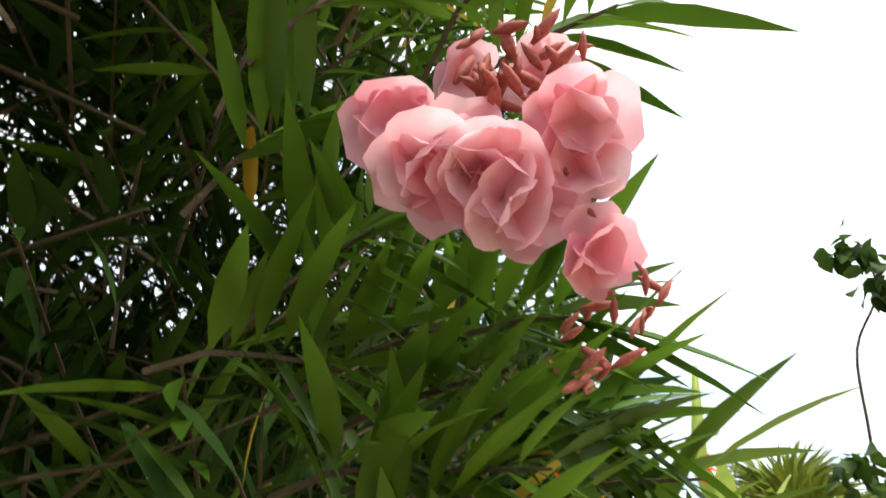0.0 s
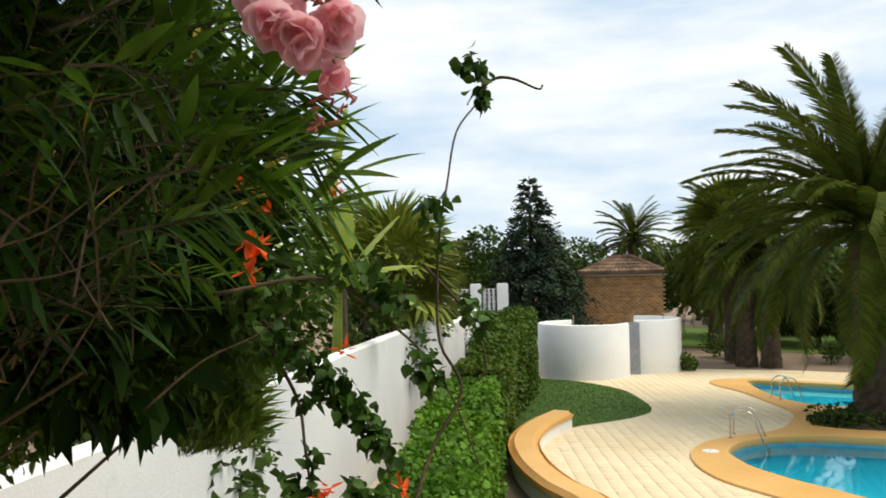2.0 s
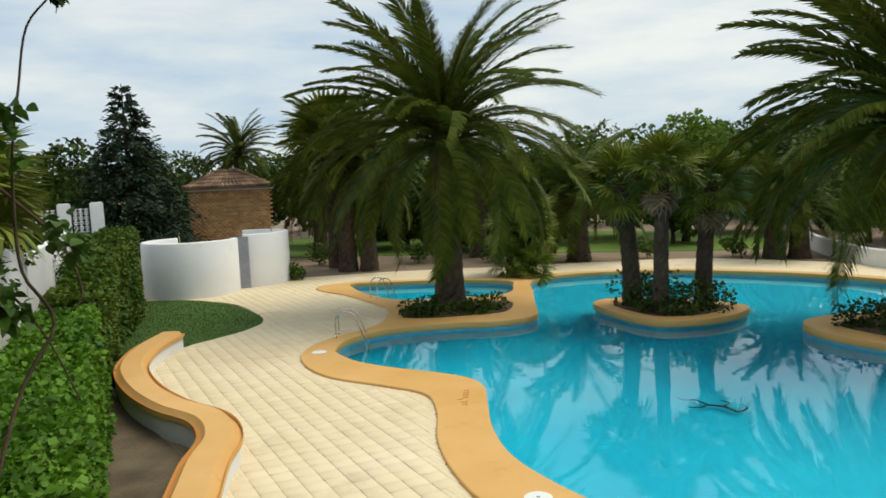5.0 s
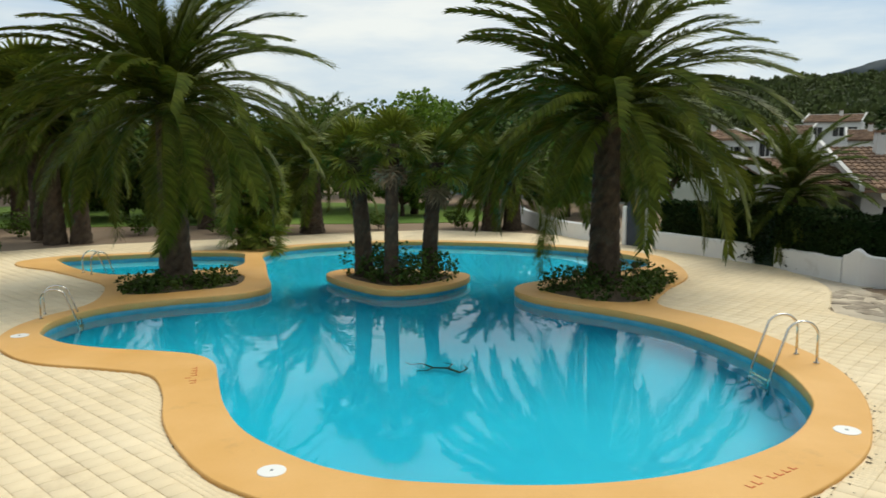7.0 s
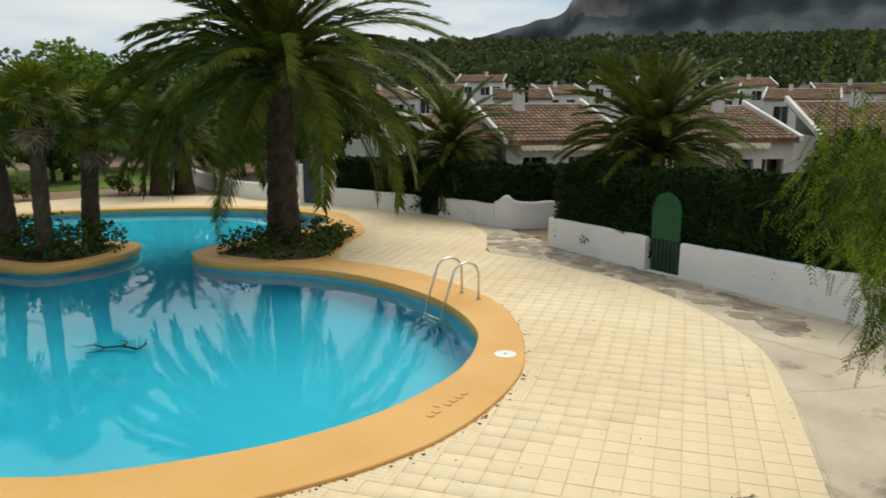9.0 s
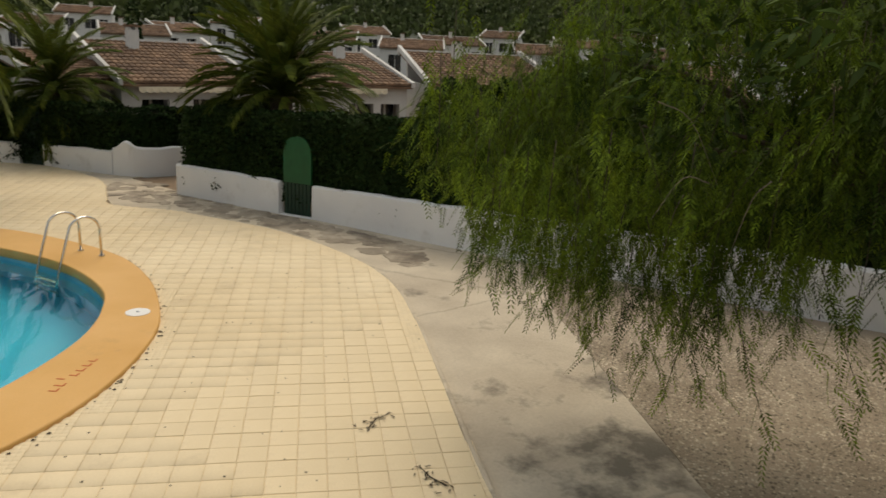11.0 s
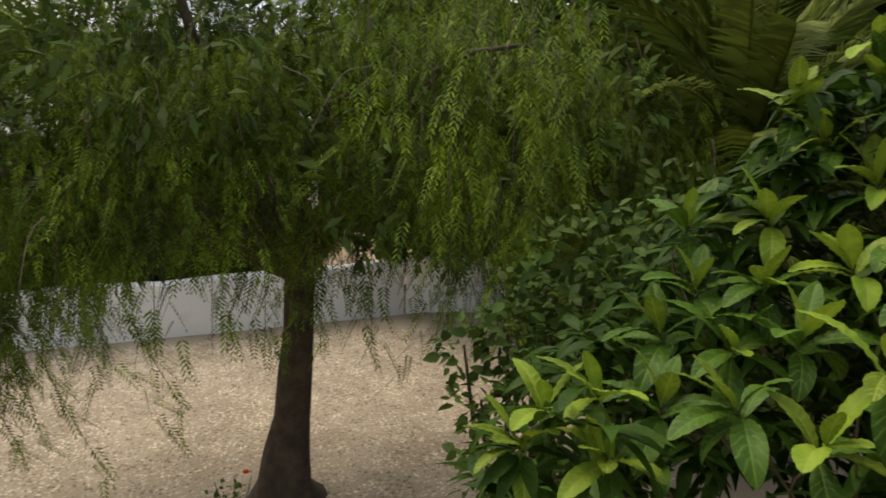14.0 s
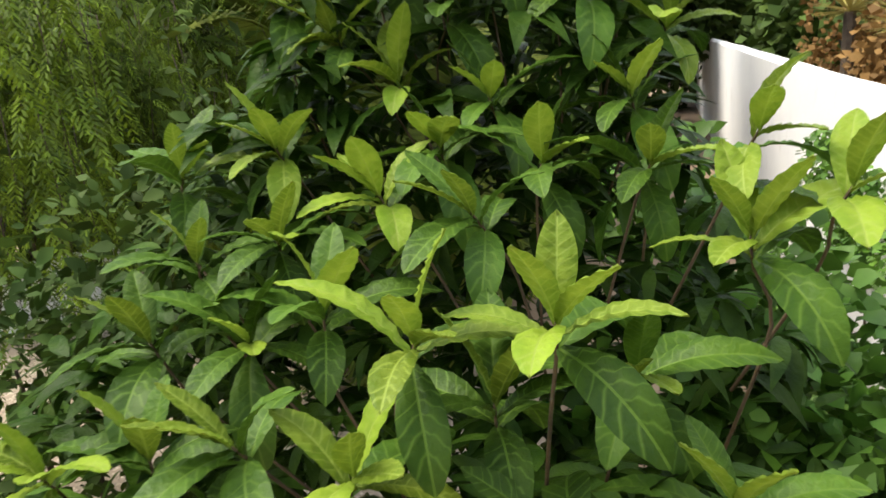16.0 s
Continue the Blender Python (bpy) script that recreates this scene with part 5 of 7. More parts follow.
LABEL_VILLA = "white rendered villa with brown clay tile roof"
for k, (x, y, w, d, e, r, off) in enumerate(((14.9, 27.6, 3.2, 4.5, 2.75, 3.7, 28), (18.0, 25.8, 5.2, 5.0, 2.75, 4.2, 22), (22.8, 22.0, 5.5, 5.0, 2.9, 4.1, 22), (28.0, 18.0, 6, 5.5, 3.0, 4.3, 20), (31, 11, 6, 5, 3.0, 4.3, 15), (31, 3, 6, 5, 3, 4.3, 10), (30, -6, 6, 5, 3, 4.3, 5))):
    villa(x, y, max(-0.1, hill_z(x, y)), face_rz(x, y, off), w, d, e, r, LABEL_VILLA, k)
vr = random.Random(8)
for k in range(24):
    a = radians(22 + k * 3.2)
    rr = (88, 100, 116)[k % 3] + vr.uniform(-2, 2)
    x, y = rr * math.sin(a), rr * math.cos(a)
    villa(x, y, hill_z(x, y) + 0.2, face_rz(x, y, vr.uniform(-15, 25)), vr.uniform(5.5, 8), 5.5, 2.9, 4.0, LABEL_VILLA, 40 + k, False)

# brick pavilion behind the conifer
bh = thing("brick_pavilion", "small yellow-brown brick building with hipped clay tile roof", "house", pose(-25.0, 36.1, -0.1, rz=34.0))
part("wall", box(bmesh.new(), -2.2, 2.2, -0.1, 3.6, 0, 4.25), M["mortar"], bh)
part("eave_board", box(bmesh.new(), -2.42, 2.42, -0.32, 3.8, 4.25, 4.42, 0.02), M["white_far"], bh)
bv = [(-0.5, 0, -0.5), (0.5, 0, -0.5), (0.5, 0, 0.5), (-0.5, 0, 0.5), (-0.5, -1, -0.5), (0.5, -1, -0.5), (0.5, -1, 0.5), (-0.5, -1, 0.5)]
bf = [(4, 5, 6, 7), (0, 1, 5, 4), (1, 2, 6, 5), (2, 3, 7, 6), (3, 0, 4, 7)]
bm_mats = []
for r in range(34):
    for c in range(16):
        bm_mats.append(Matrix.Translation((-2.05 + c * 0.275 + 0.13 * (r % 2), -0.1, 0.12 + r * 0.122)) @ Matrix.Diagonal((0.255, vr.uniform(0.012, 0.03), 0.105, 1)))
part("bricks", fast_mesh("bricks", *scatter(bv, bf, bm_mats), M["brick"]), parent=bh)["kind"] = "stuff"
hip = []
for rzz, off in ((0, (0, -0.4)), (90, (2.5, 1.75)), (-90, (-2.5, 1.75)), (180, (0, 3.9))):
    n_v, n_f = tile_roof(5.0 if rzz in (0, 180) else 4.3, 2.2, 1.0)
    n_v = [(px * max(0.03, 1 - py / 2.75), py, pz) for px, py, pz in n_v]
    m4 = Matrix.Translation((off[0], off[1], 4.42)) @ Matrix.Rotation(radians(rzz), 4, "Z")
    hip.append(([m4 @ Vector(q) for q in n_v], n_f))
part("roof", mesh_of("roof", *join(*hip), M["roof_tile"]), parent=bh)

# dark garden door in the far wall
gd = thing("garden_door", "dark blue-grey door between the white garden walls", "door", pose(8.82, 31.15, -0.05, rz=-57))
part("leaf", box(bmesh.new(), -0.5, 0.5, -0.04, 0.04, 0, 1.9, 0.01), M["door_blue"], gd)
part("post", box(bmesh.new(), -0.72, -0.5, -0.1, 0.1, 0, 1.7, 0.02), M["white"], gd)
part("post", box(bmesh.new(), 0.5, 0.72, -0.1, 0.1, 0, 1.7, 0.02), M["white"], gd)

# ---- hill, woods and mountain ----
na, nr = 120, 40
radii = [36 * (720 / 36) ** (j / (nr - 1)) for j in range(nr)]
hv = [(r * math.sin(radians(-30 + 175 * i / (na - 1))), r * math.cos(radians(-30 + 175 * i / (na - 1))), 0) for i in range(na) for r in radii]
hv = [(x, y, hill_z(x, y)) for x, y, z in hv]
hf = [(i * nr + j, i * nr + j + 1, (i + 1) * nr + j + 1, (i + 1) * nr + j) for i in range(na - 1) for j in range(nr - 1)]
tagged(part("hillside", fast_mesh("hillside", hv, hf, M["scrub"], True)), "wooded green hillside rising behind the villas", "hill", kind="structure")
tuft = []
for q in range(58):
    d = rand_dir(-0.2, 1)
    tuft.append(turn(d * rnd.uniform(0.34, 0.52) + Vector((0, 0, 0.45)), d + rand_dir() * 0.8, 0.24, q))
tuft_v, tuft_f = scatter(*CLUMP_LEAF, tuft)
wm = []
for q in range(4800):
    a = radians(rnd.uniform(-12, 118))
    r = 128 + 345 * rnd.random() ** 1.1
    x, y = r * math.sin(a), r * math.cos(a)
    s = rnd.uniform(2.2, 5.0) * (0.75 + r / 600)
    wm.append(Matrix.Translation((x, y, hill_z(x, y) - 0.4)) @ Matrix.Rotation(rnd.uniform(0, 6.28), 4, "Z") @ Matrix.Diagonal((s, s, s * rnd.uniform(0.8, 1.3), 1)))
tagged(part("hill_woods", fast_mesh("hill_woods", *scatter(tuft_v, tuft_f, wm), M["hill_leaf"])), "dark green pine woods covering the hillside", "woods", kind="stuff")
# cypress by the villas
for x, y, h in ((24.5, 40.0, 6.2), (13.5, 30.5, 3.4), (33, 34, 5.5)):
    cs = [(0, 0, h * 0.2, 0.4, 0.4, h * 0.25), (0, 0, h * 0.5, 0.45, 0.45, h * 0.3), (0, 0, h * 0.78, 0.28, 0.28, h * 0.24)]
    ob = thing("cypress", "slim dark cypress among the white villas", "tree", pose(x, y, max(0, hill_z(x, y))), "cypresses")
    part("trunk", mesh_of("trunk", *tube([(0, 0, -0.3), (0, 0, h * 0.7)], [0.1, 0.03], 6), M["bark"]), parent=ob)
    part("crown", fast_mesh("crown", *scatter(*CLUMP_LEAF, leaf_cloud(cs, 700, 0.28)), M["hedge_dark"]), parent=ob)

# mountain with a cliff top, far away; its slope is coloured bluish for haze
prof_a = [2, 12, 20, 24, 26.8, 28.9, 30.7, 32.3, 33.7, 34.5, 35.1, 35.6, 36.5, 38, 40.3, 43.2, 48, 54, 62, 75, 90]
prof_h = [60, 85, 125, 160, 200, 212, 238, 254, 270, 282, 326, 352, 356, 340, 341, 349, 372, 385, 360, 260, 120]
mv, mf, cf = [], [], []
cols, rows_n = 260, 26
for i in range(cols):
    a = 2 + 88 * i / (cols - 1)
    h = float(np.interp(a, prof_a, prof_h)) * (1 + 0.016 * noise.noise(Vector((a * 0.9, 1, 0))))
    for j in range(rows_n):
        t = j / (rows_n - 1)
        cliff = t ** 1.0 if t < 0.72 else 0.72 + (t - 0.72)
        rr = 2000 + 520 * (t / 0.72 if t < 0.72 else 1.0 + (t - 0.72) * 0.18) + 70 * noise.noise(Vector((a * 0.6, t * 4, 3)))
        mv.append((rr * math.sin(radians(a)), rr * math.cos(radians(a)), -10 + (h + 10) * cliff + (14 * (1 - t) + 2) * noise.noise(Vector((a * 1.7, t * 7, 0))) * t))
for i in range(cols - 1):
    for j in range(rows_n - 1):
        o = i * rows_n + j
        (cf if j >= 19 + 3 * noise.noise(Vector((i * 0.21, 5, 0))) and 34.8 < 2 + 88 * i / (cols - 1) < 39.0 else mf).append((o, o + 1, o + rows_n + 1, o + rows_n))
mountain = part("mountain", fast_mesh("mountain", mv, mf, M["slope"], True))
tagged(mountain, "dark blue-green mountain slope, haze put into its colour, under a flat cliff top", "mountain", kind="structure")
part("cliff", fast_mesh("cliff", mv, cf, M["cliff"]), parent=mountain, label="bare beige rock cliff")


# ---- plants near the terrace; aim() gives a place by bearing, elevation and distance from the terrace corner ----
def aim(az, el, d, eye=(0, 0, 4.3)):
    a, e = radians(az), radians(el)
    return Vector((eye[0] + d * math.sin(a) * math.cos(e), eye[1] + d * math.cos(a) * math.cos(e), eye[2] + d * math.sin(e)))


# oleander
ole = thing("oleander", "large oleander shrub with pink double flowers and narrow leaves", "shrub", pose(-2.2, -0.6, -0.1))
OB = Vector((-2.2, -0.6, -0.1))
ole_leaf = leaf_template(0.13, 0.018, 0.3, 0.12, 3)
ole_inner = leaf_template(0.13, 0.018, 0.3, 0.12, 2)
stems, green, dark, yellow, lit_edge = [], [], [], [], []
og = random.Random(21)


def ole_edge(el):
    return float(np.interp(el, [-40, -13, -3, 5, 10, 25, 50], [-74, -68, -63, -58.5, -57, -56.5, -60]))


def ole_stem(p, way, n=15, length=0.34, tone=None):
    way = way.normalized()
    bend = rand_dir() * 0.2 + Vector((0, 0, -0.15))
    pts = [p - way * length * 0.6, p, p + way * length * 0.5 + bend * 0.05, p + way * length + bend * 0.12]
    stems.append(tube([q - OB for q in pts], [0.0032, 0.003, 0.0025, 0.0015], 4))
    for k in range(n):
        t = k / n
        base = p + way * length * t + bend * 0.12 * t * t
        out = way.orthogonal().normalized()
        out = Matrix.Rotation(k * 2.1 + og.uniform(-0.3, 0.3), 3, way) @ out
        d = way * og.uniform(0.5, 1.0) + out * og.uniform(0.6, 1.0) + Vector((0, 0, -0.12))
        m = turn(base - OB, d, og.uniform(0.7, 1.25), og.uniform(-0.5, 0.5))
        (yellow if og.random() < 0.012 else (tone if tone is not None else (green if og.random() < 0.7 else dark))).append(m)


def ole_floor(az):
    """The lowest elevation that the shrub reaches at a bearing; the white wall shows below it."""
    return float(np.interp(az, [-130, -100, -84, -78, -72, -68, -63, -58], [-31, -20, -14.5, -12, -10.3, -8.8, -6.5, -3]))


made = 0
while made < 2100:
    el = og.uniform(-42, 52)
    d = 1.15 + 1.9 * og.random() ** 0.9 + (0.25 if el < -5 else 0)
    az = ole_edge(el) - math.degrees(math.atan(0.30 / d)) - 62 * og.random() ** 1.1
    if az < -74 and el < 12:
        d = max(d, 1.15 + min(0.8, 0.05 * (12 - el)))
    if el < ole_floor(az) + math.degrees(math.atan(0.26 / d)):
        continue
    p = aim(az, el, d)
    if (p - Vector((-0.475, 0.346, 4.39))).length < 0.85:
        continue
    made += 1
    way = rand_dir() + Vector((0.1, 0.15, 0.25)) + (p - Vector((-2.2, 0.2, 3.4))).normalized() * 0.7
    # Stems deep in the shrub mostly take the shade-dark leaf copy
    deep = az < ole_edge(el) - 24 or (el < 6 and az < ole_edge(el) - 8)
    ole_stem(p, way, 15, 0.28, dark if deep and og.random() < 0.8 else (lit_edge if az > ole_edge(el) - 14 and og.random() < 0.35 else None))
made = 0
while made < 700:
    el = og.uniform(-48, 40)
    az = ole_edge(el) - 10 - 62 * og.random()
    if el < ole_floor(az) + 6:
        continue
    made += 1
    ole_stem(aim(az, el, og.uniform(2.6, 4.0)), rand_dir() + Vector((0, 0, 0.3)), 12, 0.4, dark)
# Edge stems by the flowers, coloured with the lit leaf copy
for az, el, d, wx in ((-67, 8, 1.08, 1), (-66, 6, 1.12, 1), (-68, 10, 1.1, 1), (-65, 9.5, 1.1, 1), (-66, 27, 1.1, 0.4), (-63, 28, 1.12, 0.3), (-69, 17, 1.12, 0.6), (-68, 13.5, 1.12, 0.8), (-66, 12, 1.14, 0.6), (-69, 4, 1.15, 0.8), (-60, 26, 1.14, 0.3), (-60, 30, 1.2, 0.5), (-59, 24.5, 1.2, 0.5), (-70, 22, 1.1, 0.3), (-72, 15, 1.1, 0.5), (-62, 14, 1.12, 0.8), (-61, 11, 1.15, 0.9), (-60.5, 8, 1.2, 0.9), (-60, 5, 1.25, 0.9)):
    ole_stem(aim(az, el, d), Vector((0.62 * wx, 0.78 * wx, 0.15)) + rand_dir() * 0.15, 15, 0.09, lit_edge)
for k in range(16):
    p = aim(ole_edge(0) - og.uniform(12, 55), og.uniform(-10, 30), og.uniform(1.7, 2.6))
    base = Vector((-2.2 + og.uniform(-0.4, 0.4), -0.6 + og.uniform(-0.5, 0.3), -0.1))
    mid = (p + base) / 2 + Vector((og.uniform(-0.4, 0.0), og.uniform(-0.5, -0.1), 1.2))
    stems.append(tube([Vector(q) - OB for q in smooth_line([base, mid, p], 5)], [0.018 - 0.0014 * i for i in range(11)], 5))
# Stems overhead, out of view, added to cast shade on the leaves below
for k in range(420):
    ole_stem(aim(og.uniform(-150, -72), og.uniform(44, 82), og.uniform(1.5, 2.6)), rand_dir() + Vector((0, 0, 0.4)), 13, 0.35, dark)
# Backing leaves, coloured as if in shade, close the inside of the shrub
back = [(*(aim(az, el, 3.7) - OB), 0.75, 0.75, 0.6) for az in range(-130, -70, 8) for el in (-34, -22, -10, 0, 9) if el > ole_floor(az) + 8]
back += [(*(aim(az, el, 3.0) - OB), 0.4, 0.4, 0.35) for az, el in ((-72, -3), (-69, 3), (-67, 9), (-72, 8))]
part("back_foliage", fast_mesh("back_foliage", *scatter(*CLUMP_LEAF, [m @ Matrix.Diagonal((0.35, 1, 1, 1)) for m in leaf_cloud(back, 24000, 0.18)]), M["oleander_shaded"]), parent=ole)
part("branchwork", mesh_of("branchwork", *join(*stems), M["twig"]), parent=ole)
part("foliage", fast_mesh("foliage", *scatter(*ole_leaf, green), M["oleander_leaf"]), parent=ole)
part("young_foliage", fast_mesh("young_foliage", *scatter(*ole_leaf, lit_edge), M["oleander_lit"]), parent=ole, label="outer shoots in a brighter leaf colour that paints the light on them")
part("inner_foliage", fast_mesh("inner_foliage", *scatter(*ole_inner, dark), M["oleander_shaded"]), parent=ole)
part("withered_foliage", fast_mesh("withered_foliage", *scatter(*ole_leaf, yellow), M["yellow_leaf"]), parent=ole, label="withered yellow leaves")
for az0, el0, az1, el1, d in ((-84, -2, -72, 7, 1.25), (-86, -3, -70, 3, 1.3), (-92, 8, -68, 14, 1.25), (-80, 0, -74, 9, 1.2), (-70, -9, -58, -1, 2.0)):
    a, b = aim(az0, el0, d), aim(az1, el1, d)
    pts = [a, (a * 2 + b) / 3 + Vector((0, 0, 0.02)), (a + b * 2) / 3 + Vector((0, 0, -0.01)), b]
    part("bare_branch", mesh_of("bare_branch", *tube([Vector(q) - OB for q in smooth_line(pts, 4)], [0.0036 - 0.00022 * i for i in range(13)], 6), M["twig"], True), parent=ole, label="bare brown branch")

# flower: ruffled petals in two rings
def petal_mesh():
    v, f = [], []
    for i in range(6):
        t = i / 5
        w = 0.72 * math.sin(math.pi * (0.10 + 0.72 * t)) ** 0.9
        for j in range(5):
            s = (j - 2) / 2
            v.append((s * w, t, 0.42 * t * t * 0.6 + 0.16 * s * s + 0.06 * math.sin(j * 2.2 + i * 1.3) * t))
    for i in range(5):
        for j in range(4):
            a = i * 5 + j
            f.append((a, a + 1, a + 6, a + 5))
    return v, f


PV, PF = petal_mesh()
for az, el, d, r, out in ((-61.9, 20.6, 1.0, 0.034, 10), (-60.9, 19.0, 0.985, 0.036, 10), (-60.0, 18.8, 0.99, 0.034, 9), (-58.9, 18.2, 0.98, 0.036, 10), (-58.6, 16.9, 0.985, 0.031, 9), (-55.8, 19.2, 1.0, 0.033, 10), (-56.2, 17.6, 1.0, 0.027, 8), (-56.6, 15.1, 1.0, 0.027, 9), (-57.0, 21.8, 1.05, 0.028, 8), (-59.8, 22.6, 1.06, 0.028, 8), (-57.4, 18.6, 1.02, 0.026, 7)):
    c = aim(az, el, d)
    face = (Vector((0, 0, 4.3)) - c).normalized() * 0.8 + Vector((0.2, 0.15, -0.25)) + rand_dir() * 0.35
    q = face.normalized().to_track_quat("Z", "Y").to_matrix().to_4x4()
    mats = []
    out = max(6, out - 2)
    for k in range(out):
        ring = k % 2
        mats.append(Matrix.Translation(c - OB) @ q @ Matrix.Rotation(k * 2.0 * math.pi / out * 1.0 + og.uniform(-0.2, 0.2), 4, "Z") @ Matrix.Rotation(radians(4 + 30 * ring + og.uniform(-16, 14)), 4, "X") @ Matrix.Diagonal((r * og.uniform(0.78, 1.0), r * (0.95 - 0.25 * ring) * og.uniform(0.9, 1.15), r, 1)))
    part("flower", fast_mesh("flower", *scatter(PV, PF, mats), M["petal"], True), parent=ole, label="pink ruffled double flower")
bud_v, bud_f = tube([(0, 0, 0), (0, 0.4, 0), (0, 0.8, 0), (0, 1, 0)], [0.05, 0.16, 0.10, 0.01], 6)
for az, el, n, s in ((-57.6, 20.6, 18, 0.024), (-57.6, 12.4, 14, 0.017), (-56.4, 21.0, 12, 0.02), (-56.0, 13.4, 10, 0.015), (-58.6, 22.0, 12, 0.022), (-56.8, 17.0, 8, 0.016)):
    c = aim(az, el, 1.01)
    for _ in range(n):
        part("bud", mesh_of("bud", bud_v, bud_f, M["bud"], True), parent=ole, m=turn(c - OB + rand_dir() * 0.02, rand_dir() + Vector((0.5, 0.3, 0.4)), s * og.uniform(0.7, 1.3)))

# orange-flowered climber between oleander and wall
clm = thing("climbing_shrub", "leafy green climber with orange trumpet flowers", "shrub", pose(-3.2, -0.6, -0.1))
CB = Vector((-3.2, -0.6, -0.1))
cs = [(*(aim(az, el, d) - CB), r, r, r * 0.8) for az, el, d, r in ((-64, 1, 3.0, 0.4), (-62, 3, 3.4, 0.3), (-63, -2, 3.2, 0.35), (-67, -3, 3.2, 0.35), (-61, -1, 3.6, 0.22), (-72, -3, 3.2, 0.4), (-72, 0, 3.4, 0.5), (-78, -4, 3.2, 0.45), (-82, -6, 3.4, 0.5))]
part("branchwork", mesh_of("branchwork", *join(*[tube([(0.05 * i, 0, 0), (c[0] * 0.3, c[1] * 0.25, c[2] * 0.85), c[:3]], [0.03, 0.015, 0.006], 5) for i, c in enumerate(cs)]), M["bark"]), parent=clm)
part("foliage", fast_mesh("foliage", *scatter(*leaf_template(1.0, 0.42, 0.2, 0.15, 2), leaf_cloud(cs, 9000, 0.062)), M["mid_leaf"]), parent=clm)
for az, el, d in ((-62.6, 2.8, 1.9), (-62.0, 2.4, 1.9), (-62.7, 0.6, 1.9), (-56.2, 6.8, 2.9), (-61.3, 5.4, 2.6), (-63.2, 7.2, 2.4), (-55.8, -5.4, 2.4), (-57.0, -15.4, 2.4), (-57.6, -16.4, 2.4), (-51.5, -15.5, 2.5)):
    c = aim(az, el, d) - CB
    part("orange_flower", fast_mesh("orange_flower", *scatter(*leaf_template(0.045, 0.02, 0.5, -0.2, 2), [turn(c + rand_dir() * 0.012, rand_dir() + Vector((0.4, -0.2, -0.3)), og.uniform(0.7, 1.2)) for _ in range(9)]), M["flower_orange"]), parent=clm, label="orange trumpet flower")

# needle-leaved bush hanging over the wall by the oleander
rb = thing("rosemary_bush", "fine-leaved green bush spilling over the white wall", "shrub", pose(-5.0, 0.0, -0.1))
RB0 = Vector((-5.0, 0.0, -0.1))
rm = []
for k in range(2400):
    c = aim(og.uniform(-67.8, -62.4), og.uniform(-12.5, -3), og.uniform(4.2, 5.2)) - RB0
    rm.append(turn(c, Vector((0.3, 0.2, 0.6)) + rand_dir() * 0.5, og.uniform(0.16, 0.3), og.uniform(-1, 1)) @ Matrix.Diagonal((0.12, 1, 1, 1)))
part("branchwork", mesh_of("branchwork", *join(*[tube([(0.1 * i - 0.3, 0, 0), (0.1 * i - 0.2, 0.2 * i, 2.6), (0.2 * i, 0.5 * i, 3.5)], [0.03, 0.02, 0.01], 5) for i in range(4)]), M["bark"]), parent=rb)
part("foliage", fast_mesh("foliage", *scatter(*CLUMP_LEAF, rm), M["mid_leaf"]), parent=rb)

# banana plant behind the climber
ban = thing("banana_plant", "banana plant with broad torn yellow-green leaves", "plant", pose(-13.4, 8.9, -0.1))
part("stem", mesh_of("stem", *tube([(0, 0, 0), (0.05, 0, 2.4), (0.1, 0.05, 4.4)], [0.16, 0.13, 0.08], 9), M["banana"]), parent=ban)
def banana_leaf(l, w, droop):
    v, f = [], []
    for i in range(13):
        t = i / 12
        ww = w / 2 * math.sin(math.pi * min(1, 0.12 + 0.85 * t)) ** 0.6 * (1 + 0.10 * (-1) ** i)
        z = -droop * l * t * t
        v += [(-ww, l * t, z - 0.25 * ww), (0, l * t, z), (ww, l * t, z - 0.25 * ww)]
    for i in range(12):
        a = i * 3
        f += [(a, a + 1, a + 4, a + 3), (a + 1, a + 2, a + 5, a + 4)]
    return v, f


for az, el, l, w, dz, dx in ((20, 60, 2.0, 0.55, 0.2, 0.3), (80, 30, 2.1, 0.6, 0.35, 0.2), (140, 40, 1.9, 0.55, 0.4, 0.2), (50, 15, 1.7, 0.55, 0.6, 0.1), (200, 50, 2.0, 0.55, 0.3, 0.2), (280, 55, 1.9, 0.5, 0.3, 0.2), (110, 75, 2.0, 0.5, 0.1, 0.1), (170, 5, 1.6, 0.5, 0.7, 0.1)):
    part("leaf", mesh_of("leaf", *banana_leaf(l, w, dz), M["banana"]), parent=ban, m=Matrix.Translation((0.1, 0.05, 4.2)) @ Matrix.Rotation(radians(-az), 4, "Z") @ Matrix.Rotation(radians(el), 4, "X"))
# cactus-like pale stem that stands up beside the flowers
part("young_leaf", mesh_of("young_leaf", *tube([(0.1, 0.05, 4.2), (-0.1, -0.05, 6.2), (0.27, 0.19, 8.0)], [0.10, 0.17, 0.05], 7), M["banana"], True), parent=ban, label="pale rolled young leaf")

# yucca
yuc = thing("yucca", "spiky yucca rosette rising behind the wall", "plant", pose(-15.2, 10.3, -0.1))
part("trunk", mesh_of("trunk", *tube([(0, 0, 0), (0, 0, 5.5)], [0.18, 0.12], 8), M["palm_bark"]), parent=yuc)
spike = leaf_template(1.0, 0.07, 0.3, 0.05, 2)
part("foliage", fast_mesh("foliage", *scatter(*spike, [turn(Vector((0, 0, 5.5)), rand_dir(-0.4, 1.0), og.uniform(0.7, 1.15)) for _ in range(130)]), M["fan_leaf"]), parent=yuc)
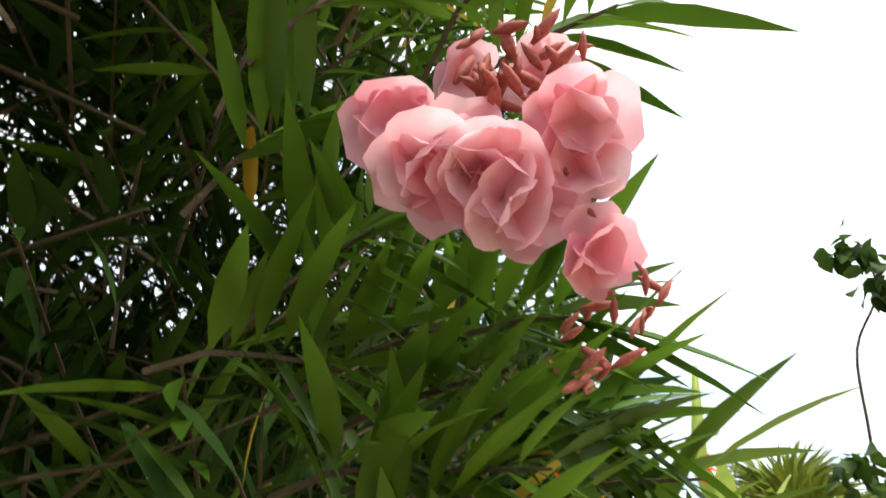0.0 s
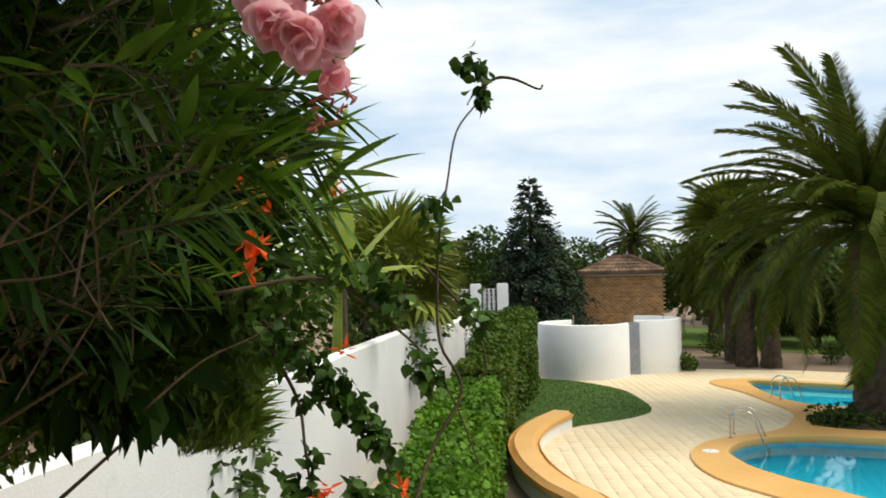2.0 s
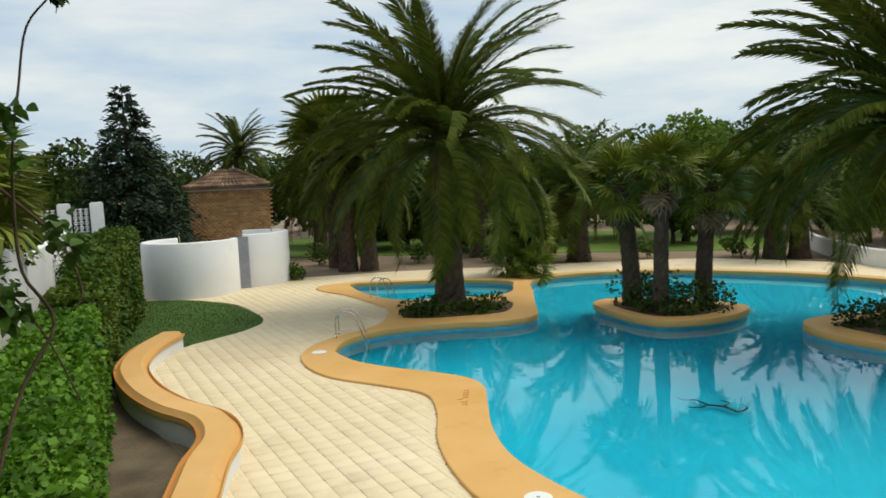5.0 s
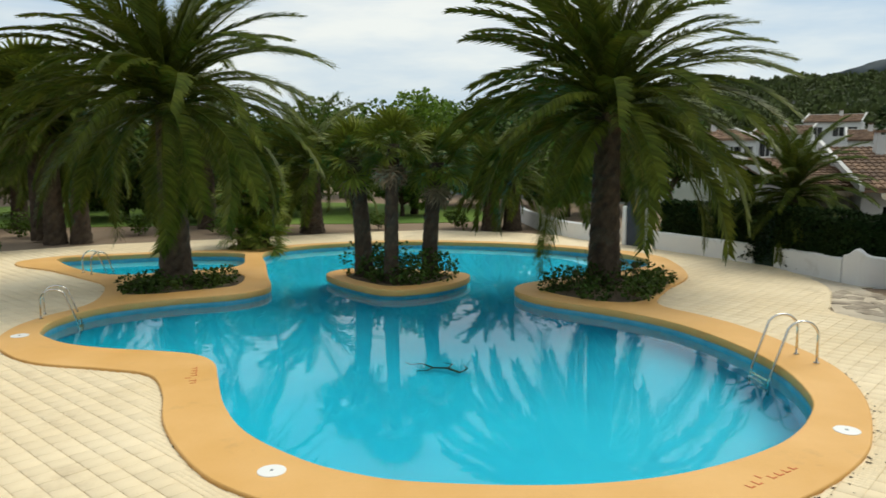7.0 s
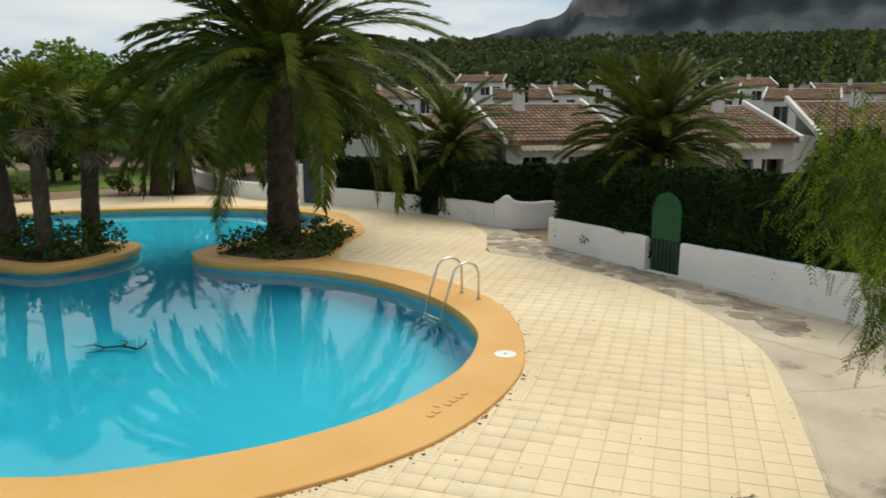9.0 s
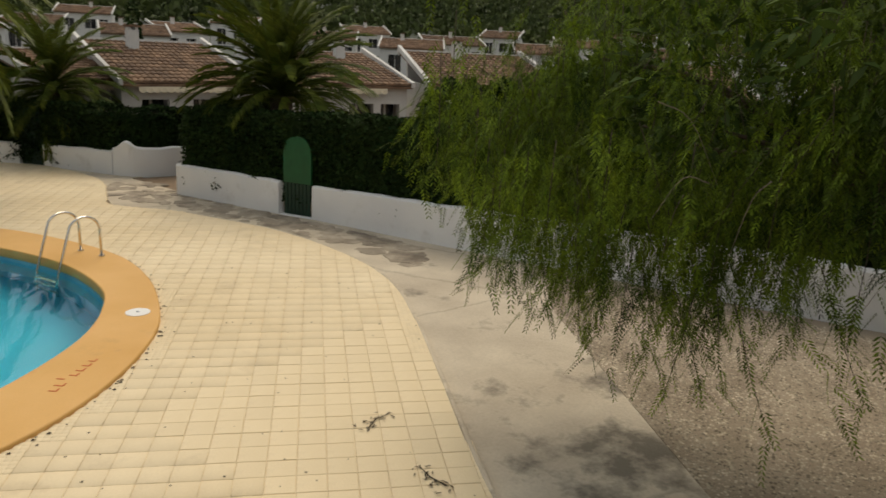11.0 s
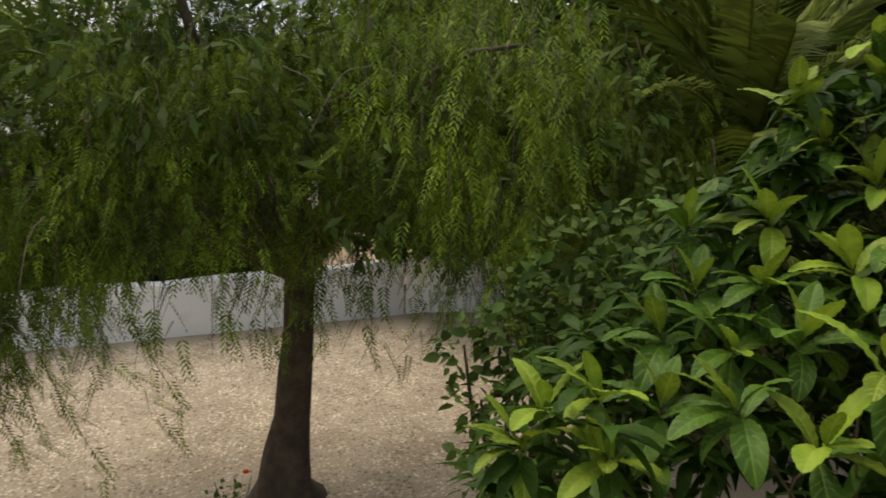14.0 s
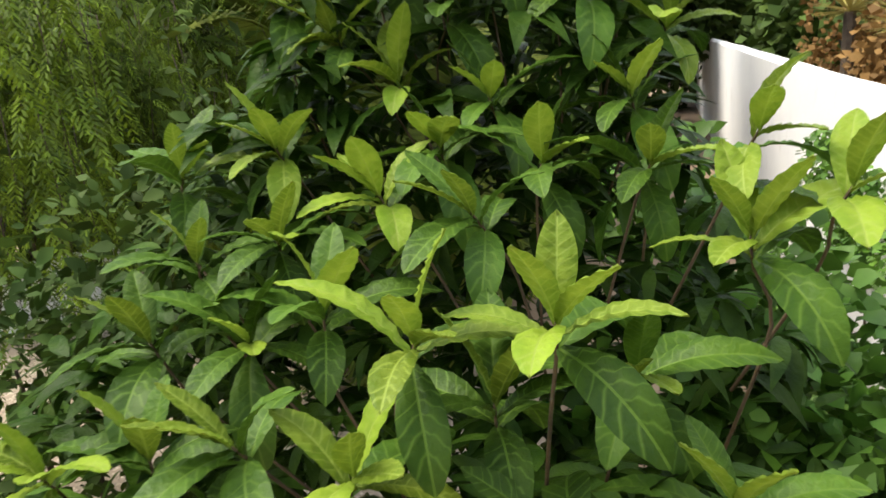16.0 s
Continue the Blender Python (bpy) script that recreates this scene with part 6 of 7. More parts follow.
broad_tree(-12.4, 6.0, 3.3, 1.7, "dense leafy shrub behind the white garden wall", M["mid_leaf"], 2600, 0.17, 201, 0.2, name="shrub", cat="shrub", group="shrubs behind the wall")
broad_tree(-9.8, 3.2, 4.0, 2.0, "dense leafy shrub behind the white garden wall", M["dark_leaf"], 2600, 0.17, 202, 0.2, name="shrub", cat="shrub", group="shrubs behind the wall")
broad_tree(-16.2, 11.4, 4.5, 2.0, "dense leafy shrub behind the white garden wall", M["dark_leaf"], 2400, 0.18, 203, 0.2, name="shrub", cat="shrub", group="shrubs behind the wall")
broad_tree(-20.5, 16.5, 4.2, 1.9, "dense leafy shrub behind the white garden wall", M["mid_leaf"], 2400, 0.18, 204, 0.2, name="shrub", cat="shrub", group="shrubs behind the wall")
# Both backing shrubs carry the shade-dark oleander leaf colour too
broad_tree(-7.0, -1.5, 5.0, 3.0, "dark tall shrub behind the oleander", M["oleander_shaded"], 3800, 0.24, 205, 0.1, name="shrub", cat="shrub", group="shrubs behind the wall")
broad_tree(-5.5, -4.5, 5.5, 3.0, "dark tall shrub behind the oleander", M["oleander_shaded"], 3800, 0.24, 206, 0.1, name="shrub", cat="shrub", group="shrubs behind the wall")

# bougainvillea shoots with leaf clusters
vine = thing("climbing_vine", "thin arching vine shoots with clusters of green leaves", "vine", pose(-2.0, 1.4, 2.0))
VB = Vector((-2.0, 1.4, 2.0))
VINE = (((-56, -30, 2.5), (-50.5, -14, 2.55), (-47.7, -8.7, 2.6), (-49.3, -5, 2.6), (-49.4, 0, 2.6), (-49.1, 3.7, 2.6), (-48.5, 7.1, 2.6), (-47.7, 11, 2.6), (-45.8, 13.6, 2.6), (-45.8, 16.3, 2.6)),
        ((-45.9, 14.0, 2.6), (-44.6, 14.8, 2.6), (-43.2, 14.7, 2.6), (-41.4, 13.9, 2.6), (-41.0, 14.2, 2.6)),
        ((-66, -1, 2.4), (-58, 0, 2.5), (-53, -3.5, 2.6), (-50, -6.5, 2.6), (-48, -10, 2.6), (-46.5, -14, 2.6)), ((-62.5, -3, 2.55), (-57.4, -8.3, 2.55), (-55.5, -10.4, 2.55), (-53.6, -13.4, 2.55), (-53.0, -17, 2.55)), ((-62.0, -5, 2.55), (-60.0, -9, 2.55), (-59.5, -12.5, 2.55), (-58.8, -17, 2.55), (-57.4, -21, 2.55)),
        ((-50.5, 1, 2.7), (-47, -3, 2.7), (-45.8, -6.5, 2.7), (-46.4, -8, 2.7)))
for s in VINE:
    pts = smooth_line([aim(q[0] + 0.8, q[1], q[2]) for q in s], 5)
    n = len(pts)
    part("shoot", mesh_of("shoot", *tube([Vector(q) - VB for q in pts], [0.007 * (1 - 0.65 * i / n) for i in range(n)], 5), M["twig"], True), parent=vine)
vl = leaf_template(0.046, 0.036, 0.25, 0.2, 3)
vm = []
VINE_LEAVES = ((-45.8, 16.4, -44.8, 15.2, 0.04, 26), (-45.4, 14.2, -45.0, 13.0, 0.035, 22), (-47.0, 16.0, -45.6, 15.8, 0.02, 12), (-49.2, 5.0, -48.2, 5.6, 0.05, 34), (-48.6, 4.2, -47.9, 2.0, 0.03, 16), (-46.2, -1.8, -45.2, -3.6, 0.05, 44),
               (-59.0, -5.3, -56.2, -8.3, 0.06, 90), (-56.2, -8.3, -54.3, -10.6, 0.075, 120), (-54.3, -10.6, -52.6, -13.2, 0.06, 80), (-50.2, -6.0, -48.9, -8.0, 0.05, 60), (-58.7, -8.6, -58.4, -9.4, 0.03, 16), (-58.3, -12.8, -58.1, -13.6, 0.035, 20),
               (-59.4, -14.8, -57.8, -17.4, 0.06, 70), (-57.8, -17.4, -56.4, -19.6, 0.07, 80), (-55.2, -15.2, -54.4, -16.2, 0.05, 44), (-53.8, -15.8, -53.0, -16.8, 0.04, 30), (-61.5, -4.0, -60.0, -5.0, 0.08, 60), (-62.5, 1.0, -58.5, -2.5, 0.10, 90), (-57.0, 1.5, -53.5, 0.0, 0.10, 90), (-53.0, -1.0, -51.0, -2.0, 0.08, 50))
for az0, el0, az1, el1, r, n in VINE_LEAVES:
    for _ in range(n):
        t = og.random()
        c = aim(az0 + (az1 - az0) * t, el0 + (el1 - el0) * t, 2.55) - VB
        vm.append(turn(c + rand_dir() * r * og.random() ** 0.5, rand_dir() + Vector((0, 0, -0.6)), og.uniform(0.7, 1.25), og.uniform(-1, 1)))
part("foliage", fast_mesh("foliage", *scatter(*vl, vm), M["vine_leaf"]), parent=vine)

# ---- pepper tree in the gravel yard ----
pep = thing("pepper_tree", "weeping pepper tree with dark leaning trunk and hanging fronds", "tree", pose(7.9, -0.4, -0.1))
PB = Vector((7.9, -0.4, -0.1))
limbs = [tube([(0.05, -0.05, -0.1), (0.04, -0.03, 0.06), (0.02, -0.03, 0.25), (0.0, -0.06, 0.6), (0.03, -0.13, 1.0), (0.0, -0.17, 1.5), (0.03, -0.22, 2.0), (0.05, -0.25, 2.8)], [0.58, 0.42, 0.30, 0.26, 0.20, 0.19, 0.165, 0.16], 13)]
pg = random.Random(31)
for k in range(13):
    a = k * 2.4
    rr = pg.uniform(1.3, 3.6)
    e = (rr * 0.75 * math.cos(a), rr * 1.15 * math.sin(a), pg.uniform(3.6, 5.6))
    limbs.append(tube(smooth_line([(0.05, -0.25, 2.6), (e[0] * 0.35, e[1] * 0.35, 3.3 + pg.uniform(0, 0.5)), (e[0] * 0.7, e[1] * 0.7, e[2] - 0.2), e], 3), [0.11, 0.10, 0.09, 0.08, 0.065, 0.05, 0.04, 0.03, 0.022, 0.015], 6))
part("trunk", mesh_of("trunk", *join(*limbs), M["bark"], True), parent=pep)


def strand(length, seed):
    g = random.Random(seed)
    v, f = [], []
    n = 9
    for k in range(n):
        z = -length * (k + 0.5) / n
        a = k * 2.4 + g.uniform(-0.4, 0.4)
        d = Vector((math.cos(a), math.sin(a), -1.5)).normalized()
        ll = g.uniform(0.19, 0.27)
        side = d.cross(Vector((0, 0, 1))).normalized()
        base = Vector((0.03 * math.sin(k), 0.03 * math.cos(k * 1.3), z))
        for j in range(8):
            t = (j + 1) / 8
            p = base + d * ll * t + Vector((0, 0, -0.06 * t * t))
            for s in (-1, 1):
                tip = p + side * s * 0.05 * (1.15 - 0.5 * t) + d * 0.035 + Vector((0, 0, -0.012))
                q = (p + tip) / 2
                w = d * 0.012
                o = len(v)
                v += [p, q - w, tip, q + w]
                f.append((o, o + 1, o + 2, o + 3))
    return v, f


def twig_strand(length):
    return tube([(0, 0, 0), (0.02, 0.01, -length * 0.5), (0, 0.02, -length)], [0.006, 0.004, 0.002], 3)


STRANDS = [strand(1.25, k) for k in range(3)]
buckets = [[], [], []]
twigs = []
for k in range(440):
    d = rand_dir(-0.3, 1.0)
    r = pg.uniform(0.5, 1.0) ** 0.5
    p = Vector((0.1 + d.x * 2.2 * r, 0.35 + d.y * 5.75 * r, 3.2 + d.z * 3.2 * r))
    wave = 0.6 * noise.noise(Vector((p.x * 0.7, p.y * 0.7, 0)))
    if p.y > 1.9:
        env = 2.6 + wave + 0.30 * max(0.0, p.y - 3.2) + 0.22 * max(0.0, -p.x)
    elif p.y > -3.8:
        env = (4.2 if pg.random() < 0.8 else 3.2) + 0.7 * wave
    else:
        env = 3.4 + wave
    if p.z < env:
        p.z = env + pg.uniform(0, 0.8)
    if p.x > 0.4 and pg.random() < 0.6:
        continue
    for q in range(pg.randint(6, 10)):
        off = Vector((pg.gauss(0, 0.15), pg.gauss(0, 0.17), pg.uniform(-0.3, 0.2)))
        lean = math.atan2(off.y, 0.5) * 0.8
        m = Matrix.Translation(p + off) @ Matrix.Rotation(lean, 4, "X") @ Matrix.Rotation(pg.uniform(0, 6.28), 4, "Z") @ Matrix.Scale(pg.uniform(0.5, 1.0), 4)
        buckets[q % 3].append(m)
        if q % 3 == 0:
            twigs.append(m)
for k in range(200):
    p = Vector((pg.uniform(-1.3, 1.2), pg.uniform(1.7, 4.6), 0))
    p.z = 2.6 + 0.6 * noise.noise(Vector((p.x * 0.7, p.y * 0.7, 0))) + pg.uniform(0.1, 1.0)
    buckets[k % 3].append(Matrix.Translation(p) @ Matrix.Rotation(pg.uniform(0, 6.28), 4, "Z") @ Matrix.Scale(pg.uniform(0.7, 1.0), 4))
for az, el, d, s in ((93.5, -14, 7.3, 0.9), (95, -15, 7.4, 0.8), (94, -17, 7.3, 0.7), (90, -14, 7.0, 1.0), (86, -13, 7.0, 1.0), (81, -13, 7.0, 1.1), (76, -13, 7.0, 1.1), (98, -13, 7.4, 1.0), (58, -17, 6.6, 1.0), (57, -15, 6.8, 1.0), (60, -16, 6.4, 0.9), (56, -13, 7.0, 1.0), (62, -15, 6.5, 1.0), (66, -14, 6.3, 1.0), (72, -14, 6.2, 1.1), (78, -15, 6.2, 1.0), (84, -16, 6.2, 1.1), (88, -16, 6.4, 1.1), (92, -17, 6.6, 1.1), (97, -15, 6.8, 1.1), (104, -9, 5.6, 1.1), (107, -6, 5.5, 1.2), (109, -3, 5.6, 1.2), (111, -9, 5.4, 1.0), (112, 0, 5.6, 1.1), (114, -5, 5.3, 1.1), (105, -2, 5.8, 1.1), (108, 2, 5.8, 1.1), (110, -14, 5.2, 0.9), (115, 1, 5.5, 1.1), (102, -4, 5.8, 1.1), (106, -12, 5.4, 1.0), (113, -12, 5.2, 0.9), (116, -2, 5.4, 1.0), (103, 2, 6.0, 1.1), (100, -1, 6.0, 1.1), (53, -9, 7.2, 1.1), (54, -6, 7.4, 1.1), (100, -15, 6.6, 1.2)):
    p = aim(az, el + 9, d) - PB
    m = Matrix.Translation(p) @ Matrix.Rotation(pg.uniform(0, 6), 4, "Z") @ Matrix.Scale(s, 4)
    for q in range(3):
        buckets[q].append(Matrix.Translation((pg.uniform(-0.2, 0.2), pg.uniform(-0.2, 0.2), pg.uniform(0, 0.3))) @ m)
    twigs.append(m)
pv = [scatter(*STRANDS[q], buckets[q]) for q in range(3)]
part("fronds", fast_mesh("fronds", *join(*[(list(a), b) for a, b in pv]), M["pepper_leaf"]), parent=pep)
# Inner leaves take a darker colour that stands in for shade in the crown
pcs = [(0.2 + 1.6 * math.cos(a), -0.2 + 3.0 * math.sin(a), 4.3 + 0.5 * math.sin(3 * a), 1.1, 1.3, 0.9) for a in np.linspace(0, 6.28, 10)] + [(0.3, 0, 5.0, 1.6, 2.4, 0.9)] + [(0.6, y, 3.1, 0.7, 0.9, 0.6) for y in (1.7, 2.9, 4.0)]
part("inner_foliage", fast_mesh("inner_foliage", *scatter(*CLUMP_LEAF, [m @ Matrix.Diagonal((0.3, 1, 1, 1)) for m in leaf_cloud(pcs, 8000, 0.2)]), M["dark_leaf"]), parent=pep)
part("twigwork", fast_mesh("twigwork", *scatter(*twig_strand(1.2), twigs), M["bark"]), parent=pep)
for k in range(14):
    a = aim(pg.uniform(66, 128), pg.uniform(-12, 3), pg.uniform(5.8, 7.0)) - PB
    b = a + Vector((pg.uniform(-0.3, 0.3), pg.uniform(-0.6, 0.6), pg.uniform(-0.8, -0.3)))
    part("bare_twig", mesh_of("bare_twig", *tube(smooth_line([a, (a + b) / 2 + Vector((0, 0, 0.18)), b], 4), [0.0075 - 0.0007 * i for i in range(9)], 4), M["dry_twig"]), parent=pep, label="bare grey twig")
fl = thing("small_rose", "small red-flowered plant at the pepper tree foot", "plant", pose(7.2, 0.1, -0.06))
part("branchwork", mesh_of("branchwork", *join(*[tube([(0, 0, 0), (0.08 * math.cos(a), 0.08 * math.sin(a), 0.3), (0.2 * math.cos(a), 0.2 * math.sin(a), 0.65)], [0.012, 0.008, 0.004], 4) for a in (0, 1.3, 2.6, 4, 5.2)]), M["twig"]), parent=fl)
part("foliage", fast_mesh("foliage", *scatter(*CLUMP_LEAF, leaf_cloud([(0, 0, 0.15, 0.3, 0.3, 0.18), (0.1, 0.1, 0.4, 0.2, 0.2, 0.2)], 160, 0.06)), M["mid_leaf"]), parent=fl)
part("blossom", fast_mesh("blossom", *scatter(PV, PF, [Matrix.Translation((0.05, -0.12, 0.7)) @ Matrix.Rotation(k, 4, "Z") @ Matrix.Rotation(0.5, 4, "X") @ Matrix.Scale(0.04, 4) for k in range(6)]), M["flower_orange"]), parent=fl)

# leaf litter and twigs on the deck
lit = thing("fallen_twig", "dry twig with brown leaves fallen on the deck", "twig", pose(6.15, 5.35, 0.004))
part("stem", mesh_of("stem", *tube([(-0.2, -0.05, 0.01), (0, 0.02, 0.02), (0.25, 0.0, 0.012)], [0.008, 0.007, 0.003], 5), M["bark"]), parent=lit)
part("dry_leaves", fast_mesh("dry_leaves", *scatter(*leaf_template(0.07, 0.02, 0.3, 0.1, 2), [turn(Vector((pg.uniform(-0.3, 0.3), pg.uniform(-0.12, 0.12), 0.012)), rand_dir(-0.05, 0.2), pg.uniform(0.6, 1.3)) for _ in range(26)]), M["bark"]), parent=lit)
copy_thing(lit, pose(5.6, 4.1, 0.004, rz=70))
dm_mats = []
for k in range(420):
    i = pg.randrange(len(COPING))
    x, y = COPING[i]
    if not (x > 4.0 and 8.0 < y < 15.0) and pg.random() < 0.7:
        continue
    dm_mats.append(Matrix.Translation((x + pg.uniform(-0.02, 0.10), y + pg.uniform(-0.10, 0.03), 0.004)) @ Matrix.Rotation(pg.uniform(0, 6), 4, "Z") @ Matrix.Scale(pg.uniform(0.02, 0.065), 4))
for k in range(130):
    x, y = pg.uniform(3, 10), pg.uniform(3.5, 12)
    if usable(np.array([x]), np.array([y]))[0]:
        dm_mats.append(Matrix.Translation((x, y, 0.003)) @ Matrix.Rotation(pg.uniform(0, 6), 4, "Z") @ Matrix.Scale(pg.uniform(0.015, 0.04), 4))
tagged(part("leaf_litter", fast_mesh("leaf_litter", *scatter(*CLUMP_LEAF, dm_mats), M["bark"])), "dark dry leaf litter along the coping edge", "litter", kind="stuff")

# ---- loquat beside the terrace ----
E15 = (0.2, -0.357, 4.246)
loq = thing("loquat", "loquat shrub with large ribbed bright green leaves", "shrub", pose(1.7, -2.2, -0.1))
LB = Vector((1.7, -2.2, -0.1))


def loquat_leaf(name, l, w, droop, material, rows=15):
    """A long leaf, wider past its middle, with a pale midrib and puffed ribs between the side veins."""
    v, f = [], []
    xs = (-1.0, -0.55, -0.06, 0.0, 0.06, 0.55, 1.0)
    for i in range(rows + 1):
        t = i / rows
        ww = w / 2 * (math.sin(math.pi * t ** 1.15) ** 0.7 if 0 < t < 1 else 0.02)
        a = droop * t
        y, z = l * math.sin(a) / droop, -l * (1 - math.cos(a)) / droop
        for s in xs:
            rib = 0.006 * (1 if i % 2 else -1) * (1 - abs(abs(s) - 0.5) * 1.4) if abs(s) > 0.1 else -0.002
            v.append((s * ww, y - 0.10 * abs(s) * ww * (-1), z + 0.30 * ww * abs(s) - 0.22 * ww * s * s + rib))
    n = len(xs)
    for i in range(rows):
        for j in range(n - 1):
            q = i * n + j
            f.append((q, q + 1, q + n + 1, q + n))
    return fast_mesh(name, v, f, material, True)


LQ = [loquat_leaf("leaf", 0.25, 0.084, d, M["loquat_vein"]) for d in (0.5, 1.1, 1.6)]
LQY = [loquat_leaf("leaf", 0.235, 0.080, d, M["loquat_young_vein"]) for d in (0.45, 1.0, 1.6)]
lqg = random.Random(17)
lstems = []


def whorl(p, up, n, young, scale=1.0):
    up = up.normalized()
    side = up.orthogonal().normalized()
    root = Vector((lqg.uniform(-0.2, 0.2), lqg.uniform(-0.2, 0.2), 0.0))
    foot = p - LB - up * 0.30 - Vector((p.x - LB.x, p.y - LB.y, 0)) * 0.25 - Vector((0, 0, 0.25)) + root * 0.3
    lstems.append(tube(smooth_line([foot, p - LB - up * 0.22 + root * 0.15, p - LB - up * 0.08, p - LB], 3), [0.0046, 0.0045, 0.0044, 0.0042, 0.004, 0.004, 0.0038, 0.0036, 0.0034, 0.003], 5))
    for k in range(n):
        t = k / n
        out = Matrix.Rotation(k * 2.4 + lqg.uniform(-0.25, 0.25), 3, up) @ side
        tilt = 0.25 + 1.15 * t
        d = up * math.cos(tilt) + out * math.sin(tilt)
        ms = LQY if k < n * (0.7 if young else 0.25) else LQ
        ob = new("leaf", ms[min(2, int(t * 3))])
        ob.matrix_basis = turn(p - LB - up * 0.08 * t, d, scale * lqg.uniform(0.82, 1.18) * (0.75 + 0.3 * t), lqg.uniform(-0.35, 0.35))
        ob.parent = loq


for az, el, d, n, y in ((126.1, -12.5, 2.2, 9, 0), (132.3, -10.5, 2.2, 9, 1), (126.1, -7.1, 2.4, 9, 1), (133.6, -3.8, 2.5, 9, 1), (135.2, -18.3, 1.65, 8, 1), (143.0, -17.5, 1.6, 8, 1), (152.9, -13.8, 1.9, 8, 1), (153.4, -8.6, 2.0, 5, 1), (123.6, -22.8, 1.8, 9, 0), (112.3, -22.8, 2.0, 9, 1), (105, -27, 2.0, 9, 1), (120.4, -8, 2.5, 8, 0), (139, -5.5, 2.4, 8, 0), (144.2, 0.4, 2.5, 8, 0), (149.2, -2.1, 2.5, 9, 1), (141, 6.8, 2.6, 9, 1), (144.5, 6.2, 2.7, 9, 1), (137, 5.6, 2.7, 8, 1), (147.5, 3.6, 2.6, 8, 0), (142.5, 3.0, 2.65, 9, 1), (133, 6.0, 2.8, 7, 1), (127.8, 1.6, 2.7, 8, 1), (139, 4, 2.6, 7, 1), (133.6, 3, 2.7, 8, 0), (142.6, -29, 1.7, 8, 0), (152, -27, 1.8, 8, 0), (118, -17, 2.2, 8, 0), (148, -10, 2.2, 8, 0), (131, -25, 1.7, 8, 1), (138, -12, 2.0, 8, 0), (157.5, -11.5, 1.9, 6, 1), (113, -28, 1.9, 8, 1), (129, -16.5, 2.0, 8, 0), (121, -13, 2.3, 8, 0), (136, -8, 2.3, 8, 0), (142, -9.5, 2.2, 8, 0), (147, -6, 2.4, 8, 0), (130, -1, 2.6, 8, 1), (137, 0, 2.6, 8, 0), (124, -18, 2.1, 8, 0), (147, -21, 1.9, 8, 0), (139, -22, 1.8, 8, 0), (118, -23, 2.0, 8, 0), (108, -24, 2.1, 8, 1)):
    whorl(aim(az, el, d * 1.18, E15), Vector((-0.25, 0.35, 1.0)) + rand_dir() * 0.45, n, y, 1.16)
fill = []
for k in range(620):
    el = lqg.uniform(-34, 4)
    az = lqg.uniform(float(np.interp(el, [-42, -25, -10, 2], [98, 104, 119, 128])), float(np.interp(el, [-42, -20, -8, 2], [160, 156, 150, 146])))
    p = aim(az, el, lqg.uniform(2.9, 3.7), E15)
    for q in range(7):
        out = rand_dir(-0.5, 0.6)
        fill.append(turn(p - LB + out * 0.02, out, lqg.uniform(0.6, 1.1), lqg.uniform(-0.5, 0.5)))
for k in range(30):
    p = aim(lqg.uniform(104, 152), lqg.uniform(-36, -25), lqg.uniform(2.1, 2.7), E15)
    for q in range(7):
        out = rand_dir(-0.4, 0.7)
        fill.append(turn(p - LB + out * 0.02, out, lqg.uniform(0.7, 1.1), lqg.uniform(-0.5, 0.5)))
part("inner_foliage", fast_mesh("inner_foliage", *scatter(*leaf_template(0.19, 0.06, 0.25, 0.5, 5), fill), M["loquat_leaf"], True), parent=loq)
for st in lstems:
    part("stem", mesh_of("stem", *st, M["twig"], True), parent=loq)

dks = thing("dark_shrub", "shrub with small dark round leaves beside the gravel", "shrub", pose(4.3, -1.7, -0.1))
cs = [(*(aim(az, el, d) - Vector((4.3, -1.7, -0.1))), r, r, r) for az, el, d, r in ((114, -17, 4.4, 0.4), (118, -13, 4.5, 0.5), (116, -22, 4.3, 0.5), (122, -16, 4.6, 0.6), (113, -26, 4.2, 0.4), (123, -10, 4.8, 0.5), (107.5, -18, 4.3, 0.16), (109, -22, 4.3, 0.2), (111, -17, 4.3, 0.2))]
part("branchwork", mesh_of("branchwork", *join(*[tube([(0, 0, 0), (c[0] * 0.5, c[1] * 0.5, c[2] * 0.6), c[:3]], [0.04, 0.025, 0.008], 5) for c in cs]), M["bark"]), parent=dks)
part("foliage", fast_mesh("foliage", *scatter(*leaf_template(1.0, 0.62, 0.2, 0.2, 2), leaf_cloud(cs, 2600, 0.085)), M["dark_leaf"]), parent=dks)

# tall white boundary wall with ivy
WR = Vector((0.52, -0.855, 0)).normalized()
W0 = Vector((1.0, -5.34, 0))
end_wall = [tuple((W0 + WR * d)[:2]) for d in np.linspace(-2.6, 45, 40)]
tagged(part("boundary_wall", mesh_of("boundary_wall", *ribbon_wall(end_wall, -0.3, 3.37, 0.24, 0.02, 9), M["white"])), "tall white rendered boundary wall", "wall", kind="structure")
ivy = thing("ivy", "green ivy climbing the foot of the white wall", "ivy", pose(1.6, -4.2, -0.1))
IB = Vector((1.6, -4.2, -0.1))
im = []
nrm = Vector((WR.y * -1, WR.x, 0)) * -1
nrm = nrm if nrm.dot(-W0) > 0 else -nrm
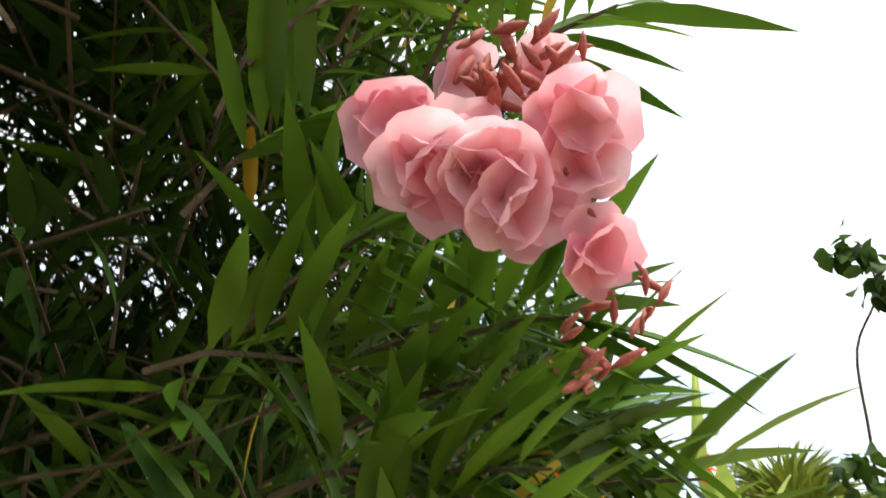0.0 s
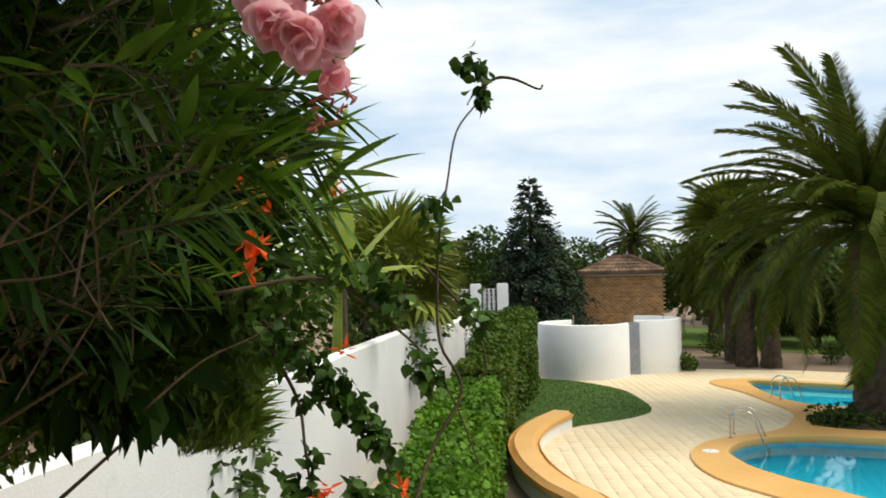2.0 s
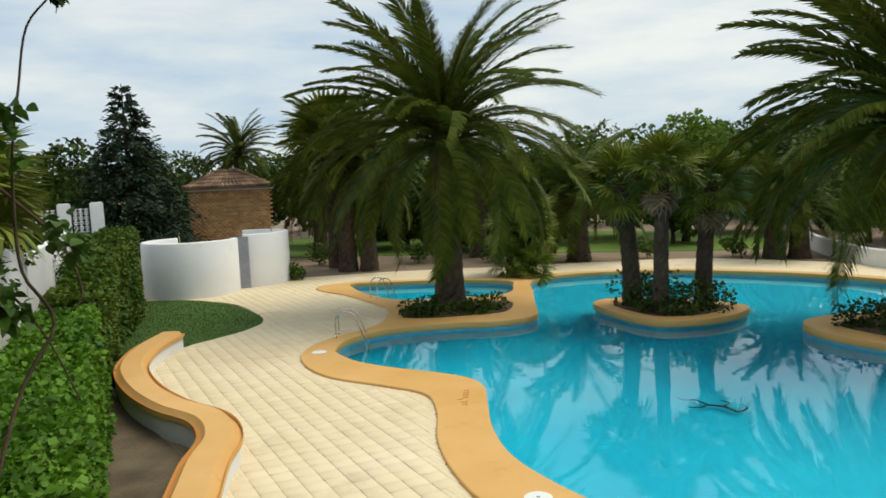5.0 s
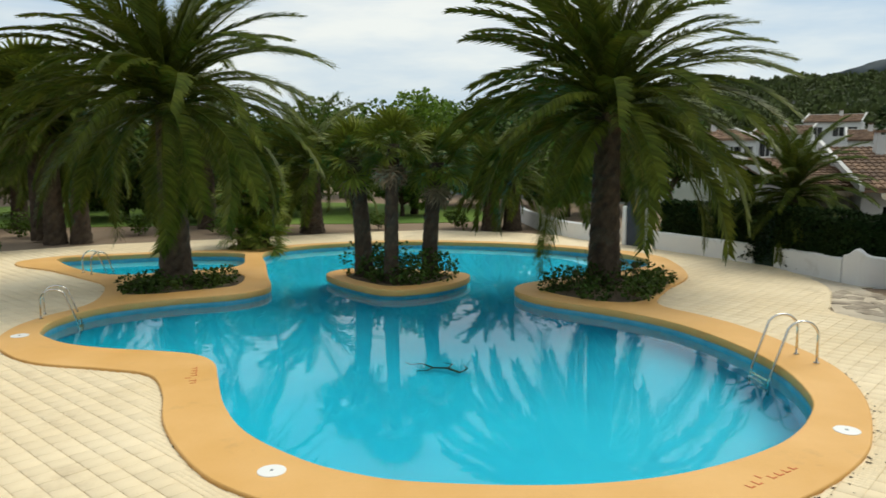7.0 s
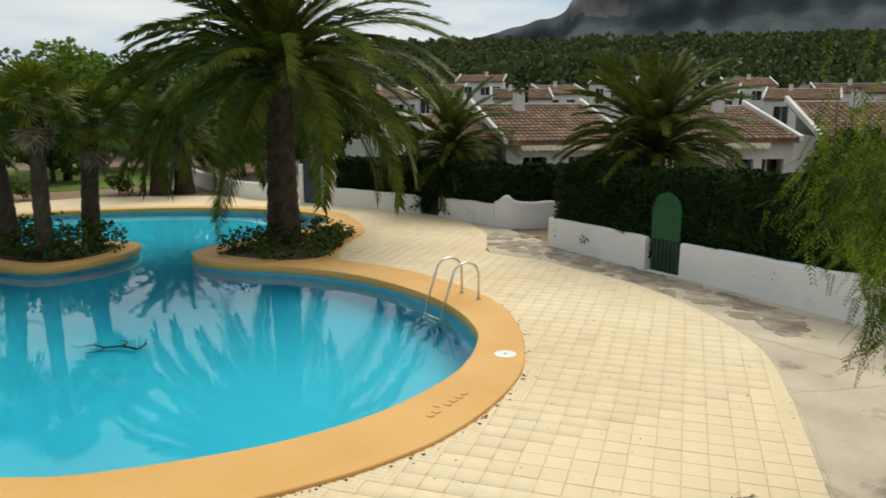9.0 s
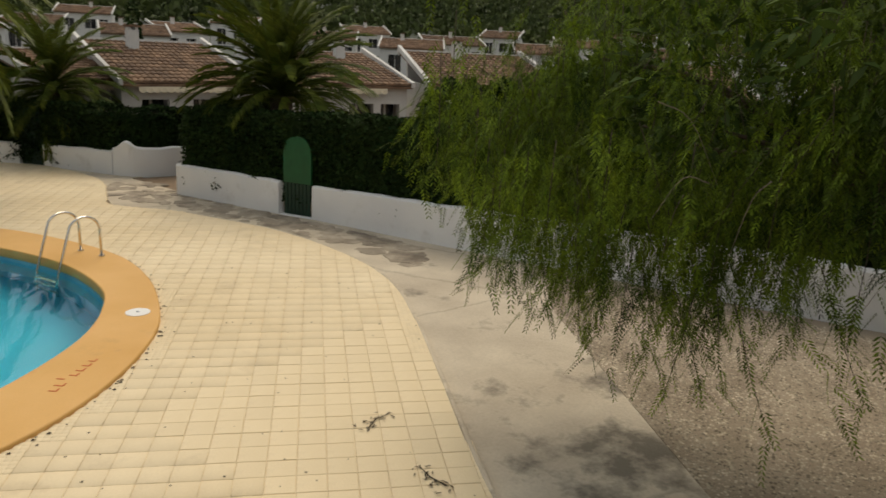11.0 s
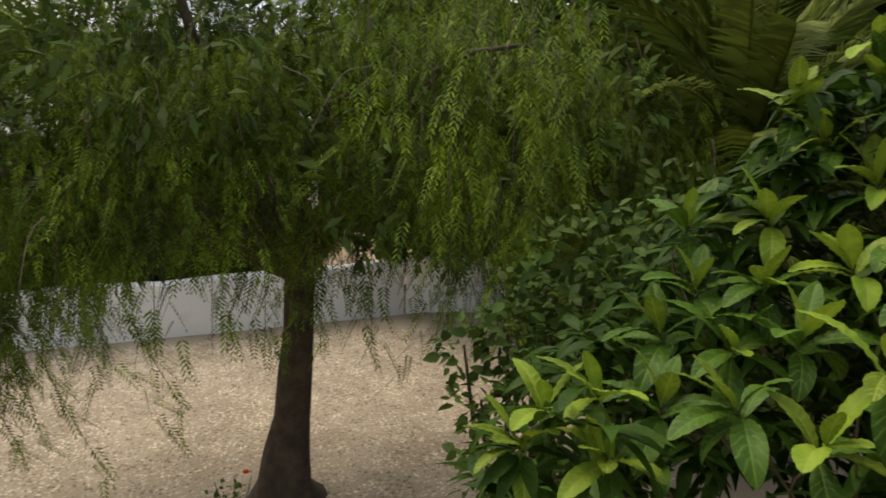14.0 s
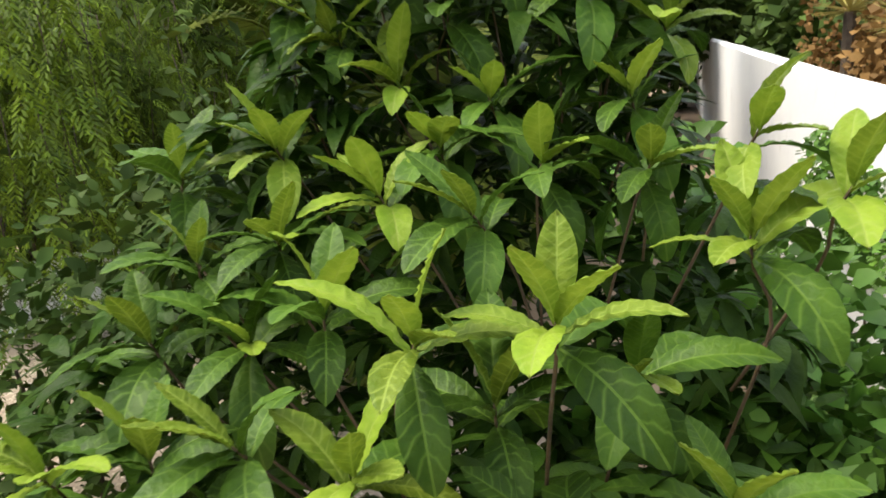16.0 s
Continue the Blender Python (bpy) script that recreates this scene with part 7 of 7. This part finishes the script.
for k in range(7000):
    s = lqg.uniform(-2.4, 5.0)
    top = 1.95 + 0.35 * noise.noise(Vector((s * 1.3, 0, 0))) + 0.28 * max(0, s)
    zz = lqg.uniform(0.6, min(top, 2.9))
    p = W0 + WR * s + nrm * (0.16 + lqg.uniform(0, 0.5) * (1.2 - zz / 4) + (0.5 if zz < 2.0 else 0)) + Vector((0, 0, zz))
    im.append(turn(p - IB, nrm * 0.6 + rand_dir() * 0.7 + Vector((0, 0, -0.5)), lqg.uniform(0.6, 1.3), lqg.uniform(-0.6, 0.6)))
mound = [(*(aim(az, el, d, E15) - IB), r, r, r * 0.9) for az, el, d, r in ((152, -17, 3.9, 0.42), (156, -22, 3.7, 0.45), (160, -26, 3.5, 0.45), (164, -30, 3.3, 0.45), (150, -24, 3.5, 0.5), (156, -33, 3.2, 0.5), (149, -12, 4.3, 0.35), (162, -38, 3.0, 0.5), (168, -36, 3.0, 0.5))]
im += leaf_cloud(mound, 5200, 1.0)
part("foliage", fast_mesh("foliage", *scatter(*leaf_template(0.085, 0.08, 0.2, 0.2, 2), im), M["ivy_leaf"]), parent=ivy)
part("branchwork", mesh_of("branchwork", *join(*[tube([W0 + WR * s + nrm * 0.14 - IB + Vector((0, 0, 0)), W0 + WR * (s + 0.3) + nrm * 0.14 - IB + Vector((0, 0, 2.0))], [0.02, 0.01], 4) for s in (-2, -1, 0, 1, 2, 3)]), M["bark"]), parent=ivy)
for q, (x, y, h, s, mn) in enumerate(((10.5, -11.0, 5.4, 2.6, "dark_leaf"), (1.5, -14.5, 6.6, 2.8, "dark_leaf"), (14.0, -15.0, 7.0, 3.0, "mid_leaf"), (9.0, -27.0, 8.5, 4.0, "dark_leaf"), (5.5, -23.0, 8.0, 3.6, "mid_leaf"), (6.5, -22.0, 9.0, 3.8, "dark_leaf"), (13.0, -33.0, 11.0, 5.0, "dark_leaf"), (18.0, -42.0, 13.0, 6.0, "dark_leaf"), (18.0, -27.0, 10.0, 4.5, "dark_leaf"), (22.5, -34.0, 11.0, 5.0, "dark_leaf"), (28.0, -48.0, 14.0, 8.0, "dark_leaf"), (16.0, -22.0, 9.0, 3.6, "mid_leaf"), (-2.0, -14.0, 6.6, 2.8, "dark_leaf"), (13, -9.5, 6.4, 3.2, "mid_leaf"), (17, -6, 6.0, 3.2, "dark_leaf"), (3.5, -18.5, 8.0, 3.5, "dark_leaf"), (19, 1, 4.6, 2.8, "dark_leaf"), (18.5, 8, 4.2, 2.5, "dark_leaf"), (12.5, -7.5, 8.6, 3.4, "dark_leaf"), (10.8, -10.2, 8.8, 3.4, "dark_leaf"), (15.5, -4.6, 8.4, 3.2, "dark_leaf"), (12.8, -13.2, 9.4, 3.4, "dark_leaf"), (15.4, 10.6, 3.7, 1.8, "hedge_dark"), (15.9, 7.6, 3.9, 1.9, "dark_leaf"), (16.2, 4.6, 3.9, 1.9, "hedge_dark"), (16.4, 1.8, 3.8, 1.9, "dark_leaf"))):
    broad_tree(x, y, h, s, "leafy dark green garden tree behind the white wall", M[mn], 6500, 0.29 * max(1.0, s / 3.0), 300 + q, 0.08, group="garden trees behind the walls")
villa(16.5, -16.5, -0.1, face_rz(16.5, -16.5), 7, 5.5, 3.6, 4.9, LABEL_VILLA, 70)
villa(22.0, -13.5, -0.1, face_rz(22, -13.5, 10), 7, 5.5, 3.2, 4.4, LABEL_VILLA, 71)

# reddish shrubs and a spiky tuft that show over the boundary wall
for q, (d, off, h, sp) in enumerate(((4.5, 1.6, 3.9, 1.3), (7.5, 1.8, 4.3, 1.6), (11.0, 2.0, 4.6, 1.8))):
    c = W0 + WR * d - nrm * off
    broad_tree(c.x, c.y, h, sp, "reddish-brown leafy shrub behind the white boundary wall", M["rust_leaf"], 2600, 0.14, 340 + q, 0.2, name="shrub", cat="shrub", group="shrubs behind the boundary wall")
for d, h in ((5.6, 3.9), (8.6, 4.1)):
    c = W0 + WR * d - nrm * 0.8
    spk = thing("spiky_plant", "yellow-green spiky plant behind the white boundary wall", "plant", pose(c.x, c.y, -0.1), "spiky plants")
    part("trunk", mesh_of("trunk", *tube([(0, 0, 0), (0.03, 0, h * 0.5), (0, 0, h)], [0.14, 0.11, 0.09], 8), M["palm_bark"]), parent=spk)
    part("foliage", fast_mesh("foliage", *scatter(*spike, [turn(Vector((0, 0, h)), rand_dir(-0.2, 1.0), lqg.uniform(0.4, 0.75)) for _ in range(110)]), M["frond_yellow"]), parent=spk)

# ---- nearest deck tiles, each its own piece ----
tile_me = mesh_of("tile", tv, tf, M["deck_tile"])
for m in near_tiles:
    ob = new("tile", tile_me)
    ob.matrix_basis = m
    ob.parent = slab_ob
